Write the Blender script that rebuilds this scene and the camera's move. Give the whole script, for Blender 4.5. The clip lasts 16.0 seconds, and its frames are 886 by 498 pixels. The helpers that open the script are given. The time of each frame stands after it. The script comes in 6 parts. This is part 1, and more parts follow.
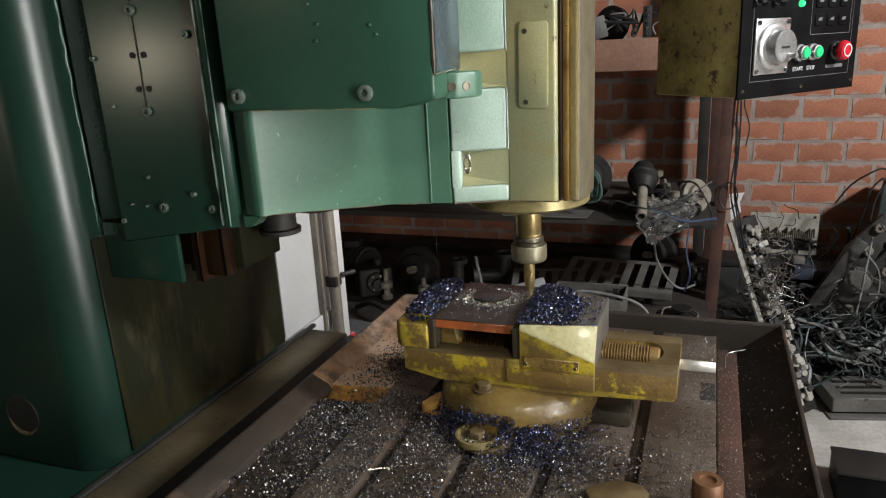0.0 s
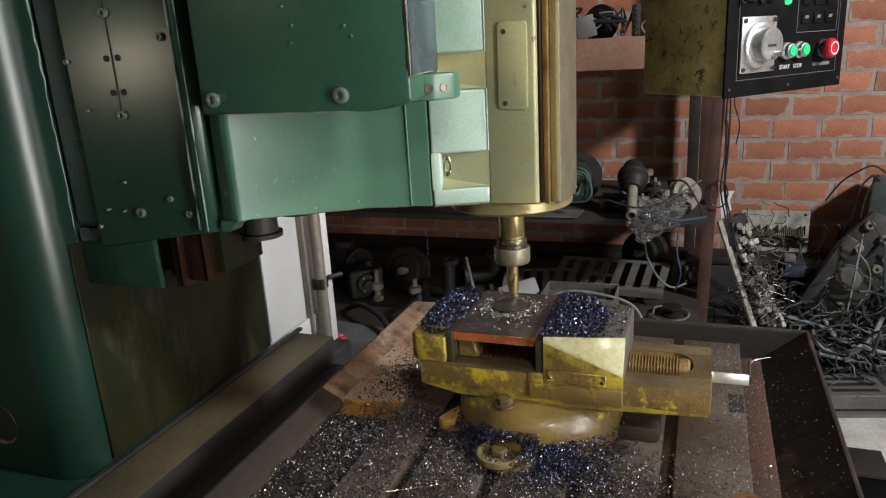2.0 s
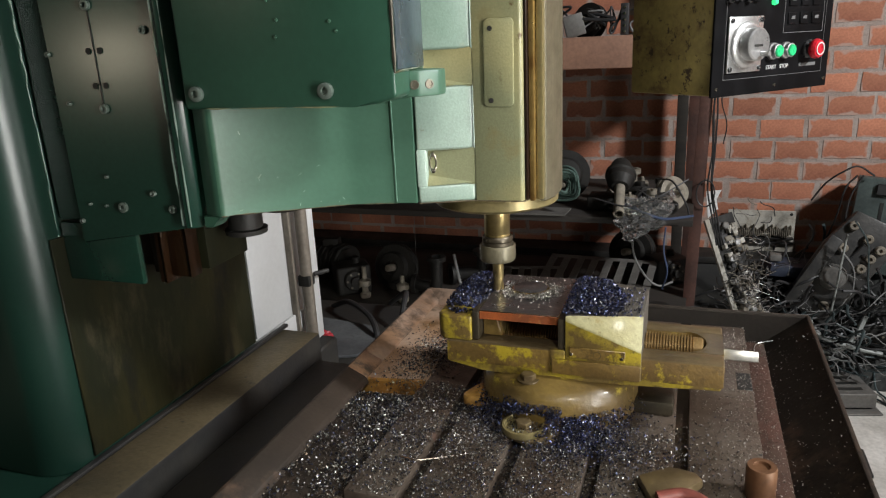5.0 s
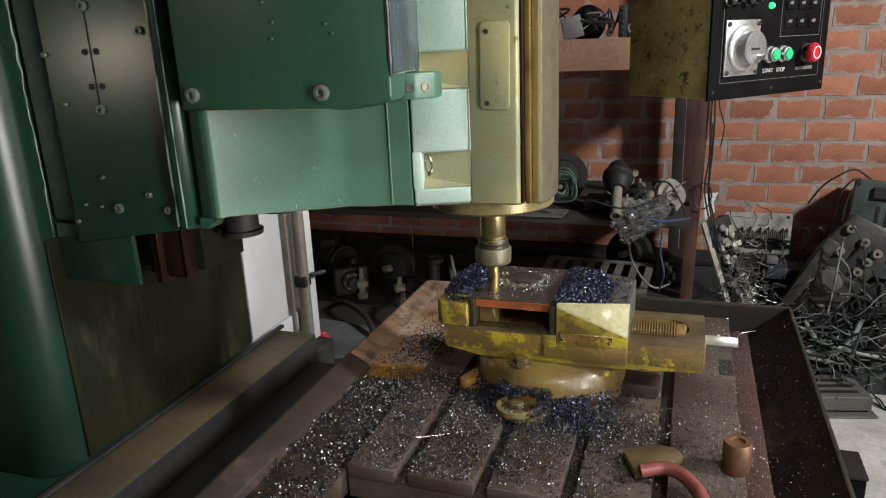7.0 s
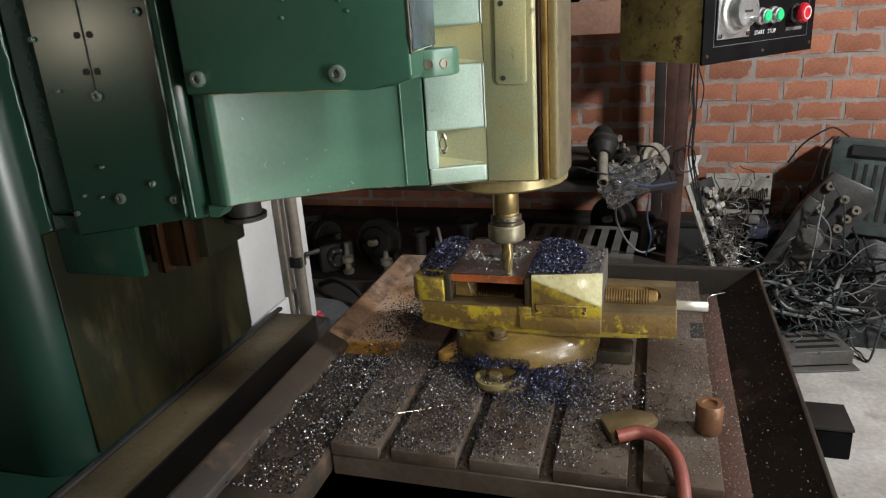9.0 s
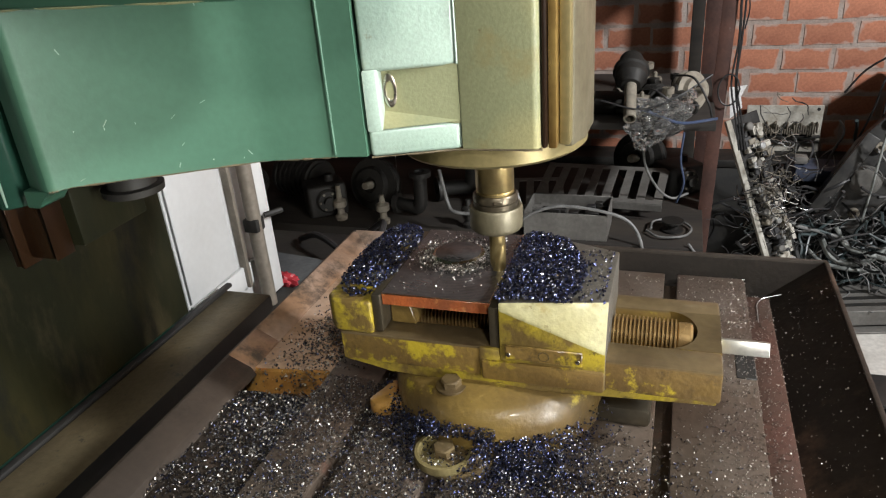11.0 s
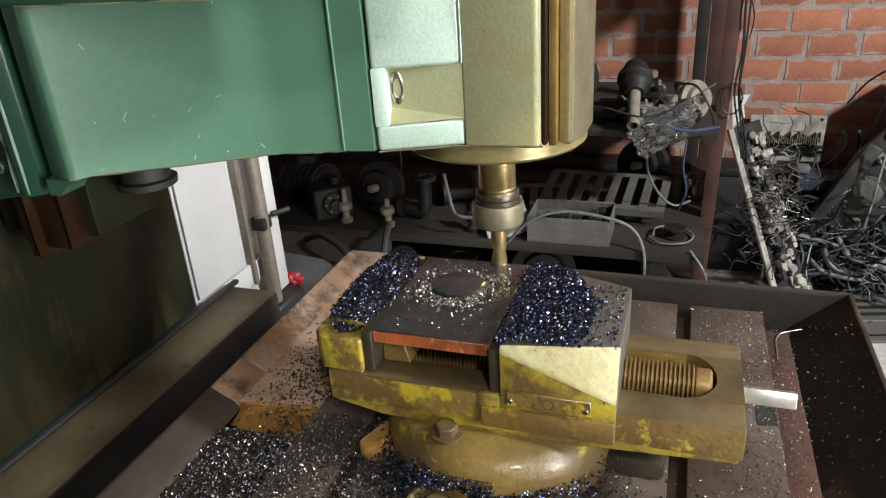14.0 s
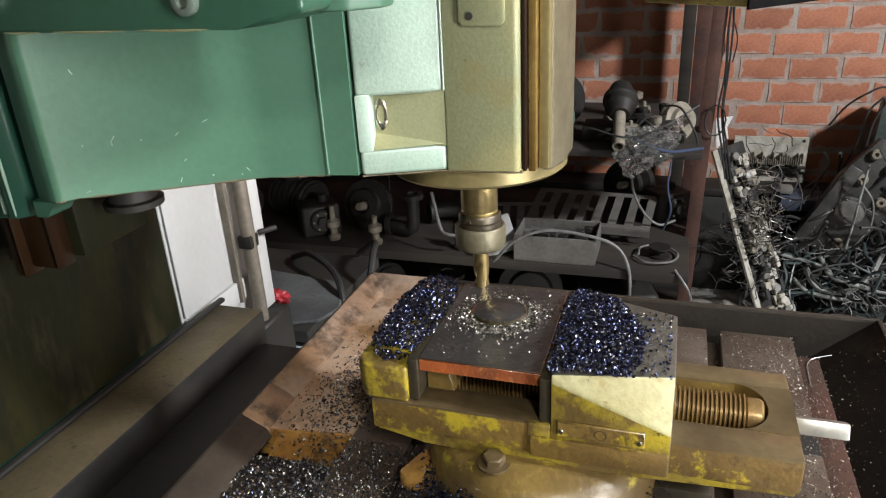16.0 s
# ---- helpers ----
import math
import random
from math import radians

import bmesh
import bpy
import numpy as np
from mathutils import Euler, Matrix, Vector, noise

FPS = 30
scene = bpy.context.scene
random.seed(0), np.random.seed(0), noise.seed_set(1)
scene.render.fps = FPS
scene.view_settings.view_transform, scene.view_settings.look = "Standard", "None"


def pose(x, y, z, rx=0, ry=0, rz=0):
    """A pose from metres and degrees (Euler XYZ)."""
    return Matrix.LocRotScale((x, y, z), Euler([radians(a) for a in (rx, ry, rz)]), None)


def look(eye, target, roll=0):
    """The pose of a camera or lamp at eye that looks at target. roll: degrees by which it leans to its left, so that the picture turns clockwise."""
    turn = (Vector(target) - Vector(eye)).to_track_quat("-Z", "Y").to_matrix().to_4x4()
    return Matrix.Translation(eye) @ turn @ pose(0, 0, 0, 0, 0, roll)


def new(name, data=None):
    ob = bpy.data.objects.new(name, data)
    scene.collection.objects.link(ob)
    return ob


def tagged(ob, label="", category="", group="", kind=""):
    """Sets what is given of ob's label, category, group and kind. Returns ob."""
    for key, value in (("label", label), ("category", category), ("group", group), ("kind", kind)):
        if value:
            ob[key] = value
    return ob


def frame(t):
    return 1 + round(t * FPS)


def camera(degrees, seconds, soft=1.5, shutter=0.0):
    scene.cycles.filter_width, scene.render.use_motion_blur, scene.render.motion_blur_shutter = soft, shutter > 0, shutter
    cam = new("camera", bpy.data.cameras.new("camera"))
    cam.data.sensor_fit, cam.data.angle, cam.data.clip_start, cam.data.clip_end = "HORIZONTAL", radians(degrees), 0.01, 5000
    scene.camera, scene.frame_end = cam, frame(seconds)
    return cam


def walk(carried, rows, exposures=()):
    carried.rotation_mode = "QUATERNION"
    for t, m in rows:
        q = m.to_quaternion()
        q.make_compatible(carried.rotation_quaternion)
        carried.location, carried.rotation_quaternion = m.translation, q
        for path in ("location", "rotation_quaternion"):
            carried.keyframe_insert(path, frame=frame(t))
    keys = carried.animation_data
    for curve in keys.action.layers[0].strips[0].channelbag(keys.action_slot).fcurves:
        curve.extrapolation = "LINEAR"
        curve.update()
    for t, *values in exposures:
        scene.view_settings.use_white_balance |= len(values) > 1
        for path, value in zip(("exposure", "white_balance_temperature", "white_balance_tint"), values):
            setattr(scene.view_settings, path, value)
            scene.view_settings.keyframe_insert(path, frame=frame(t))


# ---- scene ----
cam = camera(64.46, 16.0, 1.2)
PATH = [
    (0, (0.1606, -0.6463, 1.1388), (-0.1869, 0.2487, 0.8592), -3.04),
    (0.5, (0.1611, -0.6417, 1.1379), (-0.1944, 0.2498, 0.8574), -3.14),
    (1, (0.1630, -0.6374, 1.1385), (-0.1819, 0.2585, 0.8586), -3.16),
    (1.5, (0.1668, -0.6358, 1.1388), (-0.1769, 0.2598, 0.8561), -3.18),
    (2, (0.1696, -0.6343, 1.1395), (-0.1714, 0.2628, 0.8586), -3.40),
    (2.5, (0.1718, -0.6343, 1.1401), (-0.1659, 0.2648, 0.8615), -3.37),
    (3, (0.1714, -0.6331, 1.1395), (-0.1591, 0.2678, 0.8580), -3.15),
    (3.5, (0.1730, -0.6314, 1.1384), (-0.1521, 0.2698, 0.8516), -2.96),
    (4, (0.1710, -0.6314, 1.1381), (-0.1574, 0.2688, 0.8518), -2.93),
    (6.5, (0.1747, -0.6317, 1.1399), (-0.1475, 0.2711, 0.8553), -2.54),
    (7, (0.1744, -0.6308, 1.1403), (-0.1492, 0.2716, 0.8555), -2.47),
    (7.5, (0.1735, -0.6278, 1.1415), (-0.1452, 0.2767, 0.8581), -2.44),
    (8, (0.1719, -0.6289, 1.1415), (-0.1527, 0.2726, 0.8556), -2.34),
    (8.5, (0.1560, -0.6463, 1.1483), (-0.1378, 0.2675, 0.8678), -2.99),
    (8.7, (0.1460, -0.6452, 1.1488), (-0.1378, 0.2664, 0.8515), -3.56),
    (10.8, (0.1057, -0.4093, 1.1265), (-0.1948, 0.4477, 0.7067), -4.96),
    (11, (0.1082, -0.4130, 1.1180), (-0.1953, 0.4397, 0.6927), -4.56),
    (11.5, (0.1094, -0.4162, 1.1147), (-0.1995, 0.4334, 0.6873), -4.54),
    (12, (0.1101, -0.4181, 1.1163), (-0.2025, 0.4339, 0.6963), -4.43),
    (12.5, (0.1092, -0.4234, 1.1177), (-0.2033, 0.4305, 0.7016), -4.21),
    (13, (0.1104, -0.4284, 1.1177), (-0.2036, 0.4250, 0.7017), -4.15),
    (13.5, (0.1097, -0.4315, 1.1183), (-0.2058, 0.4229, 0.7053), -3.96),
    (14, (0.1142, -0.4297, 1.1167), (-0.1954, 0.4255, 0.7010), -3.85),
    (14.5, (0.1147, -0.4287, 1.1184), (-0.2012, 0.4258, 0.7060), -3.92),
    (15, (0.1162, -0.4295, 1.1195), (-0.1973, 0.4279, 0.7112), -3.46),
    (15.5, (0.1179, -0.4300, 1.1212), (-0.1883, 0.4322, 0.7176), -3.20),
    (16, (0.1200, -0.4333, 1.1230), (-0.1765, 0.4360, 0.7276), -3.13),
]
walk(cam, [(t, look(eye, target, roll)) for t, eye, target, roll in PATH], [(0, -0.03), (8.7, -0.03), (10.8, 0.46), (16, 0.46)])

# ---- light: a ceiling lamp, an added soft fill at the camera's right, a bench lamp ----
world = bpy.data.worlds.new("world")
scene.world = world
world.use_nodes = True
world.node_tree.nodes["Background"].inputs[0].default_value = (0.55, 0.62, 0.7, 1)
world.node_tree.nodes["Background"].inputs[1].default_value = 0.014


def lamp(name, kind, energy, m, color=(1, 1, 1), size=0.1, size_y=None):
    data = bpy.data.lights.new(name, kind)
    data.energy, data.color = energy, color
    if kind == "AREA":
        data.size = size
        if size_y:
            data.shape, data.size_y = "RECTANGLE", size_y
    else:
        data.shadow_soft_size = size
    ob = new(name, data)
    ob.matrix_world = m
    return ob


lamp("ceiling_lamp", "AREA", 92, look((2.25, -0.10, 2.35), (0.2, 0.6, 0.85)), (0.98, 0.99, 1.0), 0.25)
work = lamp("work_lamp", "SPOT", 74, look((0.76, -1.40, 2.12), (0.06, -0.13, 0.75)), (1.0, 0.97, 0.90), 0.11)
work.data.spot_size, work.data.spot_blend = radians(27), 0.75
# added fill with no opening behind it, narrowed to the machine
side_fill = lamp("side_fill_light", "AREA", 6.8, look((1.42, -0.78, 1.02), (-0.05, -0.05, 0.99)), (1.0, 0.985, 0.95), 0.32, 1.2)
side_fill.data.spread = radians(70)
lamp("bench_lamp", "POINT", 4.3, pose(-1.5, -1.45, 1.14), (1.0, 0.88, 0.66), 0.06)


# ---- materials ----
def mat(name, base, rough=0.5, metal=0.0, other=None, amount=0.5, scale=12.0, fine=90.0, bump=0.15, spots=None,
        spot_scale=30.0, spot_at=0.62, spot_soft=0.06, coat=0.0, random=0.0, rough_var=0.15, stretch=(1, 1, 1), emit=None, grain=(0.78, 1.15), grime=None):
    """A worn surface: two base colours mixed at a broad and a fine scale, spots of a third, relief, uneven gloss."""
    m = bpy.data.materials.new(name)
    m.use_nodes = True
    nt = m.node_tree
    n, l = nt.nodes, nt.links
    b = n["Principled BSDF"]
    tc, mp = n.new("ShaderNodeTexCoord"), n.new("ShaderNodeMapping")
    mp.inputs["Scale"].default_value = stretch
    l.new(tc.outputs["Object"], mp.inputs[0])

    def noise_tex(s, det, off=0.0):
        t = n.new("ShaderNodeTexNoise")
        t.inputs["Scale"].default_value, t.inputs["Detail"].default_value = s, det
        if off:
            mp2 = n.new("ShaderNodeMapping")
            mp2.inputs["Location"].default_value = (off, off * 1.7, off * 0.6)
            l.new(mp.outputs[0], mp2.inputs[0])
            l.new(mp2.outputs[0], t.inputs[0])
        else:
            l.new(mp.outputs[0], t.inputs[0])
        return t

    def ramp(src, a, z):
        r = n.new("ShaderNodeMapRange")
        r.inputs[1].default_value, r.inputs[2].default_value = a, z
        l.new(src, r.inputs[0])
        return r.outputs[0]

    def mix(fac, a, z, blend="MIX"):
        x = n.new("ShaderNodeMix")
        x.data_type, x.blend_type = "RGBA", blend
        if isinstance(fac, float):
            x.inputs[0].default_value = fac
        else:
            l.new(fac, x.inputs[0])
        for k, v in ((6, a), (7, z)):
            if isinstance(v, tuple):
                x.inputs[k].default_value = (*v, 1)
            else:
                l.new(v, x.inputs[k])
        return x.outputs[2]

    big, small = noise_tex(scale, 5), noise_tex(fine, 4, 3.1)
    other = other or tuple(c * 0.6 for c in base)
    f = n.new("ShaderNodeMath")
    f.operation = "MULTIPLY"
    f.inputs[1].default_value = amount * 2
    f.use_clamp = True
    l.new(ramp(big.outputs[0], 0.35, 0.7), f.inputs[0])
    col = mix(f.outputs[0], base, other)
    dark = ramp(small.outputs[0], 0.2, 0.75)
    tone = n.new("ShaderNodeMapRange")
    tone.inputs[3].default_value, tone.inputs[4].default_value = grain
    l.new(dark, tone.inputs[0])
    col = mix(1.0, col, tone.outputs[0], "MULTIPLY")
    if spots:
        sp = noise_tex(spot_scale, 8, 7.7)
        sp.inputs["Roughness"].default_value = 0.68
        col = mix(ramp(sp.outputs[0], spot_at, spot_at + spot_soft), col, spots)
    if grime:
        gr = noise_tex(grime[1], 8, 13.3)
        gr.inputs["Roughness"].default_value = 0.72
        col = mix(ramp(gr.outputs[0], grime[2], grime[2] + grime[3]), col, grime[0])
    if random:
        oi = n.new("ShaderNodeObjectInfo")
        rr = n.new("ShaderNodeMapRange")
        rr.inputs[3].default_value, rr.inputs[4].default_value = 1 - random, 1 + random
        l.new(oi.outputs["Random"], rr.inputs[0])
        col = mix(1.0, col, rr.outputs[0], "MULTIPLY")
    l.new(col, b.inputs["Base Color"])
    b.inputs["Metallic"].default_value = metal
    rv = n.new("ShaderNodeMapRange")
    rv.inputs[3].default_value, rv.inputs[4].default_value = max(0.03, rough - rough_var), min(1, rough + rough_var)
    l.new(big.outputs[0], rv.inputs[0])
    l.new(rv.outputs[0], b.inputs["Roughness"])
    if coat:
        b.inputs["Coat Weight"].default_value, b.inputs["Coat Roughness"].default_value = coat, 0.12
    if bump:
        bp = n.new("ShaderNodeBump")
        bp.inputs["Strength"].default_value, bp.inputs["Distance"].default_value = bump, 0.002
        l.new(small.outputs[0], bp.inputs["Height"])
        l.new(bp.outputs[0], b.inputs["Normal"])
    if emit:
        b.inputs["Emission Color"].default_value, b.inputs["Emission Strength"].default_value = (*emit[:3], 1), emit[3]
    return m


def chip_mat(name, colours, rough=0.28):
    """Hot-blued steel swarf: each curl takes its own tint."""
    m = bpy.data.materials.new(name)
    m.use_nodes = True
    n, l = m.node_tree.nodes, m.node_tree.links
    b = n["Principled BSDF"]
    g, r = n.new("ShaderNodeNewGeometry"), n.new("ShaderNodeValToRGB")
    r.color_ramp.interpolation = "CONSTANT"
    el = r.color_ramp.elements
    while len(el) < len(colours):
        el.new(0.5)
    for i, c in enumerate(colours):
        el[i].position, el[i].color = i / len(colours), (*c, 1)
    l.new(g.outputs["Random Per Island"], r.inputs[0])
    l.new(r.outputs[0], b.inputs["Base Color"])
    b.inputs["Metallic"].default_value, b.inputs["Roughness"].default_value = 0.9, rough
    return m


def rings_mat(name):
    """A freshly faced steel top with concentric cutter marks round the middle of the plate."""
    m = mat(name, (0.17, 0.17, 0.175), 0.30, 0.85, (0.105, 0.104, 0.104), 0.5, 40, 300, 0.03)
    n, l = m.node_tree.nodes, m.node_tree.links
    tc, w, bp = n.new("ShaderNodeTexCoord"), n.new("ShaderNodeTexWave"), n.new("ShaderNodeBump")
    w.wave_type, w.rings_direction = "RINGS", "Z"
    w.inputs["Scale"].default_value, w.inputs["Distortion"].default_value, w.inputs["Detail"].default_value = 85, 1.6, 3
    bp.inputs["Strength"].default_value, bp.inputs["Distance"].default_value = 0.16, 0.0005
    l.new(tc.outputs["Object"], w.inputs[0])
    l.new(w.outputs["Fac"], bp.inputs["Height"])
    l.new(bp.outputs[0], n["Principled BSDF"].inputs["Normal"])
    return m


M = {}
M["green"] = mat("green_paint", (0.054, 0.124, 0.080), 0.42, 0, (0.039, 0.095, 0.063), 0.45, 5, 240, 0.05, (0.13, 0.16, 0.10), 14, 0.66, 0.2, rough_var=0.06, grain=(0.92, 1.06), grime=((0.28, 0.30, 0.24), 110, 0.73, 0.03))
# the same green in three darker tones: shade is put into the colour
M["green_half_shade"] = mat("half_shaded_green_paint", (0.028, 0.083, 0.053), 0.32, 0, (0.020, 0.061, 0.039), 0.5, 6, 200, 0.05, (0.13, 0.13, 0.09), 34, 0.74, 0.05, rough_var=0.07, grain=(0.9, 1.06))
M["green_shade"] = mat("shaded_green_paint", (0.0125, 0.0420, 0.0285), 0.22, 0, (0.0085, 0.0310, 0.0205), 0.5, 7, 240, 0.02, (0.06, 0.065, 0.05), 60, 0.77, 0.04, rough_var=0.04, grain=(0.9, 1.08))
M["green_deep_shade"] = mat("deep_shaded_green_paint", (0.0080, 0.0275, 0.0190), 0.32, 0, (0.0056, 0.0200, 0.0138), 0.5, 7, 240, 0.03, (0.04, 0.045, 0.035), 60, 0.78, 0.04, rough_var=0.06, grain=(0.9, 1.08))
# pale tone: painted glare on the nose flank, real wear on edges and scratches
M["casting"] = mat("lit_and_worn_pale_green", (0.275, 0.355, 0.30), 0.36, 0, (0.165, 0.25, 0.195), 0.55, 9, 560, 0.13, (0.31, 0.30, 0.18), 16, 0.56, 0.2, coat=0.2, grain=(0.85, 1.08), grime=((0.12, 0.10, 0.05), 60, 0.63, 0.08))
M["casting_oily"] = mat("oily_cast_paint", (0.29, 0.265, 0.130), 0.36, 0, (0.195, 0.205, 0.115), 0.75, 11, 560, 0.12, (0.20, 0.155, 0.06), 18, 0.60, 0.2, coat=0.25, grain=(0.85, 1.08), grime=((0.09, 0.06, 0.02), 70, 0.62, 0.08))
M["olive"] = mat("oily_column_face", (0.024, 0.0205, 0.0072), 0.5, 0, (0.0095, 0.0105, 0.0045), 0.8, 9, 160, 0.08, (0.085, 0.068, 0.038), 9, 0.55, 0.25, stretch=(1, 1, 0.35), rough_var=0.2, grime=((0.006, 0.006, 0.005), 24, 0.53, 0.14))
M["ledge"] = mat("grimy_base_casting", (0.112, 0.088, 0.050), 0.55, 0.05, (0.060, 0.049, 0.029), 0.65, 7, 190, 0.3, (0.035, 0.031, 0.022), 11, 0.57, 0.12, grime=((0.03, 0.027, 0.02), 70, 0.60, 0.06))
M["bolt_paint"] = mat("grey_green_bolt", (0.135, 0.17, 0.145), 0.4, 0.3, (0.08, 0.105, 0.088), 0.5, 60, 260, 0.1)
M["black"] = mat("black_grime_and_shade", (0.012, 0.012, 0.012), 0.6, 0, (0.022, 0.02, 0.016), 0.5, 20, 120, 0.2)
M["brass"] = mat("oiled_brass_gib", (0.52, 0.36, 0.12), 0.3, 0.75, (0.22, 0.12, 0.035), 0.55, 30, 200, 0.12, (0.10, 0.05, 0.02), 50, 0.64, 0.07)
M["rail_brown"] = mat("oiled_slideway", (0.030, 0.014, 0.006), 0.30, 0.3, (0.014, 0.007, 0.004), 0.6, 25, 160, 0.1, (0.11, 0.055, 0.018), 30, 0.64, 0.1, stretch=(1, 1, 0.15))
M["flange"] = mat("oily_steel_flange", (0.27, 0.225, 0.105), 0.36, 0.5, (0.19, 0.152, 0.064), 0.5, 18, 220, 0.08)
M["steel"] = mat("bright_steel", (0.62, 0.58, 0.50), 0.24, 1.0, (0.45, 0.40, 0.32), 0.4, 25, 200, 0.05)
M["steel_gold"] = mat("oily_tool_steel", (0.46, 0.36, 0.17), 0.34, 0.9, (0.32, 0.24, 0.10), 0.5, 40, 200, 0.06)
M["steel_dark"] = mat("dark_blackened_steel", (0.085, 0.070, 0.046), 0.38, 0.7, (0.055, 0.048, 0.036), 0.5, 40, 220, 0.08)
M["shaft"] = mat("polished_square_steel", (0.56, 0.55, 0.51), 0.30, 0.8, (0.42, 0.41, 0.37), 0.3, 30, 200, 0.03)
M["holder"] = mat("grey_collet_nut", (0.17, 0.155, 0.12), 0.45, 0.5, (0.12, 0.105, 0.075), 0.5, 50, 260, 0.15)
M["nut"] = mat("oily_collet_nut", (0.135, 0.120, 0.078), 0.45, 0.4, (0.095, 0.082, 0.05), 0.5, 50, 260, 0.12)
M["table"] = mat("worn_iron_table", (0.118, 0.096, 0.078), 0.40, 0.3, (0.066, 0.046, 0.033), 0.6, 14, 170, 0.2, (0.055, 0.038, 0.03), 14, 0.56, 0.16, grime=((0.15, 0.075, 0.055), 18, 0.62, 0.12))
M["tray"] = mat("stained_steel_tray", (0.038, 0.029, 0.022), 0.55, 0.0, (0.018, 0.014, 0.011), 0.7, 8, 220, 0.2, (0.090, 0.056, 0.038), 14, 0.57, 0.16, grime=((0.020, 0.016, 0.012), 22, 0.55, 0.12))
M["red_rust"] = mat("red_rust_stain", (0.052, 0.035, 0.026), 0.5, 0.1, (0.078, 0.036, 0.026), 0.6, 14, 170, 0.2, (0.06, 0.04, 0.032), 16, 0.56, 0.14)
M["tray_salmon"] = mat("rust_stained_tray_lip", (0.43, 0.315, 0.235), 0.4, 0.1, (0.33, 0.195, 0.105), 0.7, 13, 170, 0.15, (0.20, 0.105, 0.035), 16, 0.50, 0.16, coat=0.2, grime=((0.07, 0.045, 0.025), 24, 0.54, 0.10))
M["ochre_block"] = mat("oil_soaked_casting", (0.38, 0.21, 0.055), 0.34, 0.05, (0.22, 0.105, 0.025), 0.7, 28, 180, 0.15, (0.34, 0.085, 0.018), 30, 0.54, 0.12, coat=0.3, grime=((0.06, 0.035, 0.014), 40, 0.58, 0.10))
M["tray_brown"] = mat("brown_stained_tray_lip", (0.28, 0.20, 0.15), 0.36, 0.05, (0.20, 0.115, 0.065), 0.7, 22, 170, 0.15, (0.34, 0.24, 0.175), 16, 0.60, 0.16, grime=((0.035, 0.025, 0.018), 26, 0.50, 0.14))
M["vise_yellow"] = mat("oily_yellow_vise_paint", (0.175, 0.112, 0.030), 0.40, 0.05, (0.095, 0.058, 0.018), 0.75, 12, 300, 0.25, (0.36, 0.275, 0.022), 26, 0.545, 0.06, coat=0.5, grime=((0.055, 0.034, 0.012), 60, 0.55, 0.10))
M["vise_amber"] = mat("oil_soaked_swivel_base", (0.165, 0.110, 0.030), 0.40, 0.0, (0.085, 0.054, 0.015), 0.8, 14, 220, 0.3, (0.25, 0.085, 0.018), 16, 0.56, 0.12, coat=0.15, grime=((0.30, 0.235, 0.03), 26, 0.60, 0.06))
M["vise_bright"] = mat("yellow_vise_paint", (0.29, 0.225, 0.018), 0.40, 0.0, (0.185, 0.135, 0.022), 0.75, 26, 300, 0.25, (0.10, 0.066, 0.02), 24, 0.48, 0.07, coat=0.12, grime=((0.05, 0.035, 0.014), 80, 0.57, 0.08))
M["vise_pale"] = mat("pale_vise_shoulder", (0.33, 0.31, 0.17), 0.55, 0.0, (0.25, 0.225, 0.10), 0.6, 24, 260, 0.2, (0.22, 0.175, 0.06), 45, 0.58, 0.10, coat=0.1, grime=((0.13, 0.10, 0.035), 90, 0.60, 0.06))
M["vise_iron"] = mat("wet_vise_iron", (0.150, 0.110, 0.056), 0.33, 0.4, (0.085, 0.060, 0.030), 0.6, 24, 180, 0.12, coat=0.2)
M["jaw_top"] = mat("scuffed_steel_and_side_shade", (0.19, 0.18, 0.155), 0.4, 0.7, (0.13, 0.12, 0.10), 0.5, 30, 260, 0.2)
M["rust"] = mat("rusty_plate_side", (0.34, 0.085, 0.022), 0.5, 0.1, (0.16, 0.045, 0.015), 0.6, 60, 500, 0.3, (0.42, 0.21, 0.07), 150, 0.58, 0.1, coat=0.3)
M["thread"] = mat("oily_steel_screw", (0.34, 0.225, 0.095), 0.28, 0.5, (0.20, 0.12, 0.045), 0.5, 40, 200, 0.08)
M["faced"] = rings_mat("faced_steel_top")
M["blue_chips"] = chip_mat("blued_swarf", [(0.040, 0.046, 0.105), (0.060, 0.070, 0.145), (0.012, 0.013, 0.026), (0.05, 0.058, 0.125), (0.11, 0.125, 0.20), (0.018, 0.02, 0.042), (0.06, 0.062, 0.09), (0.20, 0.20, 0.23), (0.035, 0.042, 0.10), (0.012, 0.012, 0.018), (0.16, 0.16, 0.18), (0.045, 0.055, 0.135)], 0.30)
M["grey_chips"] = chip_mat("grey_swarf", [(0.13, 0.125, 0.115), (0.06, 0.06, 0.065), (0.30, 0.29, 0.275), (0.03, 0.03, 0.04), (0.17, 0.145, 0.12), (0.52, 0.51, 0.48), (0.05, 0.055, 0.09), (0.12, 0.095, 0.07), (0.085, 0.085, 0.09), (0.04, 0.045, 0.08)], 0.32)
M["silver_chips"] = chip_mat("bright_swarf", [(0.44, 0.42, 0.39), (0.28, 0.26, 0.23), (0.13, 0.115, 0.10), (0.70, 0.68, 0.65), (0.06, 0.056, 0.052), (0.20, 0.18, 0.16)], 0.28)
M["brick"] = mat("red_brick", (0.47, 0.190, 0.110), 0.85, 0, (0.33, 0.125, 0.075), 0.6, 9, 160, 0.4, (0.38, 0.25, 0.20), 9, 0.56, 0.25, random=0.28)
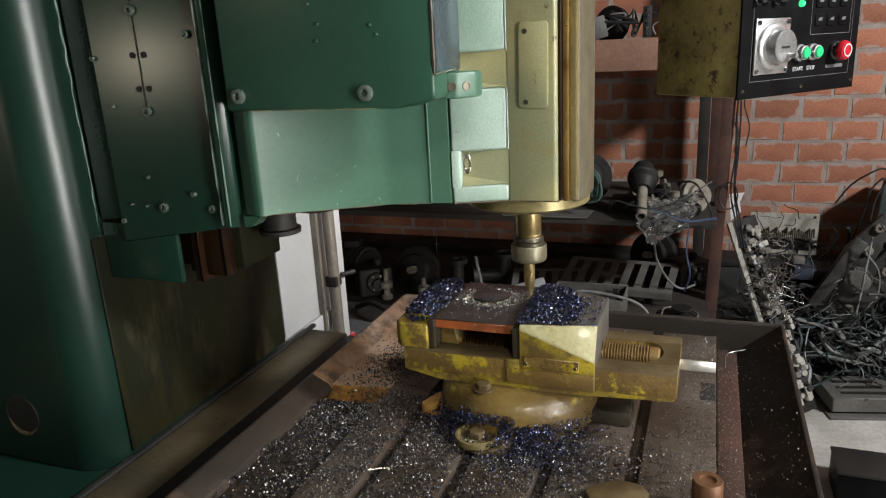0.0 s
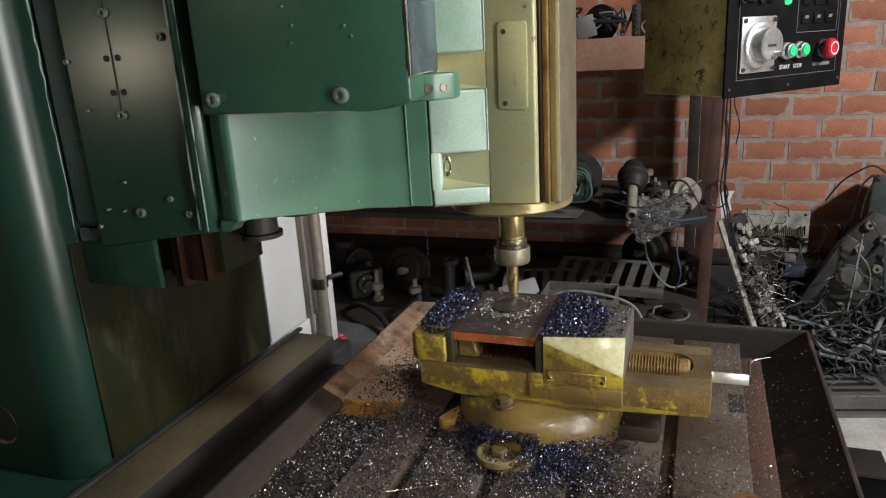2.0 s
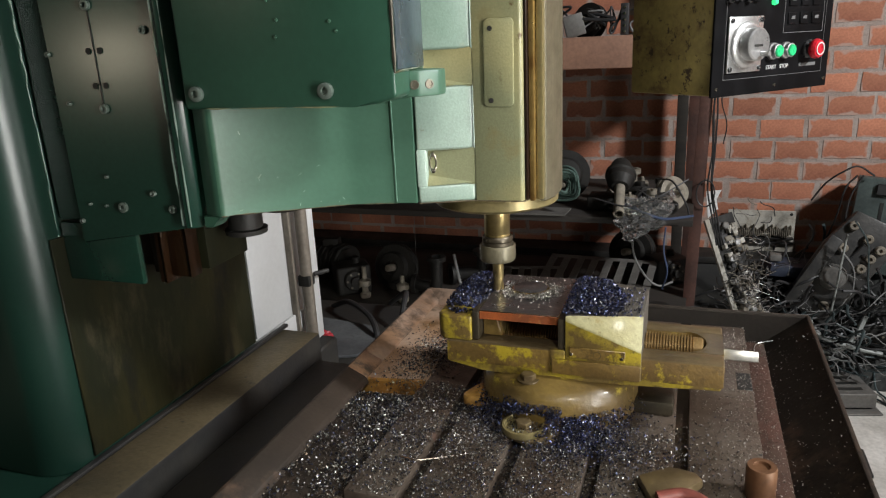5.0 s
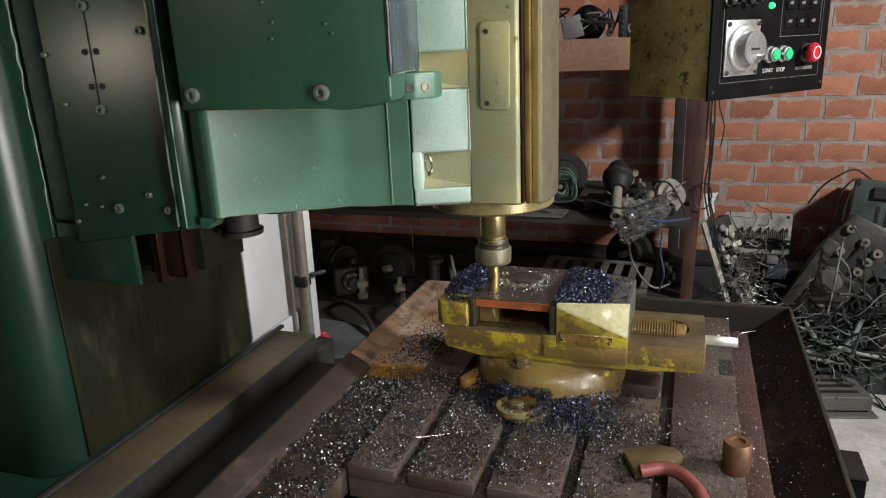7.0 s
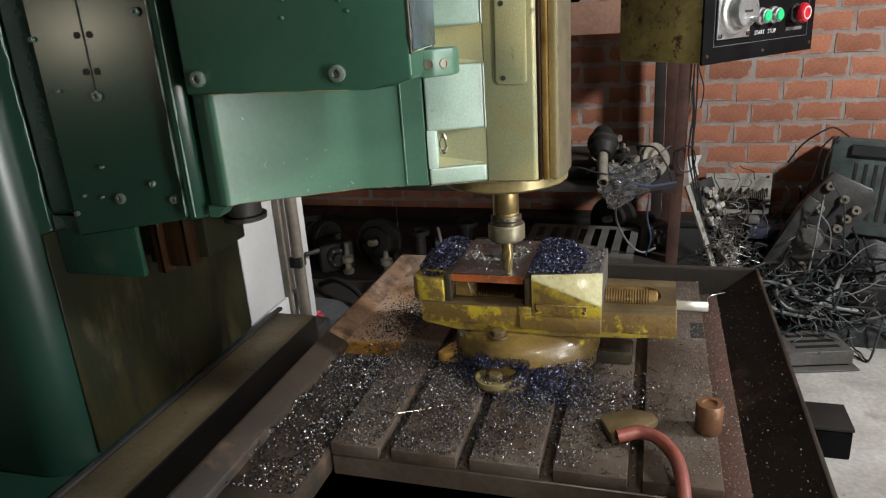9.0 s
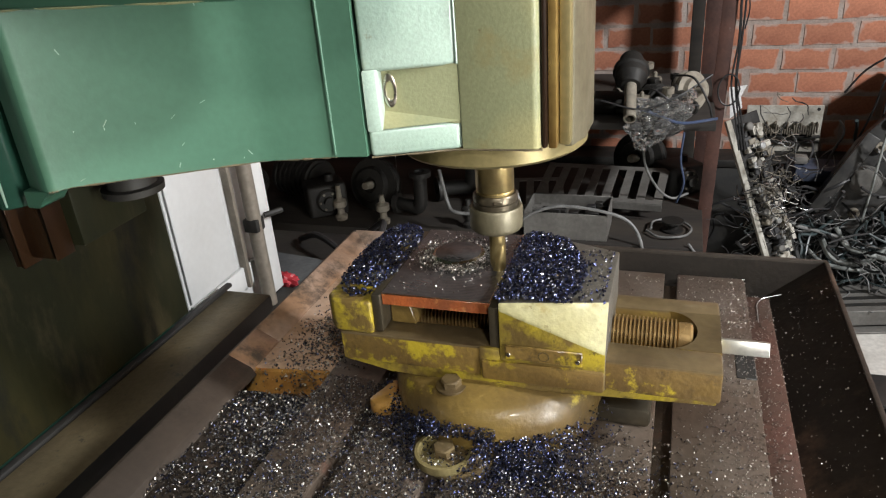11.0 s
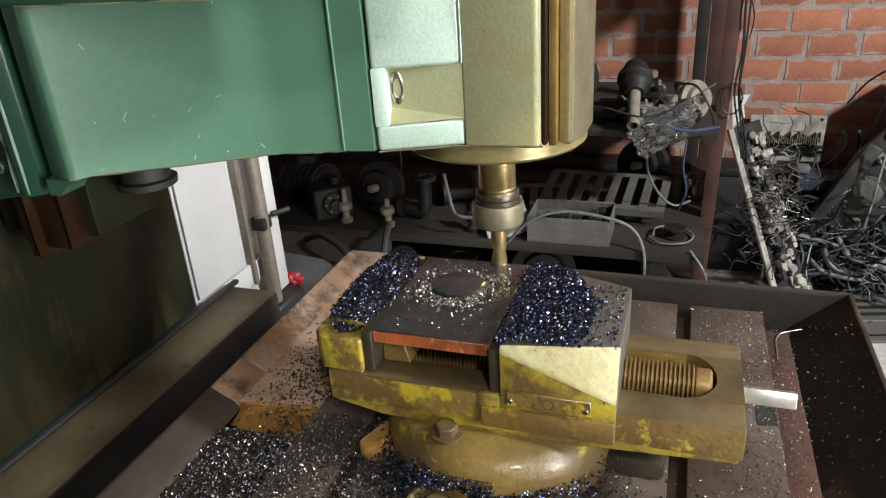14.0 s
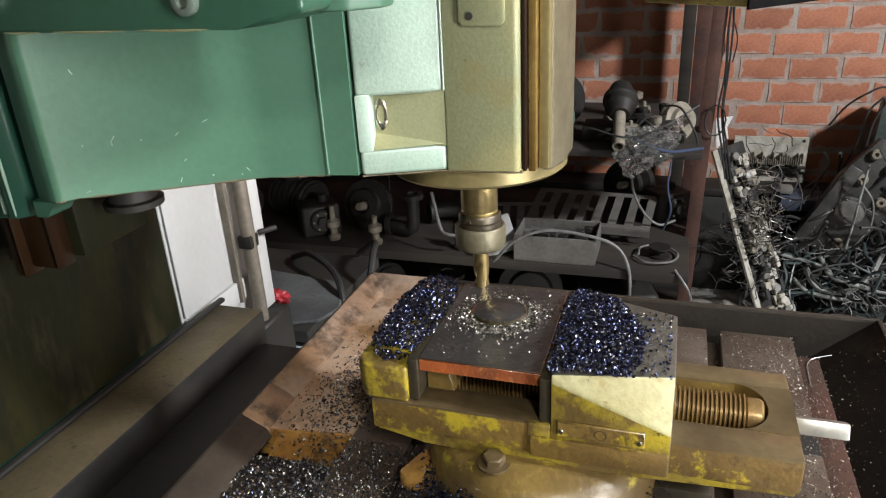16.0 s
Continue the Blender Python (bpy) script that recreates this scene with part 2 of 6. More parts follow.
M["brick_far"] = mat("far_red_brick", (0.47, 0.190, 0.110), 0.85, 0, (0.33, 0.125, 0.075), 0.6, 9, 160, 0.4, (0.38, 0.25, 0.20), 9, 0.56, 0.25)


def smear_edges(m, colour):
    """Old mortar smeared over the rims of each brick, ragged by noise."""
    n, l = m.node_tree.nodes, m.node_tree.links
    b = n["Principled BSDF"]
    src = b.inputs["Base Color"].links[0].from_socket
    tc, sep, rag = n.new("ShaderNodeTexCoord"), n.new("ShaderNodeSeparateXYZ"), n.new("ShaderNodeTexNoise")
    info = n.new("ShaderNodeObjectInfo")
    off = n.new("ShaderNodeVectorMath")
    l.new(tc.outputs["Object"], off.inputs[0])
    l.new(info.outputs["Location"], off.inputs[1])
    l.new(off.outputs[0], rag.inputs[0])
    rag.inputs["Scale"].default_value, rag.inputs["Detail"].default_value = 28, 6
    l.new(tc.outputs["Object"], sep.inputs[0])

    def op(kind, a, c):
        x = n.new("ShaderNodeMath")
        x.operation = kind
        for k, v in ((0, a), (1, c)):
            if isinstance(v, float):
                x.inputs[k].default_value = v
            elif v is not None:
                l.new(v, x.inputs[k])
        return x.outputs[0]

    ex = op("SUBTRACT", op("ABSOLUTE", sep.outputs[0], None), 0.056)
    ez = op("SUBTRACT", op("ABSOLUTE", sep.outputs[2], None), 0.025)
    near = op("MAXIMUM", ex, ez)
    reach = op("MULTIPLY", op("SUBTRACT", rag.outputs[0], 0.50), 0.040)
    f = n.new("ShaderNodeMapRange")
    f.inputs[1].default_value, f.inputs[2].default_value, f.inputs[4].default_value = -0.0035, 0.0015, 0.85
    l.new(op("ADD", near, reach), f.inputs[0])
    x = n.new("ShaderNodeMix")
    x.data_type = "RGBA"
    l.new(f.outputs[0], x.inputs[0])
    l.new(src, x.inputs[6])
    x.inputs[7].default_value = (*colour, 1)
    l.new(x.outputs[2], b.inputs["Base Color"])


smear_edges(M["brick"], (0.42, 0.30, 0.25))
M["mortar"] = mat("grey_mortar", (0.40, 0.34, 0.305), 0.9, 0, (0.30, 0.235, 0.20), 0.6, 16, 190, 0.5, (0.46, 0.40, 0.37), 12, 0.6, 0.2)
M["concrete"] = mat("dusty_concrete_floor", (0.60, 0.58, 0.54), 0.85, 0, (0.36, 0.34, 0.305), 0.6, 5, 90, 0.4, (0.20, 0.18, 0.155), 5, 0.62, 0.15, grime=((0.15, 0.135, 0.115), 30, 0.66, 0.08))
M["plaster"] = mat("grey_bounce_plaster", (0.13, 0.125, 0.115), 0.9, 0, (0.09, 0.085, 0.08), 0.5, 3, 60, 0.3)
M["panel_ochre"] = mat("grimy_ochre_enclosure", (0.42, 0.325, 0.10), 0.42, 0.05, (0.26, 0.19, 0.055), 0.55, 14, 120, 0.12, (0.14, 0.08, 0.028), 14, 0.55, 0.12, grime=((0.06, 0.035, 0.015), 44, 0.57, 0.05))
M["panel_black"] = mat("black_control_face", (0.002, 0.002, 0.0023), 0.55, 0, (0.007, 0.007, 0.008), 0.4, 20, 200, 0.02)
M["alu"] = mat("brushed_aluminium", (0.72, 0.72, 0.71), 0.32, 0.85, (0.6, 0.6, 0.6), 0.3, 20, 200, 0.05)
M["print"] = mat("white_print", (0.7, 0.7, 0.68), 0.6, 0, (0.55, 0.55, 0.53), 0.3, 40, 200, 0)
M["line"] = mat("grey_print_line", (0.16, 0.16, 0.16), 0.6, 0, (0.12, 0.12, 0.12), 0.3, 40, 200, 0)
M["green_button"] = mat("green_button", (0.03, 0.55, 0.20), 0.3, 0, (0.02, 0.42, 0.15), 0.3, 60, 200, 0, emit=(0.05, 0.8, 0.3, 0.10))
M["red_button"] = mat("red_mushroom_button", (0.65, 0.02, 0.035), 0.3, 0, (0.5, 0.015, 0.03), 0.3, 60, 200, 0)
M["led_green"] = mat("lit_green_lamp", (0.05, 0.8, 0.25), 0.3, 0, (0.05, 0.7, 0.2), 0.2, 60, 200, 0, emit=(0.05, 1.0, 0.3, 1.0))
M["dark_glass"] = mat("dark_lens", (0.03, 0.03, 0.032), 0.15, 0.2, (0.05, 0.05, 0.05), 0.4, 60, 200, 0)
M["rust_post"] = mat("red_oxide_post", (0.105, 0.048, 0.036), 0.6, 0.1, (0.06, 0.03, 0.024), 0.6, 14, 140, 0.25, (0.17, 0.13, 0.11), 24, 0.64, 0.1)
M["brown_beam"] = mat("brown_painted_beam", (0.27, 0.145, 0.095), 0.6, 0, (0.20, 0.105, 0.07), 0.5, 10, 120, 0.2)
# boards and iron parts darkened: the rack's shade is in their colour
M["board"] = mat("shaded_old_board", (0.028, 0.022, 0.016), 0.8, 0, (0.014, 0.011, 0.009), 0.6, 12, 110, 0.3, (0.09, 0.08, 0.065), 12, 0.62, 0.2, stretch=(0.2, 1, 1))
M["dusty"] = mat("dusty_shaded_iron", (0.016, 0.0145, 0.012), 0.65, 0.2, (0.008, 0.007, 0.006), 0.6, 24, 140, 0.35, (0.05, 0.044, 0.036), 30, 0.62, 0.16)
M["mound"] = mat("oily_scrap_heap", (0.075, 0.078, 0.074), 0.5, 0.2, (0.022, 0.023, 0.022), 0.6, 30, 140, 0.5, (0.12, 0.12, 0.11), 26, 0.6, 0.14)
M["dust_tan"] = mat("dusty_tan_casting", (0.25, 0.225, 0.18), 0.7, 0.2, (0.14, 0.12, 0.092), 0.6, 24, 140, 0.35)
M["cable_black"] = mat("black_cable", (0.022, 0.022, 0.023), 0.5, 0, (0.02, 0.02, 0.02), 0.4, 30, 150, 0.1)
M["cable_grey"] = mat("grey_cable", (0.21, 0.21, 0.205), 0.5, 0, (0.09, 0.09, 0.087), 0.5, 30, 150, 0.1)
M["cable_pale"] = mat("pale_grey_cable", (0.26, 0.275, 0.26), 0.5, 0, (0.16, 0.17, 0.16), 0.5, 30, 150, 0.1)
M["cable_teal"] = mat("dark_teal_cable", (0.045, 0.064, 0.066), 0.42, 0, (0.026, 0.038, 0.040), 0.5, 30, 150, 0.1)
M["cable_blue"] = mat("blue_cable", (0.055, 0.08, 0.16), 0.5, 0, (0.04, 0.06, 0.11), 0.5, 30, 150, 0.1)
M["rope_green"] = mat("green_rope", (0.065, 0.115, 0.095), 0.8, 0, (0.045, 0.08, 0.068), 0.5, 40, 300, 0.4)
M["white_metal"] = mat("off_white_cabinet_paint", (0.54, 0.545, 0.54), 0.45, 0, (0.45, 0.445, 0.43), 0.4, 8, 120, 0.04, (0.40, 0.37, 0.31), 12, 0.70, 0.08, grain=(0.95, 1.03))
M["pole"] = mat("dull_grey_pole", (0.25, 0.22, 0.18), 0.5, 0.4, (0.17, 0.145, 0.115), 0.5, 20, 140, 0.15)
M["pcb"] = mat("dusty_circuit_board", (0.46, 0.44, 0.39), 0.7, 0, (0.30, 0.275, 0.225), 0.5, 30, 180, 0.3, (0.13, 0.11, 0.085), 38, 0.60, 0.1)
M["grey_sheet"] = mat("dusty_grey_sheet_metal", (0.175, 0.168, 0.155), 0.6, 0.3, (0.115, 0.108, 0.098), 0.5, 14, 130, 0.15)
M["blue_board"] = mat("dusty_blue_board", (0.040, 0.050, 0.080), 0.6, 0, (0.028, 0.034, 0.05), 0.5, 20, 150, 0.2, (0.10, 0.10, 0.10), 30, 0.62, 0.1)
M["teal_unit"] = mat("grey_green_drive_housing", (0.075, 0.098, 0.092), 0.6, 0, (0.03, 0.04, 0.038), 0.5, 20, 150, 0.2)
M["paper"] = mat("white_paper", (0.78, 0.78, 0.78), 0.8, 0, (0.68, 0.68, 0.67), 0.4, 20, 150, 0.1)
M["plastic"] = mat("crumpled_clear_bag", (0.95, 0.95, 0.95), 0.06, 0, (0.85, 0.85, 0.84), 0.4, 60, 120, 0.25, rough_var=0.03)
M["plastic"].node_tree.nodes["Principled BSDF"].inputs["Transmission Weight"].default_value = 0.94
M["chain_black"] = mat("black_oily_block", (0.034, 0.034, 0.034), 0.42, 0.2, (0.06, 0.057, 0.052), 0.5, 24, 150, 0.25, (0.10, 0.09, 0.075), 30, 0.66, 0.08)
M["red_hose"] = mat("faded_red_hose", (0.22, 0.060, 0.045), 0.45, 0, (0.13, 0.040, 0.03), 0.5, 30, 160, 0.15)
M["orange_cup"] = mat("rusty_brown_sleeve", (0.155, 0.075, 0.036), 0.5, 0.3, (0.09, 0.042, 0.02), 0.5, 40, 200, 0.15)
M["red_cloth"] = mat("red_plastic_scrap", (0.40, 0.03, 0.04), 0.5, 0, (0.3, 0.02, 0.03), 0.4, 40, 200, 0.1)
M["card"] = mat("grimy_grey_card", (0.105, 0.11, 0.112), 0.8, 0, (0.05, 0.053, 0.057), 0.6, 9, 120, 0.2, (0.05, 0.05, 0.05), 16, 0.56, 0.12)
M["pale_blue"] = mat("pale_blue_sheet", (0.36, 0.42, 0.46), 0.6, 0, (0.26, 0.31, 0.34), 0.5, 14, 120, 0.1)
M["blue_plate"] = mat("steel_with_blue_reflection", (0.10, 0.145, 0.17), 0.25, 0.6, (0.07, 0.10, 0.12), 0.5, 14, 200, 0.06)


M["panel_black"].node_tree.nodes["Principled BSDF"].inputs["Specular IOR Level"].default_value = 0.1
M["olive"].node_tree.nodes["Principled BSDF"].inputs["Specular IOR Level"].default_value = 0.2
for key_ in ("tray", "ledge"):
    M[key_].node_tree.nodes["Principled BSDF"].inputs["Specular IOR Level"].default_value = 0.3


# ---- mesh tools ----
def finish(bm, sharp=40):
    bmesh.ops.recalc_face_normals(bm, faces=bm.faces)
    lim = radians(sharp)
    for f in bm.faces:
        f.smooth = True
    for e in bm.edges:
        if len(e.link_faces) == 2 and e.calc_face_angle(0) > lim:
            e.smooth = False


def thing(name, at, label, category, group="", kind=""):
    ob = new(name)
    ob.location = at
    ob.empty_display_size = 0.05
    return tagged(ob, label, category, group, kind)


def root_of(ob):
    at = Vector((0, 0, 0))
    while ob:
        at += ob.location
        ob = ob.parent
    return at


def part(name, bm, material, parent=None, label="", sharp=40, origin=None, kind=""):
    """One mesh object from a bmesh in world coordinates, under a thing or a part."""
    finish(bm, sharp)
    me = bpy.data.meshes.new(name)
    base = root_of(parent) if parent else Vector((0, 0, 0))
    here = Vector(origin) if origin is not None else base
    bmesh.ops.translate(bm, verts=bm.verts, vec=-here)
    bm.to_mesh(me)
    bm.free()
    for m in (material if isinstance(material, (list, tuple)) else [material]):
        me.materials.append(m)
    ob = new(name, me)
    ob.parent = parent
    ob.location = here - base
    return tagged(ob, label, kind=kind)


def bevel(bm, edges, width, seg=2):
    if width > 0:
        bmesh.ops.bevel(bm, geom=list(edges), offset=width, segments=seg, profile=0.5, affect="EDGES", clamp_overlap=True)


def box(x0, x1, y0, y1, z0, z1, r=0.0, seg=2, bm=None, m=None):
    out = bmesh.new()
    g = bmesh.ops.create_cube(out, size=1)
    for v in out.verts:
        v.co = Vector(((x0, x1)[v.co.x > 0], (y0, y1)[v.co.y > 0], (z0, z1)[v.co.z > 0]))
    bevel(out, out.edges, r, seg)
    if m is not None:
        bmesh.ops.transform(out, matrix=m, verts=out.verts)
    return merge(bm, out) if bm is not None else out


def merge(bm, more):
    me = bpy.data.meshes.new("tmp")
    more.to_mesh(me)
    more.free()
    bm.from_mesh(me)
    bpy.data.meshes.remove(me)
    return bm


def prism(poly, z0, z1, r=0.0, seg=2, bm=None, m=None, vertical_only=False):
    """A plan outline (x, y) raised from z0 to z1."""
    out = bmesh.new()
    low, top = [out.verts.new((x, y, z0)) for x, y in poly], [out.verts.new((x, y, z1)) for x, y in poly]
    out.faces.new(low[::-1]), out.faces.new(top)
    k = len(poly)
    for i in range(k):
        out.faces.new((low[i], low[(i + 1) % k], top[(i + 1) % k], top[i]))
    if r:
        ed = [e for e in out.edges if not vertical_only or abs(e.verts[0].co.z - e.verts[1].co.z) > 1e-6]
        bevel(out, ed, r, seg)
    if m is not None:
        bmesh.ops.transform(out, matrix=m, verts=out.verts)
    return merge(bm, out) if bm is not None else out


def lathe(profile, m=None, n=32, bm=None, cap=True):
    """(radius, height) pairs turned about z."""
    out = bmesh.new()
    rings = []
    for r, z in profile:
        rings.append([out.verts.new((r * math.cos(2 * math.pi * i / n), r * math.sin(2 * math.pi * i / n), z)) for i in range(n)])
    for a, b in zip(rings, rings[1:]):
        for i in range(n):
            out.faces.new((a[i], a[(i + 1) % n], b[(i + 1) % n], b[i]))
    if cap:
        if profile[0][0] > 1e-6:
            out.faces.new(rings[0][::-1])
        if profile[-1][0] > 1e-6:
            out.faces.new(rings[-1])
    bmesh.ops.remove_doubles(out, verts=out.verts, dist=1e-6)
    if m is not None:
        bmesh.ops.transform(out, matrix=m, verts=out.verts)
    return merge(bm, out) if bm is not None else out


def smooth_line(pts, per=6):
    pts = [Vector(p) for p in pts]
    p = [2 * pts[0] - pts[1]] + pts + [2 * pts[-1] - pts[-2]]
    out = []
    for i in range(1, len(p) - 2):
        for k in range(per):
            t = k / per
            a, b, c, d = p[i - 1], p[i], p[i + 1], p[i + 2]
            out.append(0.5 * ((2 * b) + (c - a) * t + (2 * a - 5 * b + 4 * c - d) * t * t + (3 * b - a - 3 * c + d) * t ** 3))
    return out + [pts[-1]]


def tube(pts, r, n=7, per=6, bm=None, m=None):
    """A round hose or cable along a smooth line."""
    line = smooth_line(pts, per) if per > 1 else [Vector(p) for p in pts]
    out = bmesh.new()
    rings = []
    side = Vector((0.3, 0.5, 0.81))
    for i, p in enumerate(line):
        d = (line[min(i + 1, len(line) - 1)] - line[max(i - 1, 0)]).normalized()
        side = side - d * side.dot(d)
        if side.length < 1e-4:
            side = d.orthogonal()
        side.normalize()
        up = d.cross(side)
        rr = r[i] if isinstance(r, list) else r
        rings.append([out.verts.new(p + rr * (math.cos(2 * math.pi * k / n) * side + math.sin(2 * math.pi * k / n) * up)) for k in range(n)])
    for a, b in zip(rings, rings[1:]):
        for k in range(n):
            out.faces.new((a[k], a[(k + 1) % n], b[(k + 1) % n], b[k]))
    out.faces.new(rings[0][::-1]), out.faces.new(rings[-1])
    if m is not None:
        bmesh.ops.transform(out, matrix=m, verts=out.verts)
    return merge(bm, out) if bm is not None else out


def frame_at(at, u, v):
    """A pose whose x runs along u, y along v."""
    u, v = Vector(u).normalized(), Vector(v)
    w = u.cross(v).normalized()
    v = w.cross(u)
    return Matrix(((u.x, v.x, w.x, at[0]), (u.y, v.y, w.y, at[1]), (u.z, v.z, w.z, at[2]), (0, 0, 0, 1)))


def along(at, axis):
    """A pose whose z runs along axis."""
    return Matrix.Translation(at) @ Vector(axis).to_track_quat("Z", "Y").to_matrix().to_4x4()


def socket_screw(r, h):
    return [(0, -0.002), (r, -0.002), (r, h * 0.85), (r * 0.88, h), (r * 0.5, h), (r * 0.45, h * 0.3), (0, h * 0.3)]


# ---- room ----
FLOOR = 0.16
WALL_Y = 1.657


def structure(name, bm, material, label, parent=None):
    ob = part(name, bm, material, parent, label)
    return tagged(ob, kind="structure")


structure("floor", box(-2.6, 2.8, -3.2, 2.0, FLOOR - 0.1, FLOOR), M["concrete"], "dusty grey concrete workshop floor")
# ceiling and three walls are added out of view to set the bounce light
structure("ceiling", box(-2.6, 2.8, -3.2, 2.0, 3.0, 3.1), M["plaster"], "added plain grey ceiling, out of view")
structure("wall_west", box(-2.6, -2.5, -3.2, 2.0, FLOOR, 3.0), M["plaster"], "added plain grey wall, out of view")
structure("wall_east", box(2.7, 2.8, -3.2, 2.0, FLOOR, 3.0), M["plaster"], "added plain grey wall, out of view")
structure("wall_south", box(-2.5, 2.7, -3.2, -3.1, FLOOR, 3.0), M["plaster"], "added plain grey wall, out of view")
wall = structure("wall_north", box(-2.5, 2.7, WALL_Y + 0.0004, WALL_Y + 0.24, FLOOR, 3.0), M["mortar"], "red brick wall with rough grey mortar joints")


# ---- milling machine ----
mill = thing("milling_machine", (-0.5, 0, FLOOR), "green vertical milling machine with an oily pale casting round the spindle", "milling machine")

# the column's shade is painted in as a much darker green
column = part("column", prism([(-0.85, -0.19), (-0.395, -0.19), (-0.395, 0.14), (-0.85, 0.14)], 0.735, 1.9, 0.040, 8, vertical_only=True), M["green_deep_shade"], mill, "green column with a rounded corner, darkened for shade")
part("lower_face", box(-0.3948, -0.3925, -0.155, 0.138, 0.7425, 0.975, 0.001, 1), M["olive"], mill, "oil-stained olive lower face of the column")
part("hole", lathe([(0.0, 0.0), (0.0215, 0.0), (0.0222, 0.0006), (0.0222, -0.002)], along((-0.4965, -0.1905, 0.7895), (0, -1, 0)), 28), M["black"], column)
# pale arc paints the lit lower wall of the hole
arc = [(-0.4965 + 0.0208 * math.cos(radians(a)), -0.1913, 0.7895 + 0.0208 * math.sin(radians(a))) for a in range(-165, -29, 15)]
part("hole_rim", tube(arc, [0.0003 + 0.0022 * math.sin(math.pi * k / 27) for k in range(28)], 8, 3), M["ledge"], column, "pale arc drawn as the lit inner wall of the hole")

base = part("base", prism([(-0.95, -0.75), (-0.395, -0.75), (-0.395, 0.16), (-0.95, 0.16)], FLOOR, 0.734, 0.012), M["green_deep_shade"], mill)
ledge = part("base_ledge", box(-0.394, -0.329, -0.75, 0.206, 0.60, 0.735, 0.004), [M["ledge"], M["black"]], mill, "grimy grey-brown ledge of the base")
# side face set black: the gap's shade is put into its colour
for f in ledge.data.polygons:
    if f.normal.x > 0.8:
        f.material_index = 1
part("wiper_strip", box(-0.394, -0.386, -0.75, 0.213, 0.7355, 0.741, 0.002), M["black"], ledge)
# black boxes fill the dark gap between ledge and tray
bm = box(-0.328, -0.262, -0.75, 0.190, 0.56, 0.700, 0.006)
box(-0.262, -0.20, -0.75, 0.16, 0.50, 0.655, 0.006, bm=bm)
part("way_cover", bm, M["black"], mill, "black slideway cover filling the gap beside the ledge")
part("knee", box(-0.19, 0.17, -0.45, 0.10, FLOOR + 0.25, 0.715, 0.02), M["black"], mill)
part("front_base", box(-0.395, 0.22, -0.4, 0.14, FLOOR, FLOOR + 0.25, 0.02), M["green_shade"], mill)

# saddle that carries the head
# saddle, guard and cover use the green with shade put in
saddle = part("head_saddle", box(-0.392, -0.2417, -0.1415, 0.12, 0.9916, 1.75, 0.004), M["green_shade"], mill)
part("lower_guard", box(-0.392, -0.3032, -0.141, -0.1345, 0.9322, 0.9896, 0.002), M["green_shade"], saddle)
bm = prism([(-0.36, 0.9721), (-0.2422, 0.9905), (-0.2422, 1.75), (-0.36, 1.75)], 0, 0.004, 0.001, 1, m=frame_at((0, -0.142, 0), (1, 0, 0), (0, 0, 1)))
cover = part("side_cover", bm, M["green_shade"], saddle, "green sheet cover held by small screws, darkened for shade")
for x, z, r in ((-0.3052, 1.008, 0.0046), (-0.3062, 1.095, 0.0042), (-0.3073, 1.18, 0.0045), (-0.3554, 0.9936, 0.0022), (-0.3579, 1.1421, 0.0022), (-0.2694, 1.0213, 0.0026), (-0.2509, 1.008, 0.0035), (-0.3175, 1.0356, 0.0015), (-0.3441, 1.1001, 0.0016), (-0.253, 1.1575, 0.0034), (-0.3421, 1.01, 0.0012), (-0.3236, 1.009, 0.0012)):
    part("cover_screw", lathe(socket_screw(r, 0.003), along((x, -0.1463, z), (0, -1, 0)), 14), M["bolt_paint"], cover)
for x, z in ((-0.3134, 1.1431), (-0.3011, 1.1431), (-0.3124, 1.1144), (-0.3011, 1.1144)):
    part("cover_hole", lathe([(0, 0), (0.0026, 0), (0.0028, 0.0006), (0, 0.0007)], along((x, -0.1463, z), (0, -1, 0)), 12), M["black"], cover)
part("cover_seam", box(-0.3075, -0.3068, -0.1469, -0.1459, 1.0991, 1.75), M["black"], cover)
wear = random.Random(12)
part("left_seam", tube([(-0.3945 + wear.uniform(-0.0015, 0.0015), -0.142, 0.94 + 0.0125 * k) for k in range(65)], [wear.uniform(0.0004, 0.0019) for _ in range(65)], 6, 1), M["green"], saddle, "crusty sealant bead along the saddle")

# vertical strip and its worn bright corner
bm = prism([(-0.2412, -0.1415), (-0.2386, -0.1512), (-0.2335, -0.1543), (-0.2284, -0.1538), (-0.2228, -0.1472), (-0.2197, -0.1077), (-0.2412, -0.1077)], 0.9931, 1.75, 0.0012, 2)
# strip colour darkened to dim the facet turned to the lamp
strip = part("corner_strip", bm, M["green_shade"], mill)
for x, y, r in ((-0.2385, -0.1515, 0.0011), (-0.2285, -0.1539, 0.0008)):
    line = [(x, y, 0.9951 + 0.0124 * k) for k in range(61)]
    part("worn_edge", tube(line, [r * wear.choice((0.15, 0.6, 0.8, 1.0, 1.2)) for _ in range(61)], 8, 1), M["casting"], strip, "bare metal worn through the paint")

# head casting: a waist that swells into the spindle nose
outline = [(-0.2158, 0.12), (-0.2158, -0.1470), (-0.2040, -0.1520), (-0.1965, -0.1538), (-0.1932, -0.1514), (-0.1895, -0.1449), (-0.108, -0.0960), (-0.098, -0.0925),
           (-0.085, -0.0893), (-0.078, -0.0870), (-0.066, -0.084), (-0.0485, -0.0818), (-0.0470, -0.0560), (-0.002, -0.0500), (-0.002, 0.060), (-0.046, 0.0725), (-0.09, 0.09), (-0.13, 0.11)]
head = part("head_casting", prism(outline, 1.005, 1.75), [M["green"], M["green_half_shade"]], mill, "green cast head with a waisted flank", sharp=50)
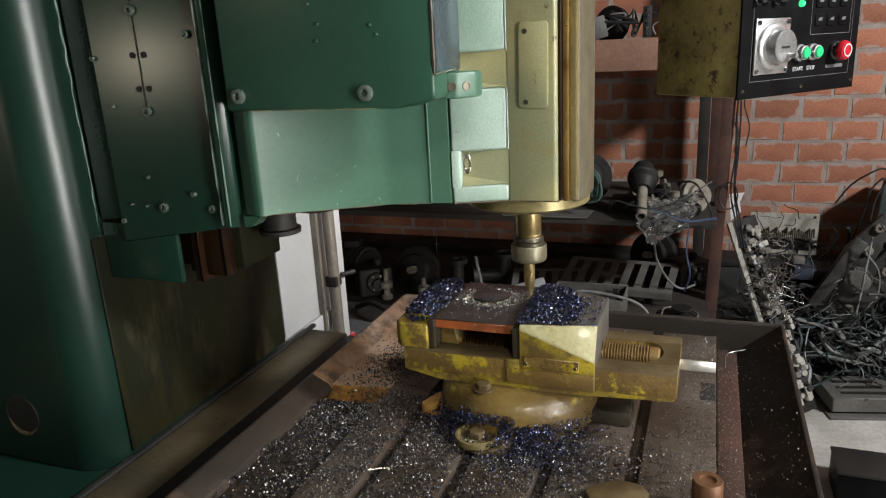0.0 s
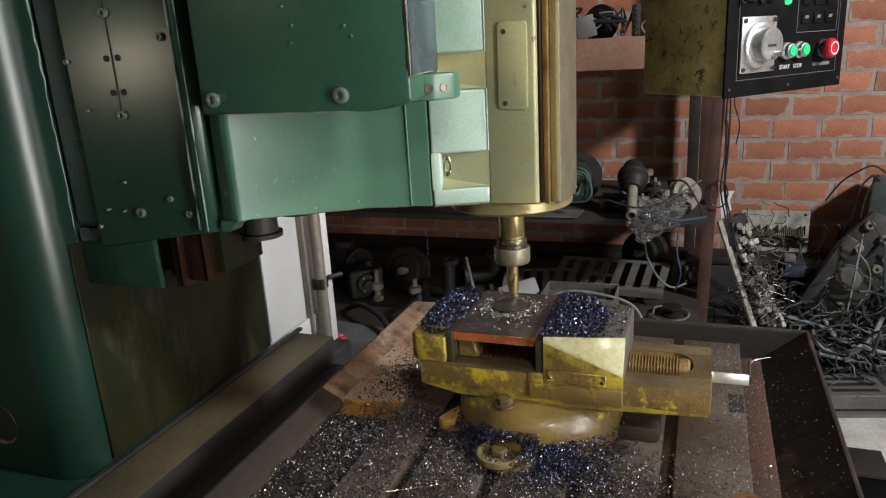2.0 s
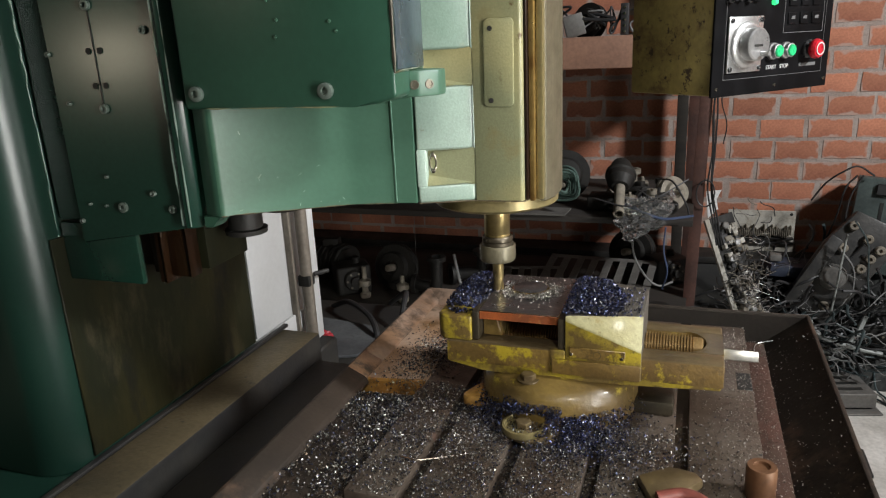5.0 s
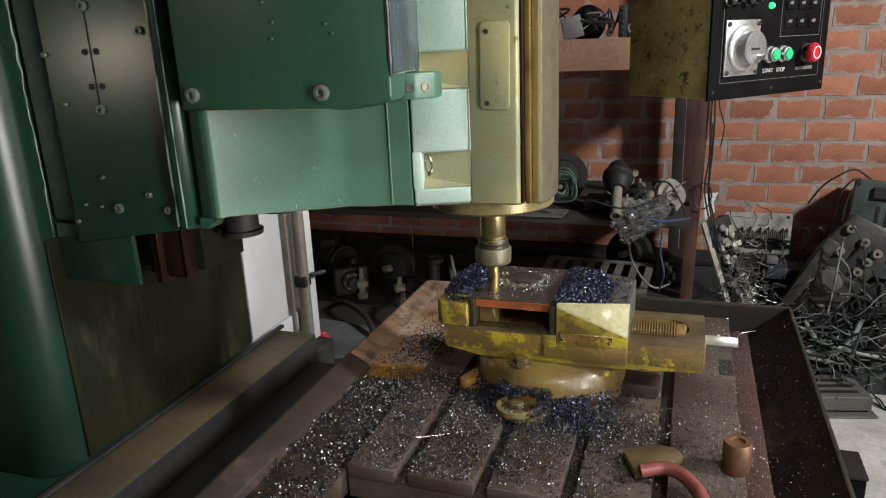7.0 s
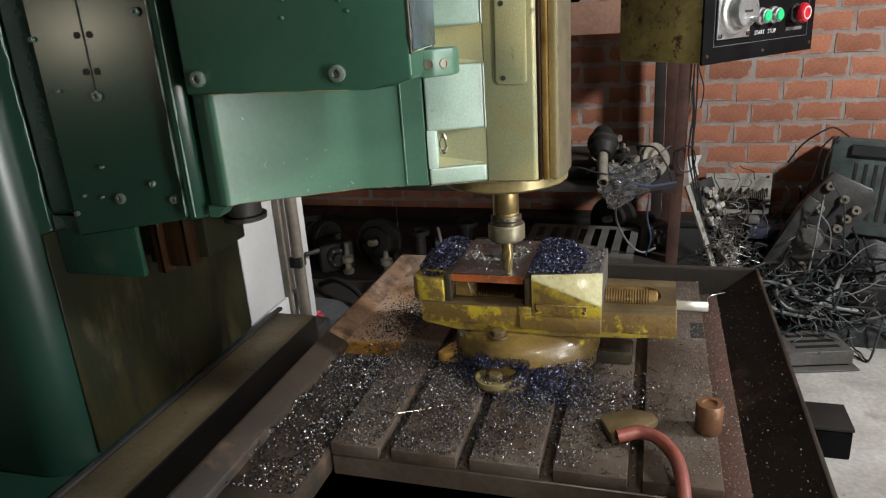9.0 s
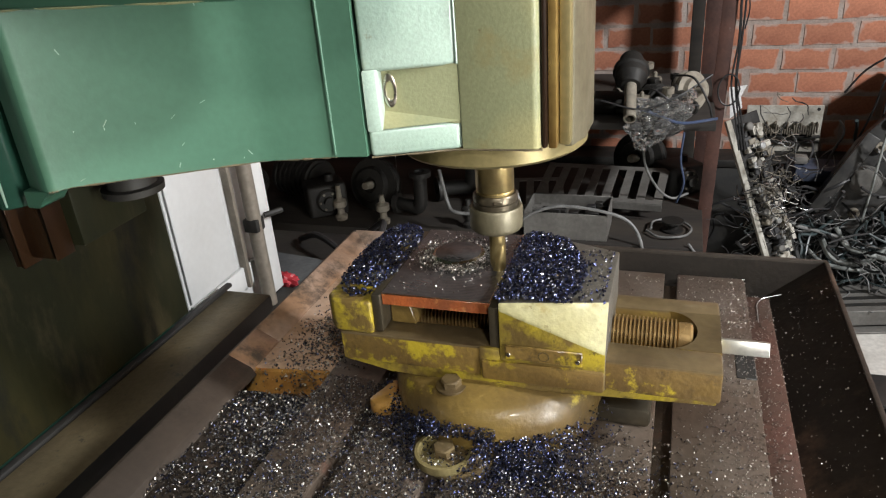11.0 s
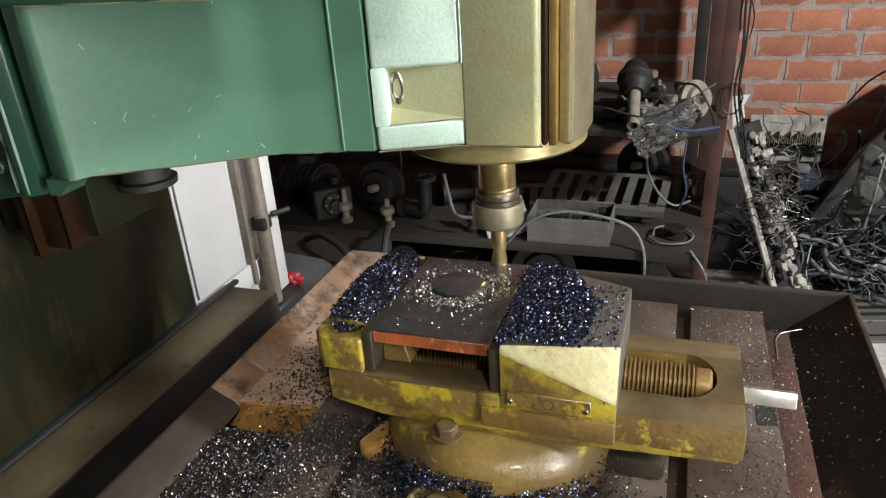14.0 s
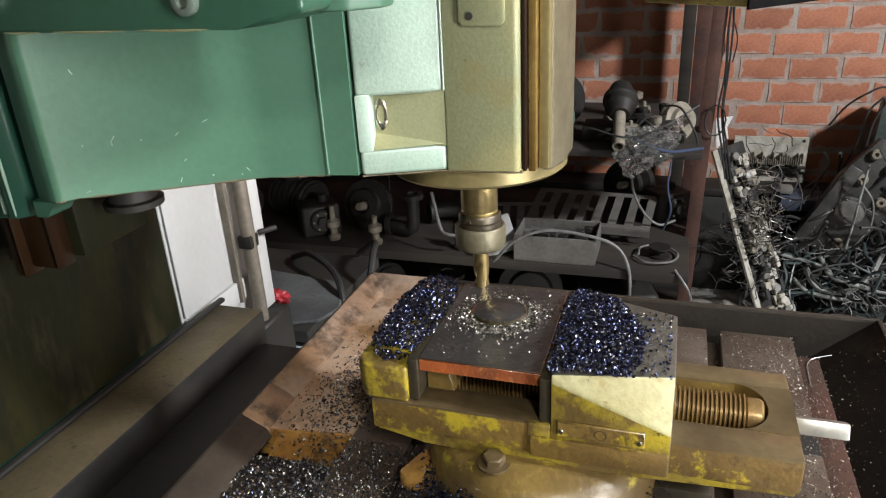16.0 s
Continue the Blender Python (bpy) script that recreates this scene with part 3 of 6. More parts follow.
# faces turned away at the left take the tone with shade painted in
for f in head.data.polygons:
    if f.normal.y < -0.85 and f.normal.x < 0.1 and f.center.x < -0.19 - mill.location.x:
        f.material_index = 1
part("flank_ridge", tube([(-0.066, -0.0845, 1.006), (-0.066, -0.0845, 1.75)], 0.0009, 6, 1), M["green"], head)
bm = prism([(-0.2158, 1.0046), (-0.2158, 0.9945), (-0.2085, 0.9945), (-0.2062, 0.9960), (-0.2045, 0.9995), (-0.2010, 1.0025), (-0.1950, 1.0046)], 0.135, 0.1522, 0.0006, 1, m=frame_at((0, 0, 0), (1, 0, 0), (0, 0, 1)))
part("head_lip", bm, M["green_half_shade"], head)
rnd = random.Random(77)
edge_line = [(x, y + 0.0006, 1.0048) for x, y in outline[3:11]]
part("oil_crust", tube(edge_line, [rnd.uniform(0.0003, 0.0011) for _ in range(43)], 6, 6), M["ledge"], head, "brown crust of oil along the lower edge", sharp=60)
FU, FN = Vector((0.857, 0.515, 0)), Vector((0.515, -0.857, 0))
for _ in range(14):
    at = Vector((-0.1985, -0.1503, 0)) + FU * rnd.uniform(0.014, 0.104) + FN * 0.0001
    z, a, r = 1.008 + 0.085 * rnd.random() ** 1.6, rnd.uniform(0.2, 2.2), rnd.uniform(0.0004, 0.0016)
    step = FU * (r * math.cos(a)) + Vector((0, 0, r * math.sin(a)))
    at.z = z
    part("scratch", tube([tuple(at - step), tuple(at + step)], rnd.uniform(0.00015, 0.00035), 5, 1), M["casting"], head, "small bare scratch in the paint")
# slanted pads with cast pockets on the flank of the nose, glare painted pale; each pocket runs out towards the nose
# block
A, B = Vector((-0.0470, -0.0815)), Vector((-0.0010, -0.0618))
U = (B - A).normalized()
N = Vector((U.y, -U.x))
LEFT = A + U * 0.0085
SUNK = LEFT + U * 0.002 - N * 0.0085
bm = bmesh.new()
for z0, z1 in ((1.004, 1.0195), (1.0490, 1.1020), (1.1310, 1.75)):
    prism([tuple(A), tuple(B), (B.x, -0.052), (A.x, -0.052)], z0, z1, 0.0028, 3, bm)
for z0, z1 in ((1.018, 1.0505), (1.1005, 1.1325)):
    prism([tuple(A), tuple(LEFT), tuple(SUNK), (SUNK.x, -0.052), (A.x, -0.052)], z0, z1, 0.0012, 2, bm)
part("nose_flank", bm, M["casting"], head, "green flank with cast pockets, its glare painted in pale")
for z0, z1 in ((1.0195, 1.0490), (1.1020, 1.1310)):
    bm = prism([tuple(SUNK), tuple(B), (B.x, -0.052), (SUNK.x, -0.052)], z0 - 0.001, z1 + 0.001)
    low = [bm.verts.new((p.x, p.y, z)) for p, z in ((LEFT, z0 - 0.0005), (SUNK, z0 + 0.0075), (SUNK, z0 - 0.0005), (B, z0 + 0.0005), (B, z0 - 0.0005))]
    bm.faces.new((low[0], low[3], low[1])), bm.faces.new((low[0], low[1], low[2])), bm.faces.new((low[1], low[3], low[2]))
    part("pocket_pad", bm, M["casting_oily"], head, "oil-tinted sunk pad", sharp=20)
bolt_at = SUNK + U * 0.0042 - N * 0.0004
part("pocket_bolt", lathe([(0, 0), (0.0026, 0), (0.0032, 0.001), (0.0046, 0.001), (0.0052, 0.0006), (0.0052, -0.003)], along((bolt_at.x, bolt_at.y - 0.001, 1.0375), (0.30, -1, 0)) @ Matrix.Diagonal((0.72, 1.75, 1, 1)), 20), M["steel"], head, "bright bolt head in the pocket")
# oily nose block and rounded front
nose = [(-0.0010, -0.0625), (0.0385, -0.0612), (0.0410, -0.0590), (0.0410, 0.058), (0.037, 0.0605), (-0.001, 0.061)]
nose_block = part("nose_block", prism(nose, 1.004, 1.75, 0.0012, 2), M["casting_oily"], head, "oil-stained olive nose casting")
# pale tubes draw the highlight along the chipped pad edge
part("edge_bead", tube([(-0.0012, -0.0624, z) for z in (1.0500, 1.07, 1.085, 1.1015)], 0.0006, 8, 4), M["casting"], nose_block, "pale bead drawing the highlight on the chipped pad edge")
part("edge_bead", tube([(-0.0012, -0.0624, 1.1315 + 0.05 * k) for k in range(12)], 0.0006, 8, 2), M["casting"], nose_block, "pale bead drawing the highlight on the chipped pad edge")
front = [(0.050, -0.042), (0.0560, -0.040), (0.0598, -0.022), (0.0612, 0.004), (0.0590, 0.022), (0.052, 0.036), (0.046, 0.045)]
part("nose_front", prism(front, 1.000, 1.75, 0.002, 2), M["nut"], head, sharp=30)
part("brass_gib", box(0.0413, 0.0442, -0.0580, -0.040, 1.004, 1.75, 0.001, 1), M["rail_brown"], head, "brown oiled gib strip")
part("brass_gib", box(0.0444, 0.0490, -0.0545, -0.040, 1.003, 1.75, 0.001, 2), M["brass"], head, "golden brass gib strip")
part("cream_gib", box(0.0493, 0.0552, -0.0490, -0.040, 1.0035, 1.75, 0.001, 2), M["flange"], head, "oily cream gib strip")
part("oil_rim", tube([(-0.046, -0.0812, 1.0044), (-0.02, -0.0700, 1.0042), (-0.0010, -0.0624, 1.0040), (0.0385, -0.0612, 1.0042), (0.0410, -0.0585, 1.0043)], [rnd.uniform(0.0003, 0.0008) for _ in range(25)], 6, 6), M["ledge"], head, "brown oil film along the lower edge")
# blank cover plate with two screws
bm = prism([(0.0112, 1.0840), (0.0315, 1.0835), (0.0340, 1.0860), (0.0345, 1.1500), (0.0325, 1.1530), (0.0125, 1.1530), (0.0098, 1.1500), (0.0090, 1.0865)], 0.0, 0.0022, 0.0009, 2, m=frame_at((0, -0.0626, 0), (1, 0.03, 0), (0, 0, 1)), vertical_only=False)
blank = part("blank_plate", bm, M["casting_oily"], head, "olive painted blank plate")
for z in (1.0890, 1.1455):
    part("plate_screw", lathe([(0, 0), (0.0019, 0), (0.0021, 0.0006), (0.0012, 0.0008), (0, 0.0003)], along((0.0155, -0.0645, z), (0, -1, 0)), 12), M["black"], blank)

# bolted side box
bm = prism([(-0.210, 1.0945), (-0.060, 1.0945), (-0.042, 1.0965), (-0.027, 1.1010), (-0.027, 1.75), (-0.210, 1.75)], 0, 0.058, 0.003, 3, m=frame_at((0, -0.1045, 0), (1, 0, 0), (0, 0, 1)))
# box front darkened in colour to carry its shade
side_box = part("side_box", bm, M["green_half_shade"], mill, "green bolted side box with a rubbed lower edge")
for x0, x1 in ((-0.190, -0.168), (-0.160, -0.118), (-0.112, -0.070)):
    part("worn_edge", tube([(x0, -0.1622, 1.0952), ((x0 + x1) / 2, -0.1624, 1.0948), (x1, -0.1622, 1.0951)], [0.0002 + 0.0004 * math.sin(math.pi * k / 12) for k in range(13)], 6, 6), M["casting_oily"], side_box, "paint rubbed pale along the lower edge")
for x in (-0.196, -0.0822):
    part("socket_bolt", lathe(socket_screw(0.0060, 0.0035), along((x, -0.1630, 1.1067), (0, -1, 0)), 20), M["bolt_paint"], side_box, "socket head bolt with rubbed paint")
for x, z in ((-0.12, 1.146), (-0.118, 1.158), (-0.075, 1.155), (-0.070, 1.148), (-0.125, 1.172)):
    part("pimple", lathe([(0.0014, -0.001), (0.0012, 0.0006), (0, 0.001)], along((x, -0.1630, z), (0, -1, 0)), 10), M["green"], side_box)
# the blue of this plate is a reflection put into its colour
part("end_plate", box(-0.0268, -0.0255, -0.1595, -0.1080, 1.1200, 1.75, 0.0005), M["blue_plate"], side_box, "steel end plate with its blue-grey reflection painted in")
line = [(-0.0272, -0.1618, 1.1180 + 0.0105 * k) for k in range(61)]
part("worn_edge", tube(line, [0.0012 * wear.choice((0.5, 0.8, 1.0, 1.3)) for _ in range(61)], 6, 1), M["steel"], side_box, "bare metal worn through the paint")
part("worn_edge", tube([(-0.0272, -0.1618, 1.1180), (-0.0262, -0.150, 1.1188), (-0.0258, -0.118, 1.1192)], 0.0009, 6, 6), M["steel"], side_box, "bare metal worn through the paint")
bm = prism([(-0.0355, -0.138), (-0.0205, -0.134), (-0.0085, -0.121), (-0.0085, -0.106), (-0.0355, -0.106)], 1.0985, 1.1180, 0.002, 2)
lug = part("lug", bm, M["green"], side_box, "worn lug with two drilled holes")
for x, y, d in ((-0.0235, -0.1352, (0.25, -0.97, 0)), (-0.0145, -0.1278, (0.73, -0.68, 0))):
    part("lug_hole", lathe([(0.0036, 0), (0.0034, 0.0007), (0.0024, 0.0007), (0.0022, -0.0012), (0, -0.0012)], along((x, y, 1.1075), d), 14), M["holder"], lug)

# parts hanging under the head
part("drive_boss", lathe([(0, 0.952), (0.022, 0.952), (0.0225, 0.957), (0.018, 0.958), (0.018, 1.02), (0, 1.02)], pose(-0.270, -0.02, 0), 28), M["black"], mill, "black boss under the head")
part("drive_flange", lathe([(0, 0.972), (0.022, 0.972), (0.026, 0.976), (0.026, 1.01), (0, 1.01)], pose(-0.240, 0.01, 0), 28), M["black"], mill)
part("rail_backing", box(-0.386, -0.300, -0.050, 0.02, 0.918, 1.0, 0.002), M["olive"], mill)
for x0, x1, y0, z0, m_ in ((-0.386, -0.360, -0.056, 0.922, "rail_brown"), (-0.3595, -0.3475, -0.064, 0.916, "rail_brown"), (-0.347, -0.3385, -0.072, 0.908, "rail_brown"), (-0.3380, -0.3365, -0.074, 0.908, "rail_brown"), (-0.336, -0.3110, -0.066, 0.914, "rail_brown"), (-0.3105, -0.3098, -0.068, 0.914, "rail_brown")):
    part("slide_rail", box(x0, x1, y0, -0.0505, z0, 1.0, 0.0008), M[m_], mill, "brown oiled slideway edge")

# spindle nose, tool holder and cutter turn together
flange = part("spindle_flange", lathe([(0, 0.9868), (0.036, 0.9868), (0.048, 0.9880), (0.0560, 0.9905), (0.0582, 0.9925), (0.0582, 1.0035), (0, 1.0035)], None, 64), M["flange"], mill, "oily cream disc flange under the nose")
lower = part("nose_ring", lathe([(0, 0.9812), (0.0180, 0.9812), (0.0192, 0.9822), (0.0192, 0.9835), (0.0290, 0.9838), (0.0302, 0.9845), (0.0302, 0.9866), (0, 0.9866)], None, 64), M["brass"], flange, "golden oily nose ring")
spindle = part("spindle", lathe([(0, 0.9560), (0.0122, 0.9560), (0.0124, 0.9575), (0.0118, 0.9582), (0.0124, 0.9590), (0.0124, 0.9812), (0, 0.9812)], None, 40), M["steel_gold"], mill, "golden oily steel spindle end", origin=(0, 0, 0.96))
bm = lathe([(0, 0.9460), (0.0140, 0.9460), (0.0146, 0.9466), (0.0146, 0.9505), (0.0138, 0.9510), (0.0146, 0.9516), (0.0146, 0.9548), (0.0136, 0.9562), (0, 0.9562)], None, 40)
for k in range(2):
    box(-0.003, 0.003, 0.0128, 0.0150, 0.9518, 0.9545, 0.0005, 1, bm, pose(0, 0, 0, 0, 0, 180 * k))
part("tool_holder", bm, M["steel_dark"], spindle, "blackened tool holder")
bm = lathe([(0, 0.9300), (0.0120, 0.9300), (0.0160, 0.9312), (0.0172, 0.9328), (0.0174, 0.9345), (0.0174, 0.9462), (0.0166, 0.9474), (0.0150, 0.9474), (0.0148, 0.9455), (0, 0.9455)], None, 44)
part("collet_nut", bm, M["nut"], spindle, "dull cream-grey collet nut")
# end mill with two helical flutes
cutter = bmesh.new()
ring_n, steps = 24, 26
rows = []
for k in range(steps):
    z = 0.9005 + (0.930 - 0.9005) * k / (steps - 1)
    flute = 1.0 if z < 0.918 else max(0.0, 1 - (z - 0.918) / 0.003)
    ring = []
    for i in range(ring_n):
        a = 2 * math.pi * i / ring_n
        cut = 1 - flute * 0.30 * max(0.0, math.cos(2 * (a - (z - 0.90) * 95))) ** 2
        ring.append(cutter.verts.new((0.0054 * cut * math.cos(a), 0.0054 * cut * math.sin(a), z)))
    rows.append(ring)
for a, b in zip(rows, rows[1:]):
    for i in range(ring_n):
        cutter.faces.new((a[i], a[(i + 1) % ring_n], b[(i + 1) % ring_n], b[i]))
cutter.faces.new(rows[0][::-1]), cutter.faces.new(rows[-1])
part("end_mill", cutter, M["steel_gold"], spindle, "bright golden end mill")

# ---- moving table with its tray ----
TABLE = 0.803
SLOTS = (-0.088, -0.021, 0.046, 0.113)
edges = [-0.137]
for s in SLOTS:
    edges += [s - 0.0055, s + 0.0055]
edges.append(0.176)
work_table = part("work_table", box(-0.137, 0.176, -0.235, 0.167, TABLE - 0.042, TABLE - 0.0125, 0.001, 1), M["table"], mill, "worn iron work table with four tee slots")
for k in range(0, len(edges), 2):
    part("table_strip", box(edges[k], edges[k + 1], -0.235, 0.167, TABLE - 0.012, TABLE, 0.0012, 2), M["table"], work_table)
# tray: sloped walls, thin turned rim
TX0, TX1, TY0, TY1, RIM, DEEP = -0.222, 0.245, -0.46, 0.197, 0.811, 0.772
bm = bmesh.new()
lx0, lx1, ly0, ly1 = -0.212, 0.188, -0.44, 0.180
o = [bm.verts.new(p) for p in ((TX0, TY0, RIM), (TX1, TY0, RIM), (TX1, TY1, RIM), (TX0, TY1, RIM))]
i_ = [bm.verts.new(p) for p in ((lx0, ly0, DEEP), (lx1, ly0, DEEP), (lx1, ly1, DEEP), (lx0, ly1, DEEP))]
bm.faces.new(i_)
for k in range(4):
    bm.faces.new((o[k], o[(k + 1) % 4], i_[(k + 1) % 4], i_[k]))
bmesh.ops.solidify(bm, geom=bm.faces[:], thickness=0.004)
rims = []
for x0, x1, y0, y1 in ((TX0 - 0.002, TX1 + 0.002, TY1 - 0.001, TY1 + 0.003), (TX0 - 0.003, TX0 + 0.001, TY0, TY1), (TX1 - 0.001, TX1 + 0.003, TY0, TY1)):
    rims.append(box(x0, x1, y0, y1, RIM - 0.014, RIM + 0.001, 0.001, 2))
tray = part("drip_tray", bm, M["tray"], work_table, "dark stained steel coolant tray with sloped sides", sharp=20)
for r_ in rims:
    part("tray_rim", r_, M["tray"], work_table)
part("under_pan", box(-0.20, 0.18, -0.43, 0.17, 0.722, 0.765, 0.005), M["black"], work_table)
# raised left shelf of the table, rust-stained, with an ochre end face
bm = prism([(-0.2155, -0.051), (-0.1960, -0.049), (-0.1395, -0.042), (-0.1395, 0.167), (-0.2155, 0.167)], DEEP + 0.004, TABLE - 0.002, 0.002, 2)
shelf = part("table_shelf", bm, [M["tray_salmon"], M["ochre_block"]], work_table, "rust-stained side shelf of the table")
for f in shelf.data.polygons:
    if f.normal.y < -0.3 or f.center.z < TABLE - FLOOR - 0.006:
        f.material_index = 1
for y0, y1, m_ in ((-0.0103, 0.194, "tray_brown"), (-0.052, -0.0106, "tray_brown")):
    part("tray_lip", prism([(-0.2232, RIM + 0.0012), (-0.2212, RIM + 0.0012), (-0.2030, TABLE + 0.0002), (-0.2010, TABLE - 0.004), (-0.2232, TABLE - 0.004)], -y1, -y0, 0.0004, 1, m=frame_at((0, 0, 0), (1, 0, 0), (0, 0, 1))), M[m_], work_table, "stained sloping side of the tray")
part("tray_lip", prism([(-0.2232, RIM + 0.0012), (-0.2212, RIM + 0.0012), (-0.2030, TABLE + 0.0002), (-0.1990, TABLE - 0.0062), (-0.2232, TABLE - 0.0062)], 0.0523, 0.44, 0.0004, 1, m=frame_at((0, 0, 0), (1, 0, 0), (0, 0, 1))), M["tray"], work_table, "stained sloping side of the tray")
part("rear_lip", prism([(0.1985, RIM + 0.0012), (0.1965, RIM + 0.0012), (0.1760, TABLE - 0.001), (0.1680, TABLE - 0.005), (0.1985, TABLE - 0.005)], -0.2215, -0.1395, 0.0004, 1, m=frame_at((0, 0, 0), (0, 1, 0), (0, 0, 1))), M["tray_brown"], work_table, "stained sloping back of the tray")
part("shelf_ramp", prism([(-0.040, TABLE - 0.0045), (-0.047, TABLE - 0.0045), (-0.053, TABLE - 0.009), (-0.084, DEEP + 0.010), (-0.084, DEEP + 0.004), (-0.040, DEEP + 0.004)], -0.196, -0.1415, 0.0012, 2, m=frame_at((0, 0, 0), (0, 1, 0), (0, 0, 1))), M["ochre_block"], work_table, "oil-soaked ochre ramp below the shelf edge")
part("side_pan", box(-0.2105, -0.1385, -0.43, -0.076, DEEP + 0.001, TABLE - 0.006, 0.002), M["tray"], work_table, "brown stained pan beside the table")
part("side_channel", box(0.1775, 0.1985, -0.43, 0.165, DEEP + 0.001, TABLE - 0.016, 0.002), M["red_rust"], work_table, "red-rusted channel along the table")

# thin black pad on the right strip of the table
part("drain_slot", prism([(0.162, 0.010), (0.1755, 0.010), (0.1755, 0.046), (0.162, 0.046)], TABLE - 0.006, TABLE + 0.0006, 0.0005, 1), M["black"], work_table)

# ---- vise ----
vise = thing("machine_vise", (0.02, -0.04, TABLE), "oily yellow machine vise bolted to the table, paint flaking", "vise", kind="")
CY = -0.043
bm = lathe([(0, TABLE), (0.071, TABLE), (0.073, TABLE + 0.003), (0.073, TABLE + 0.024), (0.070, TABLE + 0.0335), (0.064, TABLE + 0.0385), (0.040, TABLE + 0.0430), (0, TABLE + 0.0465)], pose(0.0, CY, 0), 56)
swivel = part("swivel_base", bm, M["vise_amber"], vise, "amber oil-soaked swivel base")
part("base_ear", prism([(-0.042, -0.100), (-0.042, -0.118), (-0.034, -0.132), (-0.013, -0.138), (0.008, -0.132), (0.016, -0.118), (0.016, -0.100)], TABLE, TABLE + 0.0055, 0.002, 2), M["vise_iron"], vise)
part("clamp_washer", lathe([(0.007, TABLE + 0.0054), (0.0185, TABLE + 0.0054), (0.0192, TABLE + 0.007), (0.0188, TABLE + 0.0112), (0.0168, TABLE + 0.0115), (0.0150, TABLE + 0.0085), (0.007, TABLE + 0.0085)], pose(-0.018, -0.121, 0), 32), M["flange"], vise, "bright worn clamp washer")
part("slot_boss", lathe([(0.012, TABLE + 0.0054), (0.0205, TABLE + 0.0054), (0.0205, TABLE + 0.0078), (0.0185, TABLE + 0.0086), (0.012, TABLE + 0.0086)], pose(-0.004, -0.113, 0), 32), M["vise_iron"], vise)
bm = lathe([(0, 0), (0.0075, 0), (0.0075, 0.005), (0.0065, 0.0058), (0, 0.0058)], pose(-0.018, -0.121, TABLE + 0.0085), 6)
part("clamp_nut", bm, M["vise_iron"], vise, "oily clamp nut")
part("base_ear", prism([(-0.086, -0.084), (-0.078, -0.090), (-0.058, -0.078), (-0.060, -0.056), (-0.076, -0.058)], TABLE, TABLE + 0.013, 0.003, 2), M["ochre_block"], vise)
# dark ear block, sized and coloured to include the bed's shadow
part("base_ear", box(0.060, 0.105, -0.060, -0.028, TABLE, TABLE + 0.014, 0.003), M["steel_dark"], vise)
bm = lathe([(0, 0), (0.0100, 0), (0.0100, 0.0015), (0, 0.0015)], pose(-0.0195, -0.0935, TABLE + 0.0395), 24)
lathe([(0, 0), (0.0070, 0), (0.0070, 0.0042), (0.0060, 0.005), (0, 0.005)], pose(-0.0195, -0.0935, TABLE + 0.0410, 0, 0, 12), 6, bm)
part("hex_bolt", bm, M["vise_iron"], vise, "oily hexagon bolt")

BED0, BED1, BZ0, BZ1 = -0.098, 0.1435, 0.850, 0.872
BY0, BY1 = -0.0875, -0.004
bm = bmesh.new()
for y0, y1 in ((BY0, -0.0655), (-0.0215, BY1)):
    box(BED0, BED1, y0, y1, BZ0, BZ1, 0.0018, 2, bm)
box(BED0, -0.062, -0.066, -0.021, BZ0, BZ1 - 0.0004, 0.001, 1, bm)
arc = [(0.112 + 0.0178 * math.cos(radians(a)), -0.0435 + 0.0222 * math.sin(radians(a))) for a in range(90, -91, -15)]
prism([(BED1, -0.0660), (BED1, -0.0210)] + arc, BZ0, BZ1 - 0.0004, bm=bm)
box(-0.064, 0.130, -0.066, -0.021, BZ0, BZ0 + 0.003, 0.001, 1, bm)
bed = part("bed", bm, [M["vise_iron"], M["vise_yellow"]], vise, "long vise bed with a screw channel")
for f in bed.data.polygons:
    if f.center.z < BZ1 - TABLE - 0.003 and abs(f.normal.z) < 0.7:
        f.material_index = 1
bm = prism([(BED0, BZ0 + 0.001), (BED1 - 0.003, BZ0 + 0.006), (BED1 - 0.002, BZ0 - 0.002), (0.055, BZ0 - 0.006), (-0.02, BZ0 - 0.008), (-0.065, BZ0 - 0.006), (BED0 + 0.004, BZ0 - 0.001)], 0, 0.0793, 0.002, 2, m=frame_at((0, -0.0075, 0), (1, 0, 0), (0, 0, 1)))
part("bed_skirt", bm, M["vise_bright"], bed, "flaking bright yellow lower rib")
# fixed jaw
bm = prism([(-0.107, -0.080), (-0.101, -0.0865), (-0.0735, -0.0870), (-0.0735, 0.020), (-0.100, 0.018), (-0.108, 0.008)], 0.8715, 0.8955, 0.0022, 3)
fixed = part("fixed_jaw", bm, M["vise_bright"], vise, "yellow fixed jaw with rounded back")
part("jaw_step", prism([(-0.102, -0.064), (-0.095, -0.072), (-0.0738, -0.074), (-0.0738, 0.018), (-0.100, 0.012)], 0.8945, 0.8990, 0.0015, 2), M["vise_bright"], fixed)
part("jaw_plate", box(-0.0732, -0.0672, -0.0845, 0.0185, 0.8730, 0.9005, 0.0008), M["steel_dark"], vise, "dark hardened jaw plate")
# moving jaw: tapered in plan, pale sloped shoulder on the near flank
bm = bmesh.new()
JT, JB = 0.9045, 0.8495
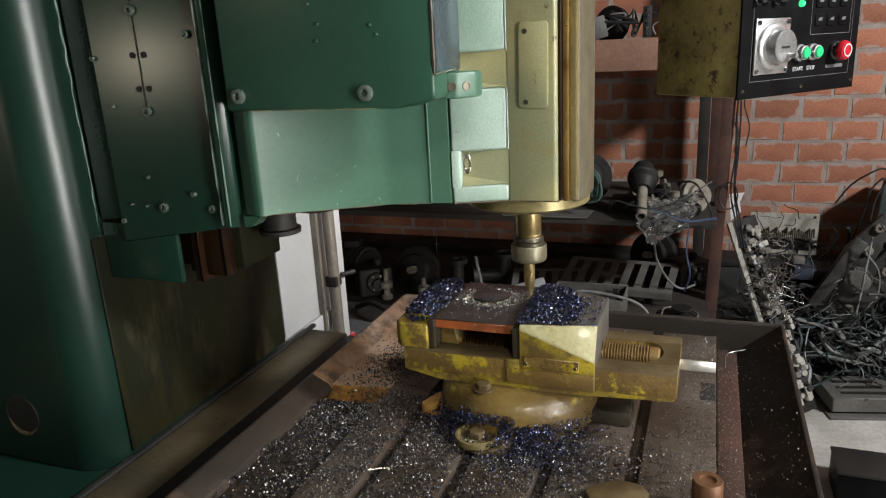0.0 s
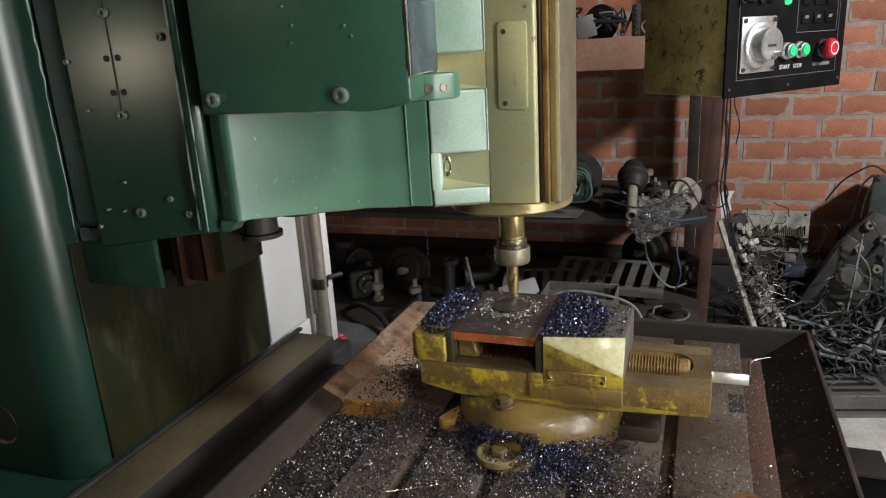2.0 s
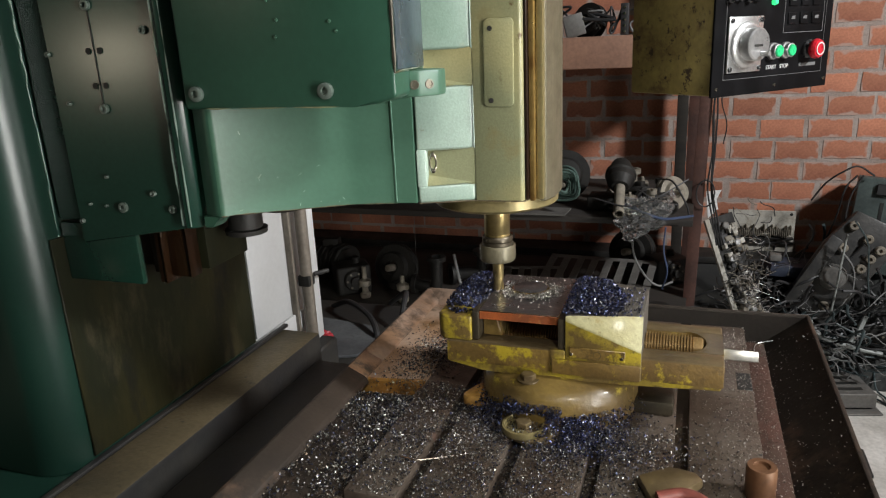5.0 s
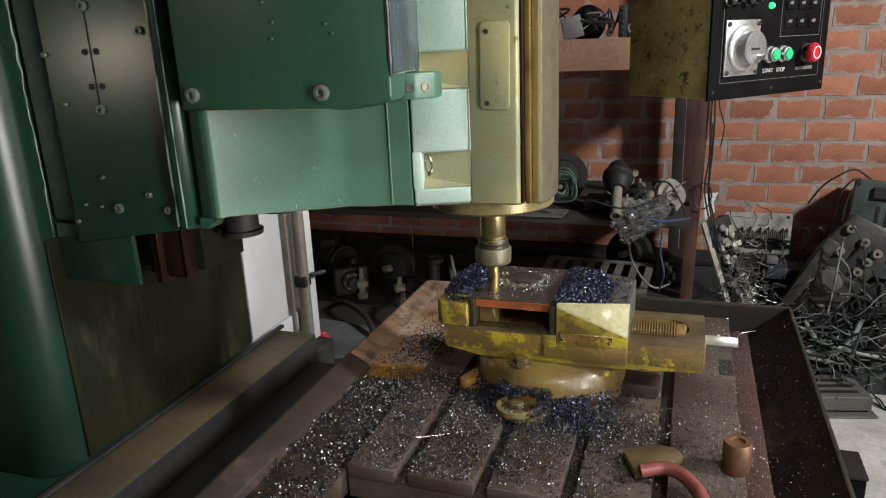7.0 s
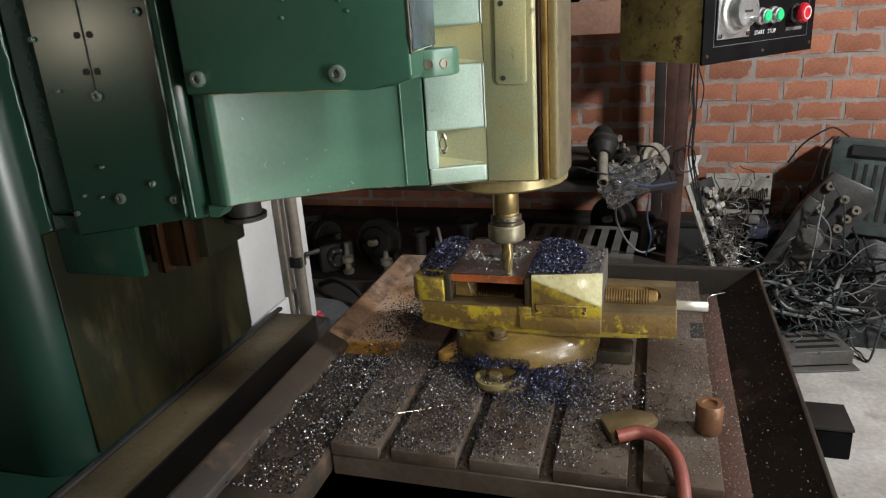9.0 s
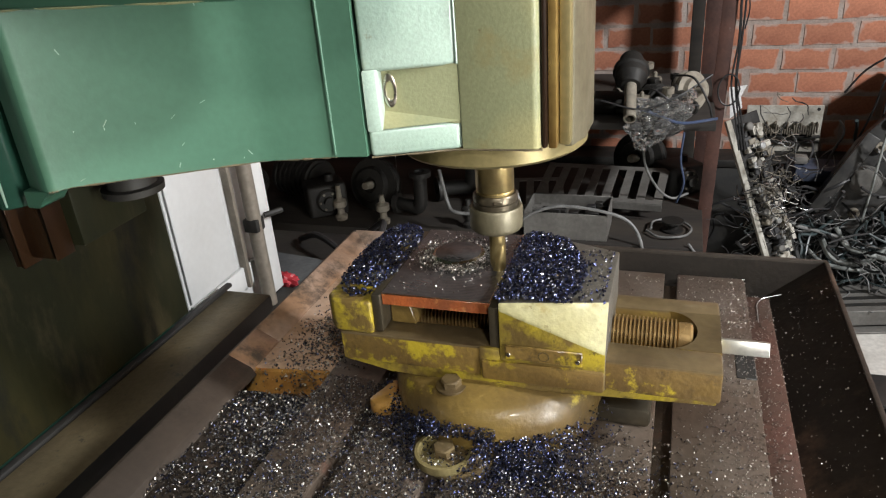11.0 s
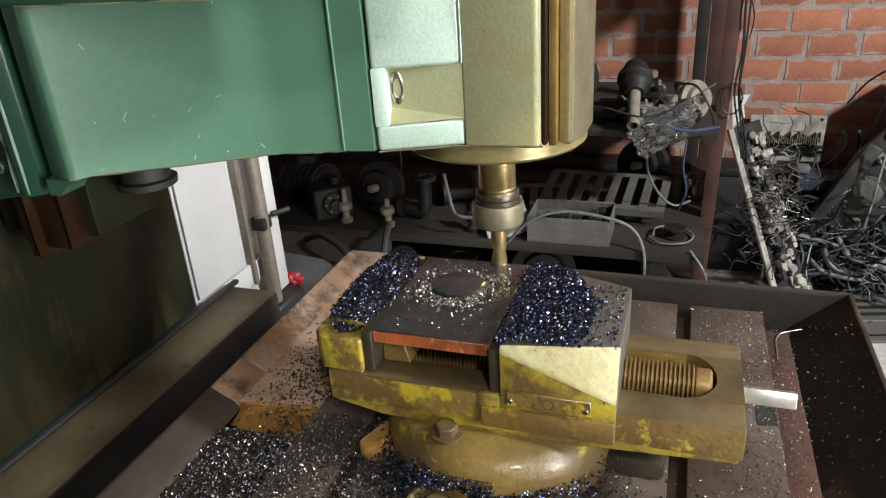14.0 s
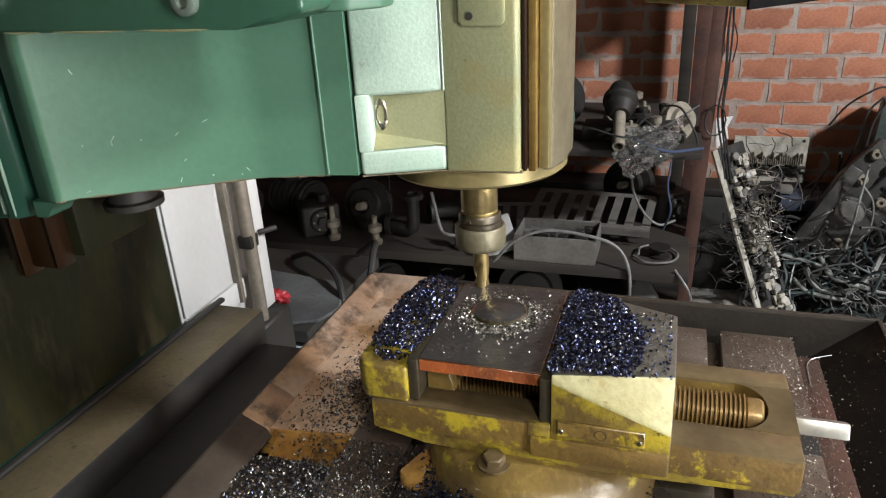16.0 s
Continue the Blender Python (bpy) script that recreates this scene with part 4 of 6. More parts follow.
pts = {"a": (0.0125, -0.0865, JT), "b": (0.0775, -0.0740, JT), "c": (0.0775, -0.0040, JT), "d": (0.0125, 0.020, JT),
       "e": (0.0125, -0.0885, JB), "f": (0.0775, -0.0885, JB), "g": (0.0775, -0.0040, JB), "h": (0.0125, 0.020, JB),
       "k": (0.0775, -0.0885, 0.8770), "q": (0.0125, -0.0882, 0.9010)}
v = {k: bm.verts.new(p) for k, p in pts.items()}
for face in ("abcd", "aqkb", "qefk", "bkfgc", "dcgh", "dheqa", "ehgf"):
    bm.faces.new([v[c] for c in face])
bevel(bm, bm.edges, 0.0012, 2)
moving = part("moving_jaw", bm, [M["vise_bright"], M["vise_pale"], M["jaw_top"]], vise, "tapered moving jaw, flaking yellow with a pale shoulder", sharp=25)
# sloped shoulder paler; right side takes the dark steel colour as its shade
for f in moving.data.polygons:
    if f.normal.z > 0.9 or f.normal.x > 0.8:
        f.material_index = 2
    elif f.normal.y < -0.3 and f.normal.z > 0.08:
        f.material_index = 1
part("jaw_plate", box(0.0058, 0.0120, -0.0865, 0.0185, 0.8640, 0.9005, 0.0008), M["steel_dark"], vise, "dark hardened jaw plate")
part("jaw_apron", box(0.0008, 0.0770, -0.0905, -0.0855, 0.8495, 0.8640, 0.0015), M["vise_yellow"], moving)
part("jaw_foot", box(-0.001, 0.0125, -0.0890, -0.0845, 0.8500, 0.8720, 0.0015), M["vise_bright"], moving)
nameplate = part("nameplate", box(0.0165, 0.0640, -0.0900, -0.0884, 0.8665, 0.8765, 0.0005, 1), M["vise_yellow"], moving, "small worn metal nameplate")
for x in (0.0185, 0.0612):
    part("rivet", lathe([(0.0017, 0), (0.0014, 0.0008), (0, 0.0012)], along((x, -0.0900, 0.8700), (0, -1, 0)), 10), M["steel"], nameplate)
bm = lathe([(0.0030, 0), (0.0034, 0), (0.0034, 0.0003), (0.0030, 0.0003)], along((0.0405, -0.0899, 0.8712), (0, -1, 0)), 16, cap=False)
part("emblem", bm, M["steel_dark"], nameplate)
part("support_block", prism([(-0.0668, 0.8722), (-0.0490, 0.8722), (-0.0545, 0.8918), (-0.0668, 0.8918)], -0.012, 0.0700, 0.0006, 1, m=frame_at((0, 0, 0), (1, 0, 0), (0, 0, 1))), M["vise_amber"], vise, "tan oily support under the plate")
# lead screw with its thread
prof = [(0, 0.0)]
z = 0.0
while z < 0.176:
    prof += [(0.0096, z), (0.0096, z + 0.0006), (0.0120, z + 0.0011), (0.0120, z + 0.0019)]
    z += 0.0025
prof += [(0.0092, z), (0.0105, z + 0.001), (0.0105, z + 0.008), (0.009, z + 0.0095), (0, z + 0.0095)]
part("lead_screw", lathe(prof, along((-0.060, CY - 0.001, 0.8655), (1, 0, 0)), 28), M["thread"], vise, "oily brown lead screw")
part("screw_collar", lathe([(0, 0), (0.006, 0), (0.0072, 0.002), (0.0072, 0.006), (0, 0.006)], along((-0.062, CY, 0.866), (1, 0, 0)), 20), M["steel_dark"], vise)
sq = 0.0046
part("drive_square", prism([(-sq, -sq), (sq, -sq), (sq, sq), (-sq, sq)], 0, 0.0310, 0.0007, 2, m=frame_at((0.1415, -0.040, 0.861), (0, 0.89, -0.455), (0, 0.455, 0.89))), M["shaft"], vise, "polished square drive end")

# ---- workpiece ----
PLATE = (-0.0670, 0.0056, -0.0815, 0.0215)
PC = (-0.033, -0.018)
TOP = 0.9008
piece = thing("workpiece_plate", (PC[0], PC[1], 0.883), "square steel plate clamped in the vise, rusty edges and milled top", "steel plate")
part("blank", box(PLATE[0], PLATE[1], PLATE[2], PLATE[3], 0.8922, 0.9001, 0.0004, 1), M["rust"], piece, "rust-orange plate edges")
part("faced_top", box(PLATE[0], PLATE[1], PLATE[2], PLATE[3], 0.9002, TOP, 0.0003, 1), M["faced"], piece, "bright faced top with cutter rings")
part("burr", tube([(PLATE[1], PLATE[2], TOP), (PLATE[1] + 0.0003, -0.03, TOP + 0.0003), (PLATE[1], PLATE[3], TOP)], 0.0005, 6, 6), M["steel"], piece)
part("burr", tube([(PLATE[0], PLATE[2], TOP), (-0.03, PLATE[2] - 0.0003, TOP + 0.0002), (PLATE[1], PLATE[2], TOP)], 0.0004, 6, 6), M["steel"], piece)
boss = part("boss", lathe([(0, TOP + 0.0026), (0.0160, TOP + 0.0026), (0.0163, TOP + 0.0024), (0.0163, TOP - 0.0001), (0, TOP - 0.0001)], pose(PC[0], PC[1], 0), 48), M["faced"], piece)
part("boss_rim", lathe([(0.0164, TOP + 0.0025), (0.0176, TOP + 0.0021), (0.0204, TOP + 0.0004), (0.0206, TOP), (0.0164, TOP), (0.0164, TOP + 0.0025)], pose(PC[0], PC[1], 0), 64, cap=False), M["steel"], boss, "bright chamfer left by the cutter")


# ---- swarf ----
def curls(name, spots, material, label, size=(0.0018, 0.0034), seed=1, flat=0.4):
    """Small curled chips as bent ribbons."""
    rnd = random.Random(seed)
    verts, faces = [], []
    for x, y, z in spots:
        s = rnd.uniform(*size)
        turn = rnd.uniform(2.2, 4.6)
        w = s * rnd.uniform(0.35, 0.7)
        rot = Euler((rnd.gauss(0, 1) * (1 - flat) * 1.6, rnd.gauss(0, 1) * (1 - flat) * 1.6, rnd.uniform(0, 6.28))).to_matrix()
        pitch = rnd.uniform(0.0, 0.5) * s
        r0 = s * rnd.uniform(0.3, 0.5)
        k0 = len(verts)
        seg = 5
        for k in range(seg + 1):
            a = turn * k / seg
            rr = r0 * (0.7 + 0.5 * k / seg)
            for side in (-0.5, 0.5):
                p = rot @ Vector((rr * math.cos(a), side * w + pitch * k / seg, rr * math.sin(a)))
                verts.append((x + p.x, y + p.y, z + p.z + 0.0006))
        for k in range(seg):
            q = k0 + 2 * k
            faces.append((q, q + 1, q + 3, q + 2))
    me = bpy.data.meshes.new(name)
    me.from_pydata(verts, [], faces)
    me.materials.append(material)
    for f in me.polygons:
        f.use_smooth = True
    return tagged(new(name, me), label, "metal chips", kind="stuff")


rnd = random.Random(5)


def heap(n, cx, cy, rx, ry, z, h, inside=lambda x, y: True):
    out = []
    while len(out) < n:
        u, v_ = rnd.uniform(-1, 1), rnd.uniform(-1, 1)
        d = u * u + v_ * v_
        x, y = cx + rx * u, cy + ry * v_
        if d < 1 and inside(x, y):
            out.append((x, y, z + h * (1 - d) * rnd.random()))
    return out


SWARF = []
right = heap(3700, 0.030, -0.036, 0.032, 0.062, 0.9050, 0.0044, lambda x, y: x > 0.0085 and y > -0.084 + 0.08 * (x - 0.0125) and y < 0.019 - 0.36 * (x - 0.0125) and x < 0.060 - 0.5 * max(0, y + 0.03))
right += [(0.0745 - 0.064 * rnd.random() ** 1.6, rnd.uniform(-0.080, -0.006), 0.9048) for _ in range(330)]
SWARF.append(curls("swarf_heap", right, M["blue_chips"], "heap of blue curled chips on the moving jaw", (0.0013, 0.0029), seed=2))
bright = [(rnd.uniform(0.016, 0.074), rnd.uniform(-0.076, -0.006), 0.9047) for _ in range(420)]
SWARF.append(curls("swarf_dust", bright, M["silver_chips"], "bright fine chips sprinkled over the jaw top", (0.0005, 0.0011), seed=21, flat=0.7))
left = [(x, y, z if y > -0.073 and x > -0.101 else z - 0.0028) for x, y, z in heap(2900, -0.087, -0.026, 0.023, 0.056, 0.8994, 0.0068, lambda x, y: -0.107 < x < -0.068 and y > -0.082)]
SWARF.append(curls("swarf_heap", left, M["blue_chips"], "heap of blue curled chips on the fixed jaw", (0.0013, 0.0029), seed=3))
ringed = []
for _ in range(1400):
    a = rnd.gauss(-1.0, 1.35)
    r = 0.0192 + abs(rnd.gauss(0, 0.0068))
    ringed.append((PC[0] + r * math.cos(a), PC[1] + r * math.sin(a), TOP + abs(rnd.gauss(0, 0.0007))))
ringed += [(rnd.uniform(PLATE[0] + 0.003, PLATE[1] - 0.003), rnd.uniform(PLATE[2] + 0.003, PLATE[3] - 0.003), TOP) for _ in range(170)]
SWARF.append(curls("swarf_ring", ringed, M["silver_chips"], "bright fine chips lying round the milled boss", (0.0008, 0.0021), 4, 0.5))


def on_table(x):
    return all(abs(x - s) > 0.0055 for s in SLOTS)


low = []
while len(low) < 15000:
    x, y = rnd.uniform(-0.137, 0.176), rnd.uniform(-0.235, -0.05)
    thick = 1.1 * math.exp(-((x + 0.045) / 0.095) ** 2 - ((y + 0.155) / 0.085) ** 2) + 0.7 * math.exp(-((x - 0.06) / 0.05) ** 2 - ((y + 0.13) / 0.04) ** 2) + 0.5 * math.exp(-((x + 0.11) / 0.03) ** 2 - ((y + 0.07) / 0.05) ** 2)
    thick *= 0.55 + 1.3 * max(0.0, 0.5 + noise.noise(Vector((x * 55, y * 55, 1.5))))
    if math.hypot(x, y - CY) < 0.072 or rnd.random() > thick + 0.03:
        continue
    z = TABLE if on_table(x) else TABLE - (0.0015 if y > -0.135 else 0.011)
    low.append((x, y, z + 0.004 * thick * rnd.random()))
SWARF.append(curls("swarf_scatter", low, M["grey_chips"], "grey and dark chips scattered over the table", (0.0009, 0.0021), 6, 0.6))
blue_low = [(x, y, TABLE + 0.005 * rnd.random()) for x, y in ((rnd.gauss(0.030, 0.026), rnd.gauss(-0.126, 0.016)) for _ in range(1500)) if math.hypot(x, y - CY) > 0.073]
# a bank of chips washed up against the front of the swivel base, round the clamp washer
for _ in range(5200):
    a, k = rnd.gauss(-1.58, 0.52), abs(rnd.gauss(0, 0.5))
    r = 0.0700 + 0.024 * min(k, 1.6)
    x, y = r * math.cos(a), CY + r * math.sin(a)
    if math.hypot(x + 0.018, y + 0.121) < 0.020 and y < -0.1175:
        continue
    on_ear = -0.040 < x < 0.014 and y > -0.136
    blue_low.append((x, y, TABLE + (0.0065 if on_ear else 0) + (0.020 * max(0, 1 - k) + 0.002) * (0.6 + 0.4 * rnd.random())))
SWARF.append(curls("swarf_scatter", [(-0.018 + r * math.cos(a), -0.121 + r * math.sin(a), TABLE + 0.0088 + 0.002 * rnd.random()) for a, r in ((rnd.uniform(0, 6.28), 0.0160 * math.sqrt(rnd.random())) for _ in range(260))], M["grey_chips"], "grey chips lying in the clamp washer", (0.001, 0.0022), 18))
SWARF.append(curls("swarf_scatter", blue_low, M["blue_chips"], "dark blue chips banked against the vise base", (0.0012, 0.0024), seed=8))
edge = []
for _ in range(2300):
    x, y = rnd.gauss(-0.152, 0.020), rnd.gauss(0.010, 0.042)
    edge.append((x, y, TABLE - 0.002 if x < -0.1385 else TABLE))
drift = 0
while drift < 5000:
    x, y = -0.1395 - 0.062 * rnd.random() ** 1.25, -0.077 - 0.22 * rnd.random() ** 2.1
    thick = 0.45 + 0.9 * noise.noise(Vector((x * 45, y * 45, 7.5))) + 0.35 * math.exp(-((x + 0.145) / 0.02) ** 2)
    if rnd.random() < thick + 0.12:
        drift += 1
        edge.append((x, y, TABLE - 0.0058 + 0.0050 * max(0.1, thick) * rnd.random()))
for _ in range(420):
    u = rnd.random()
    edge.append((rnd.gauss(-0.152, 0.010), -0.062 - 0.014 * u, TABLE - 0.0145 - 0.0105 * u + 0.004 * rnd.random()))
edge = [(x, y, z) for x, y, z in edge if -0.202 < x < -0.108 and y < 0.13 and (y > -0.040 or z < TABLE - 0.0015)]
SWARF.append(curls("swarf_scatter", edge, M["grey_chips"], "dark chips drifted along the side shelf of the table", (0.0012, 0.0028), 9, 0.5))
specks = []
for _ in range(5200):
    x, y = rnd.gauss(0.172, 0.024), rnd.uniform(-0.22, 0.165)
    if not 0.119 < x < 0.1985:
        continue
    specks.append((x, y, TABLE if x < 0.176 else TABLE - 0.0155))
for _ in range(800):
    k = rnd.random() ** 2.0
    specks.append((0.190 + 0.054 * k, rnd.uniform(-0.25, 0.17), DEEP + (RIM - DEEP) * k * 0.96 + 0.002))
for _ in range(1300):
    x = rnd.uniform(0.05, 0.176)
    specks.append((x, rnd.uniform(0.02, 0.16), TABLE if on_table(x) else TABLE - 0.011))
SWARF.append(curls("swarf_scatter", specks, M["silver_chips"], "bright specks of swarf on table edge and tray side", (0.0005, 0.0014), 10, 0.7))

# ---- loose things in the tray ----
strand = thing("long_chip", (0.19, 0.14, 0.788), "long bright curled strand of swarf on the tray side", "metal chip")
part("strand", tube([(0.186, 0.118, 0.7878), (0.1865, 0.135, 0.7878), (0.187, 0.148, 0.7880), (0.191, 0.158, 0.7885), (0.198, 0.163, 0.7890), (0.208, 0.166, 0.7905)], 0.00035, 6, 6), M["alu"], strand)
strand2 = thing("long_chip", (-0.08, -0.17, TABLE), "long bright curled strand of swarf on the table", "metal chip")
part("strand", tube([(-0.110, -0.183, TABLE + 0.002), (-0.095, -0.186, TABLE + 0.003), (-0.080, -0.178, TABLE + 0.002), (-0.066, -0.172, TABLE + 0.003)], 0.0006, 6, 6), M["steel"], strand2)
sleeve = thing("steel_sleeve", (0.168, -0.150, TABLE), "rusty orange sleeve standing on the table edge", "sleeve")
part("sleeve_body", lathe([(0.0075, 0.001), (0.0125, 0.001), (0.0135, 0.003), (0.0135, 0.026), (0.0125, 0.028), (0.0075, 0.028), (0.007, 0.026)], pose(0.169, -0.160, TABLE) @ Matrix.Diagonal((0.80, 0.80, 0.95, 1)), 28), M["orange_cup"], sleeve)
clampbar = thing("clamp_bar", (0.10, -0.18, TABLE), "worn grey clamp bar lying on the table", "clamp bar")
bm = prism([(0.082, -0.168), (0.105, -0.150), (0.124, -0.153), (0.130, -0.163), (0.110, -0.185), (0.094, -0.196)], TABLE + 0.001, TABLE + 0.009, 0.002, 2)
part("bar", bm, M["vise_iron"], clampbar)
hose = thing("red_hose", (0.12, -0.21, TABLE), "faded red hose curving over the table", "hose")
part("hose_body", tube([(0.098, -0.196, TABLE + 0.010), (0.118, -0.190, TABLE + 0.012), (0.135, -0.202, TABLE + 0.011), (0.146, -0.235, TABLE + 0.008), (0.150, -0.30, TABLE - 0.02), (0.152, -0.36, TABLE - 0.032)], 0.0055, 10, 6), M["red_hose"], hose)
TABLE_THINGS = [vise, piece, strand, strand2, sleeve, clampbar, hose] + SWARF

# ---- control panel on a hanging arm ----
PM = frame_at((0.2000, 0.5, 1.0492), (0.655, 0.756, 0), (0, 0, 1))


def on_panel(x, y, z=0.0):
    return PM @ pose(x, y, z)


at = PM @ Vector((0.12, 0.0, -0.08))
panel = thing("control_panel", at, "grimy ochre control box with a black operating face", "control panel")
encl = part("enclosure", prism([(-0.006, -0.010), (0.262, -0.010), (0.262, 0.34), (-0.006, 0.34)], -0.165, -0.002, 0.004, 2, m=PM), M["panel_ochre"], panel, "oil-stained ochre sheet-metal box")
face = part("face_plate", prism([(-0.010, -0.012), (0.266, -0.012), (0.266, 0.345), (-0.010, 0.345)], -0.0018, 0.002, 0.0008, 1, m=PM), M["panel_black"], panel, "black face plate")
bm = bmesh.new()
for x0, x1, y0, y1 in ((0.0135, 0.248, 0.0120, 0.0126), (0.0135, 0.0141, 0.012, 0.33), (0.2474, 0.248, 0.012, 0.33), (0.144, 0.242, 0.0745, 0.0753), (0.144, 0.1448, 0.0745, 0.20), (0.2412, 0.242, 0.0745, 0.20)):
    prism([(x0, y0), (x1, y0), (x1, y1), (x0, y1)], 0.0021, 0.0025, bm=bm, m=PM)
part("border_line", bm, M["line"], face)
for x, y in ((0.0, 0.0), (0.133, -0.002), (0.257, 0.0), (0.0, 0.17), (0.257, 0.17)):
    part("face_screw", lathe([(0.0028, 0), (0.0024, 0.0014), (0, 0.0018)], on_panel(x, y, 0.002), 12), M["steel"], face)
# hand wheel
hand_wheel = part("pulse_wheel", prism([(0.0170, 0.0215), (0.0930, 0.0215), (0.0930, 0.1015), (0.0170, 0.1015)], 0.0022, 0.0060, 0.003, 2, m=PM), M["alu"], panel, "aluminium pulse hand wheel on a square plate")
part("wheel_dial", lathe([(0.0335, 0), (0.0335, 0.003), (0.0305, 0.006), (0.026, 0.0065), (0, 0.0065)], on_panel(0.055, 0.0615, 0.006), 48), M["alu"], hand_wheel)
part("wheel_rim", lathe([(0.0225, 0), (0.0235, 0.001), (0.0235, 0.0155), (0.0215, 0.0175), (0, 0.0175)], on_panel(0.055, 0.0615, 0.0125), 44), [M["alu"]], hand_wheel)
part("wheel_knob", lathe([(0.0034, 0), (0.0036, 0.004), (0.0042, 0.012), (0.0034, 0.0135), (0, 0.014)], on_panel(0.060, 0.0480, 0.030), 20), M["alu"], hand_wheel)
part("wheel_mark", prism([(-0.009, -0.0016), (0.009, -0.0016), (0.009, 0.0016), (-0.009, 0.0016)], 0, 0.0006, m=on_panel(0.052, 0.0600, 0.0301)), M["black"], hand_wheel)
for x, y in ((0.0225, 0.0270), (0.0875, 0.0270), (0.0225, 0.0960), (0.0875, 0.0960)):
    part("wheel_screw", lathe([(0.0036, 0), (0.0036, 0.0016), (0.0028, 0.0022), (0.001, 0.0022), (0, 0.001)], on_panel(x, y, 0.006), 14), M["dark_glass"], hand_wheel)
for x in (0.1215, 0.1520):
    b = part("push_button", lathe([(0.0125, 0), (0.0125, 0.004), (0.0105, 0.006), (0.0105, 0.012), (0.0088, 0.0125), (0.0088, 0.010), (0, 0.010)], on_panel(x, 0.0490, 0.002), 28), M["alu"], panel, "metal ring with a green push button")
    part("button_cap", lathe([(0.0086, 0), (0.0086, 0.0035), (0.0076, 0.0046), (0, 0.005)], on_panel(x, 0.0490, 0.0125), 28), M["green_button"], b)
es = part("emergency_stop", lathe([(0.0145, 0), (0.0145, 0.004), (0.0125, 0.006), (0.0105, 0.007), (0.0095, 0.011), (0, 0.011)], on_panel(0.2085, 0.0485, 0.002), 32), M["dark_glass"], panel)
part("mushroom_cap", lathe([(0.009, 0), (0.0140, 0.002), (0.0152, 0.0050), (0.0148, 0.009), (0.0128, 0.0120), (0, 0.0130)], on_panel(0.2085, 0.0485, 0.0115), 36), M["red_button"], es, "red mushroom head")
bm = lathe([(0.0080, 0), (0.0100, 0), (0.0100, 0.0005), (0.0080, 0.0005)], on_panel(0.2085, 0.0485, 0.0247), 28, cap=False)
part("cap_mark", bm, M["print"], es)
for i, x in enumerate((0.0200, 0.040, 0.0600, 0.0800)):
    k = part("selector_knob", lathe([(0.0080, 0), (0.0080, 0.003), (0.0060, 0.004), (0.0056, 0.012), (0, 0.013)], on_panel(x, 0.128 + 0.003 * (i % 2), 0.002), 18), M["dark_glass"], panel)
    part("knob_line", prism([(-0.0012, 0), (0.0012, 0), (0.0012, 0.006), (-0.0012, 0.006)], 0, 0.0006, m=on_panel(x, 0.128 + 0.003 * (i % 2), 0.0152)), M["print"], k)
part("pilot_lamp", lathe([(0.0048, 0), (0.0048, 0.003), (0.0035, 0.0058), (0, 0.0066)], on_panel(0.1165, 0.1205, 0.002), 16), M["led_green"], panel, "lit green pilot lamp")
for r_ in range(3):
    for c_ in range(3):
        kx, ky = 0.163 + 0.029 * c_, 0.096 + 0.027 * r_
        key = part("key", prism([(kx - 0.010, ky - 0.009), (kx + 0.010, ky - 0.009), (kx + 0.010, ky + 0.009), (kx - 0.010, ky + 0.009)], 0.0022, 0.0042, 0.0012, 1, m=PM), M["panel_black"], panel)
        part("key_mark", prism([(kx - 0.005, ky - 0.001), (kx + 0.004, ky - 0.0015), (kx + 0.005, ky + 0.0035), (kx - 0.003, ky + 0.003)], 0.0043, 0.0047, m=PM), M["line"], key)


def lettering(word, x, y, size, parent):
    cu = bpy.data.curves.new(word.lower(), "FONT")
    cu.body, cu.size, cu.align_x, cu.extrude = word, size, "CENTER", 0.0002
    tmp = new("tmp_text", cu)
    me = bpy.data.meshes.new_from_object(tmp)
    bpy.data.objects.remove(tmp)
    bm = bmesh.new()
    bm.from_mesh(me)
    bmesh.ops.transform(bm, matrix=on_panel(x, y, 0.0024), verts=bm.verts)
    part("lettering", bm, M["print"], parent)


lettering("START", 0.1220, 0.0225, 0.0085, face)
lettering("STOP", 0.1530, 0.0225, 0.0085, face)
part("label_bar", prism([(0.190, 0.0225), (0.232, 0.0225), (0.232, 0.0275), (0.190, 0.0275)], 0.0021, 0.0026, m=PM), M["line"], face)
part("hanger_tube", tube([PM @ Vector((0.12, 0.34, -0.08)), PM @ Vector((0.12, 1.95, -0.08))], 0.03, 16, 1), M["panel_ochre"], panel)


# ---- white cabinet behind the column, with a pole before it ----
cab = thing("white_cabinet", (-0.62, 0.25, FLOOR), "off-white sheet-metal cabinet behind the machine column", "cabinet")
cbody = part("cabinet_body", box(-0.85, -0.416, 0.165, 0.345, 0.665, 1.8, 0.003), M["white_metal"], cab)
part("plinth", prism([(-0.85, 0.165), (-0.416, 0.165), (-0.416, 0.270), (-0.380, 0.270), (-0.380, 0.345), (-0.85, 0.345)], FLOOR, 0.664, 0.003, 1), M["black"], cab, "black grimy plinth")
part("door_panel", box(-0.4155, -0.412, 0.168, 0.262, 0.732, 1.8, 0.001), M["white_metal"], cab)
part("frame_post", box(-0.4155, -0.405, 0.272, 0.279, 0.70, 1.8, 0.001), M["pole"], cab)
part("frame_post", box(-0.4155, -0.404, 0.322, 0.345, 0.6655, 1.8, 0.001), M["white_metal"], cab)
part("bottom_rail", box(-0.4155, -0.410, 0.168, 0.315, 0.700, 0.729, 0.001), M["white_metal"], cab)
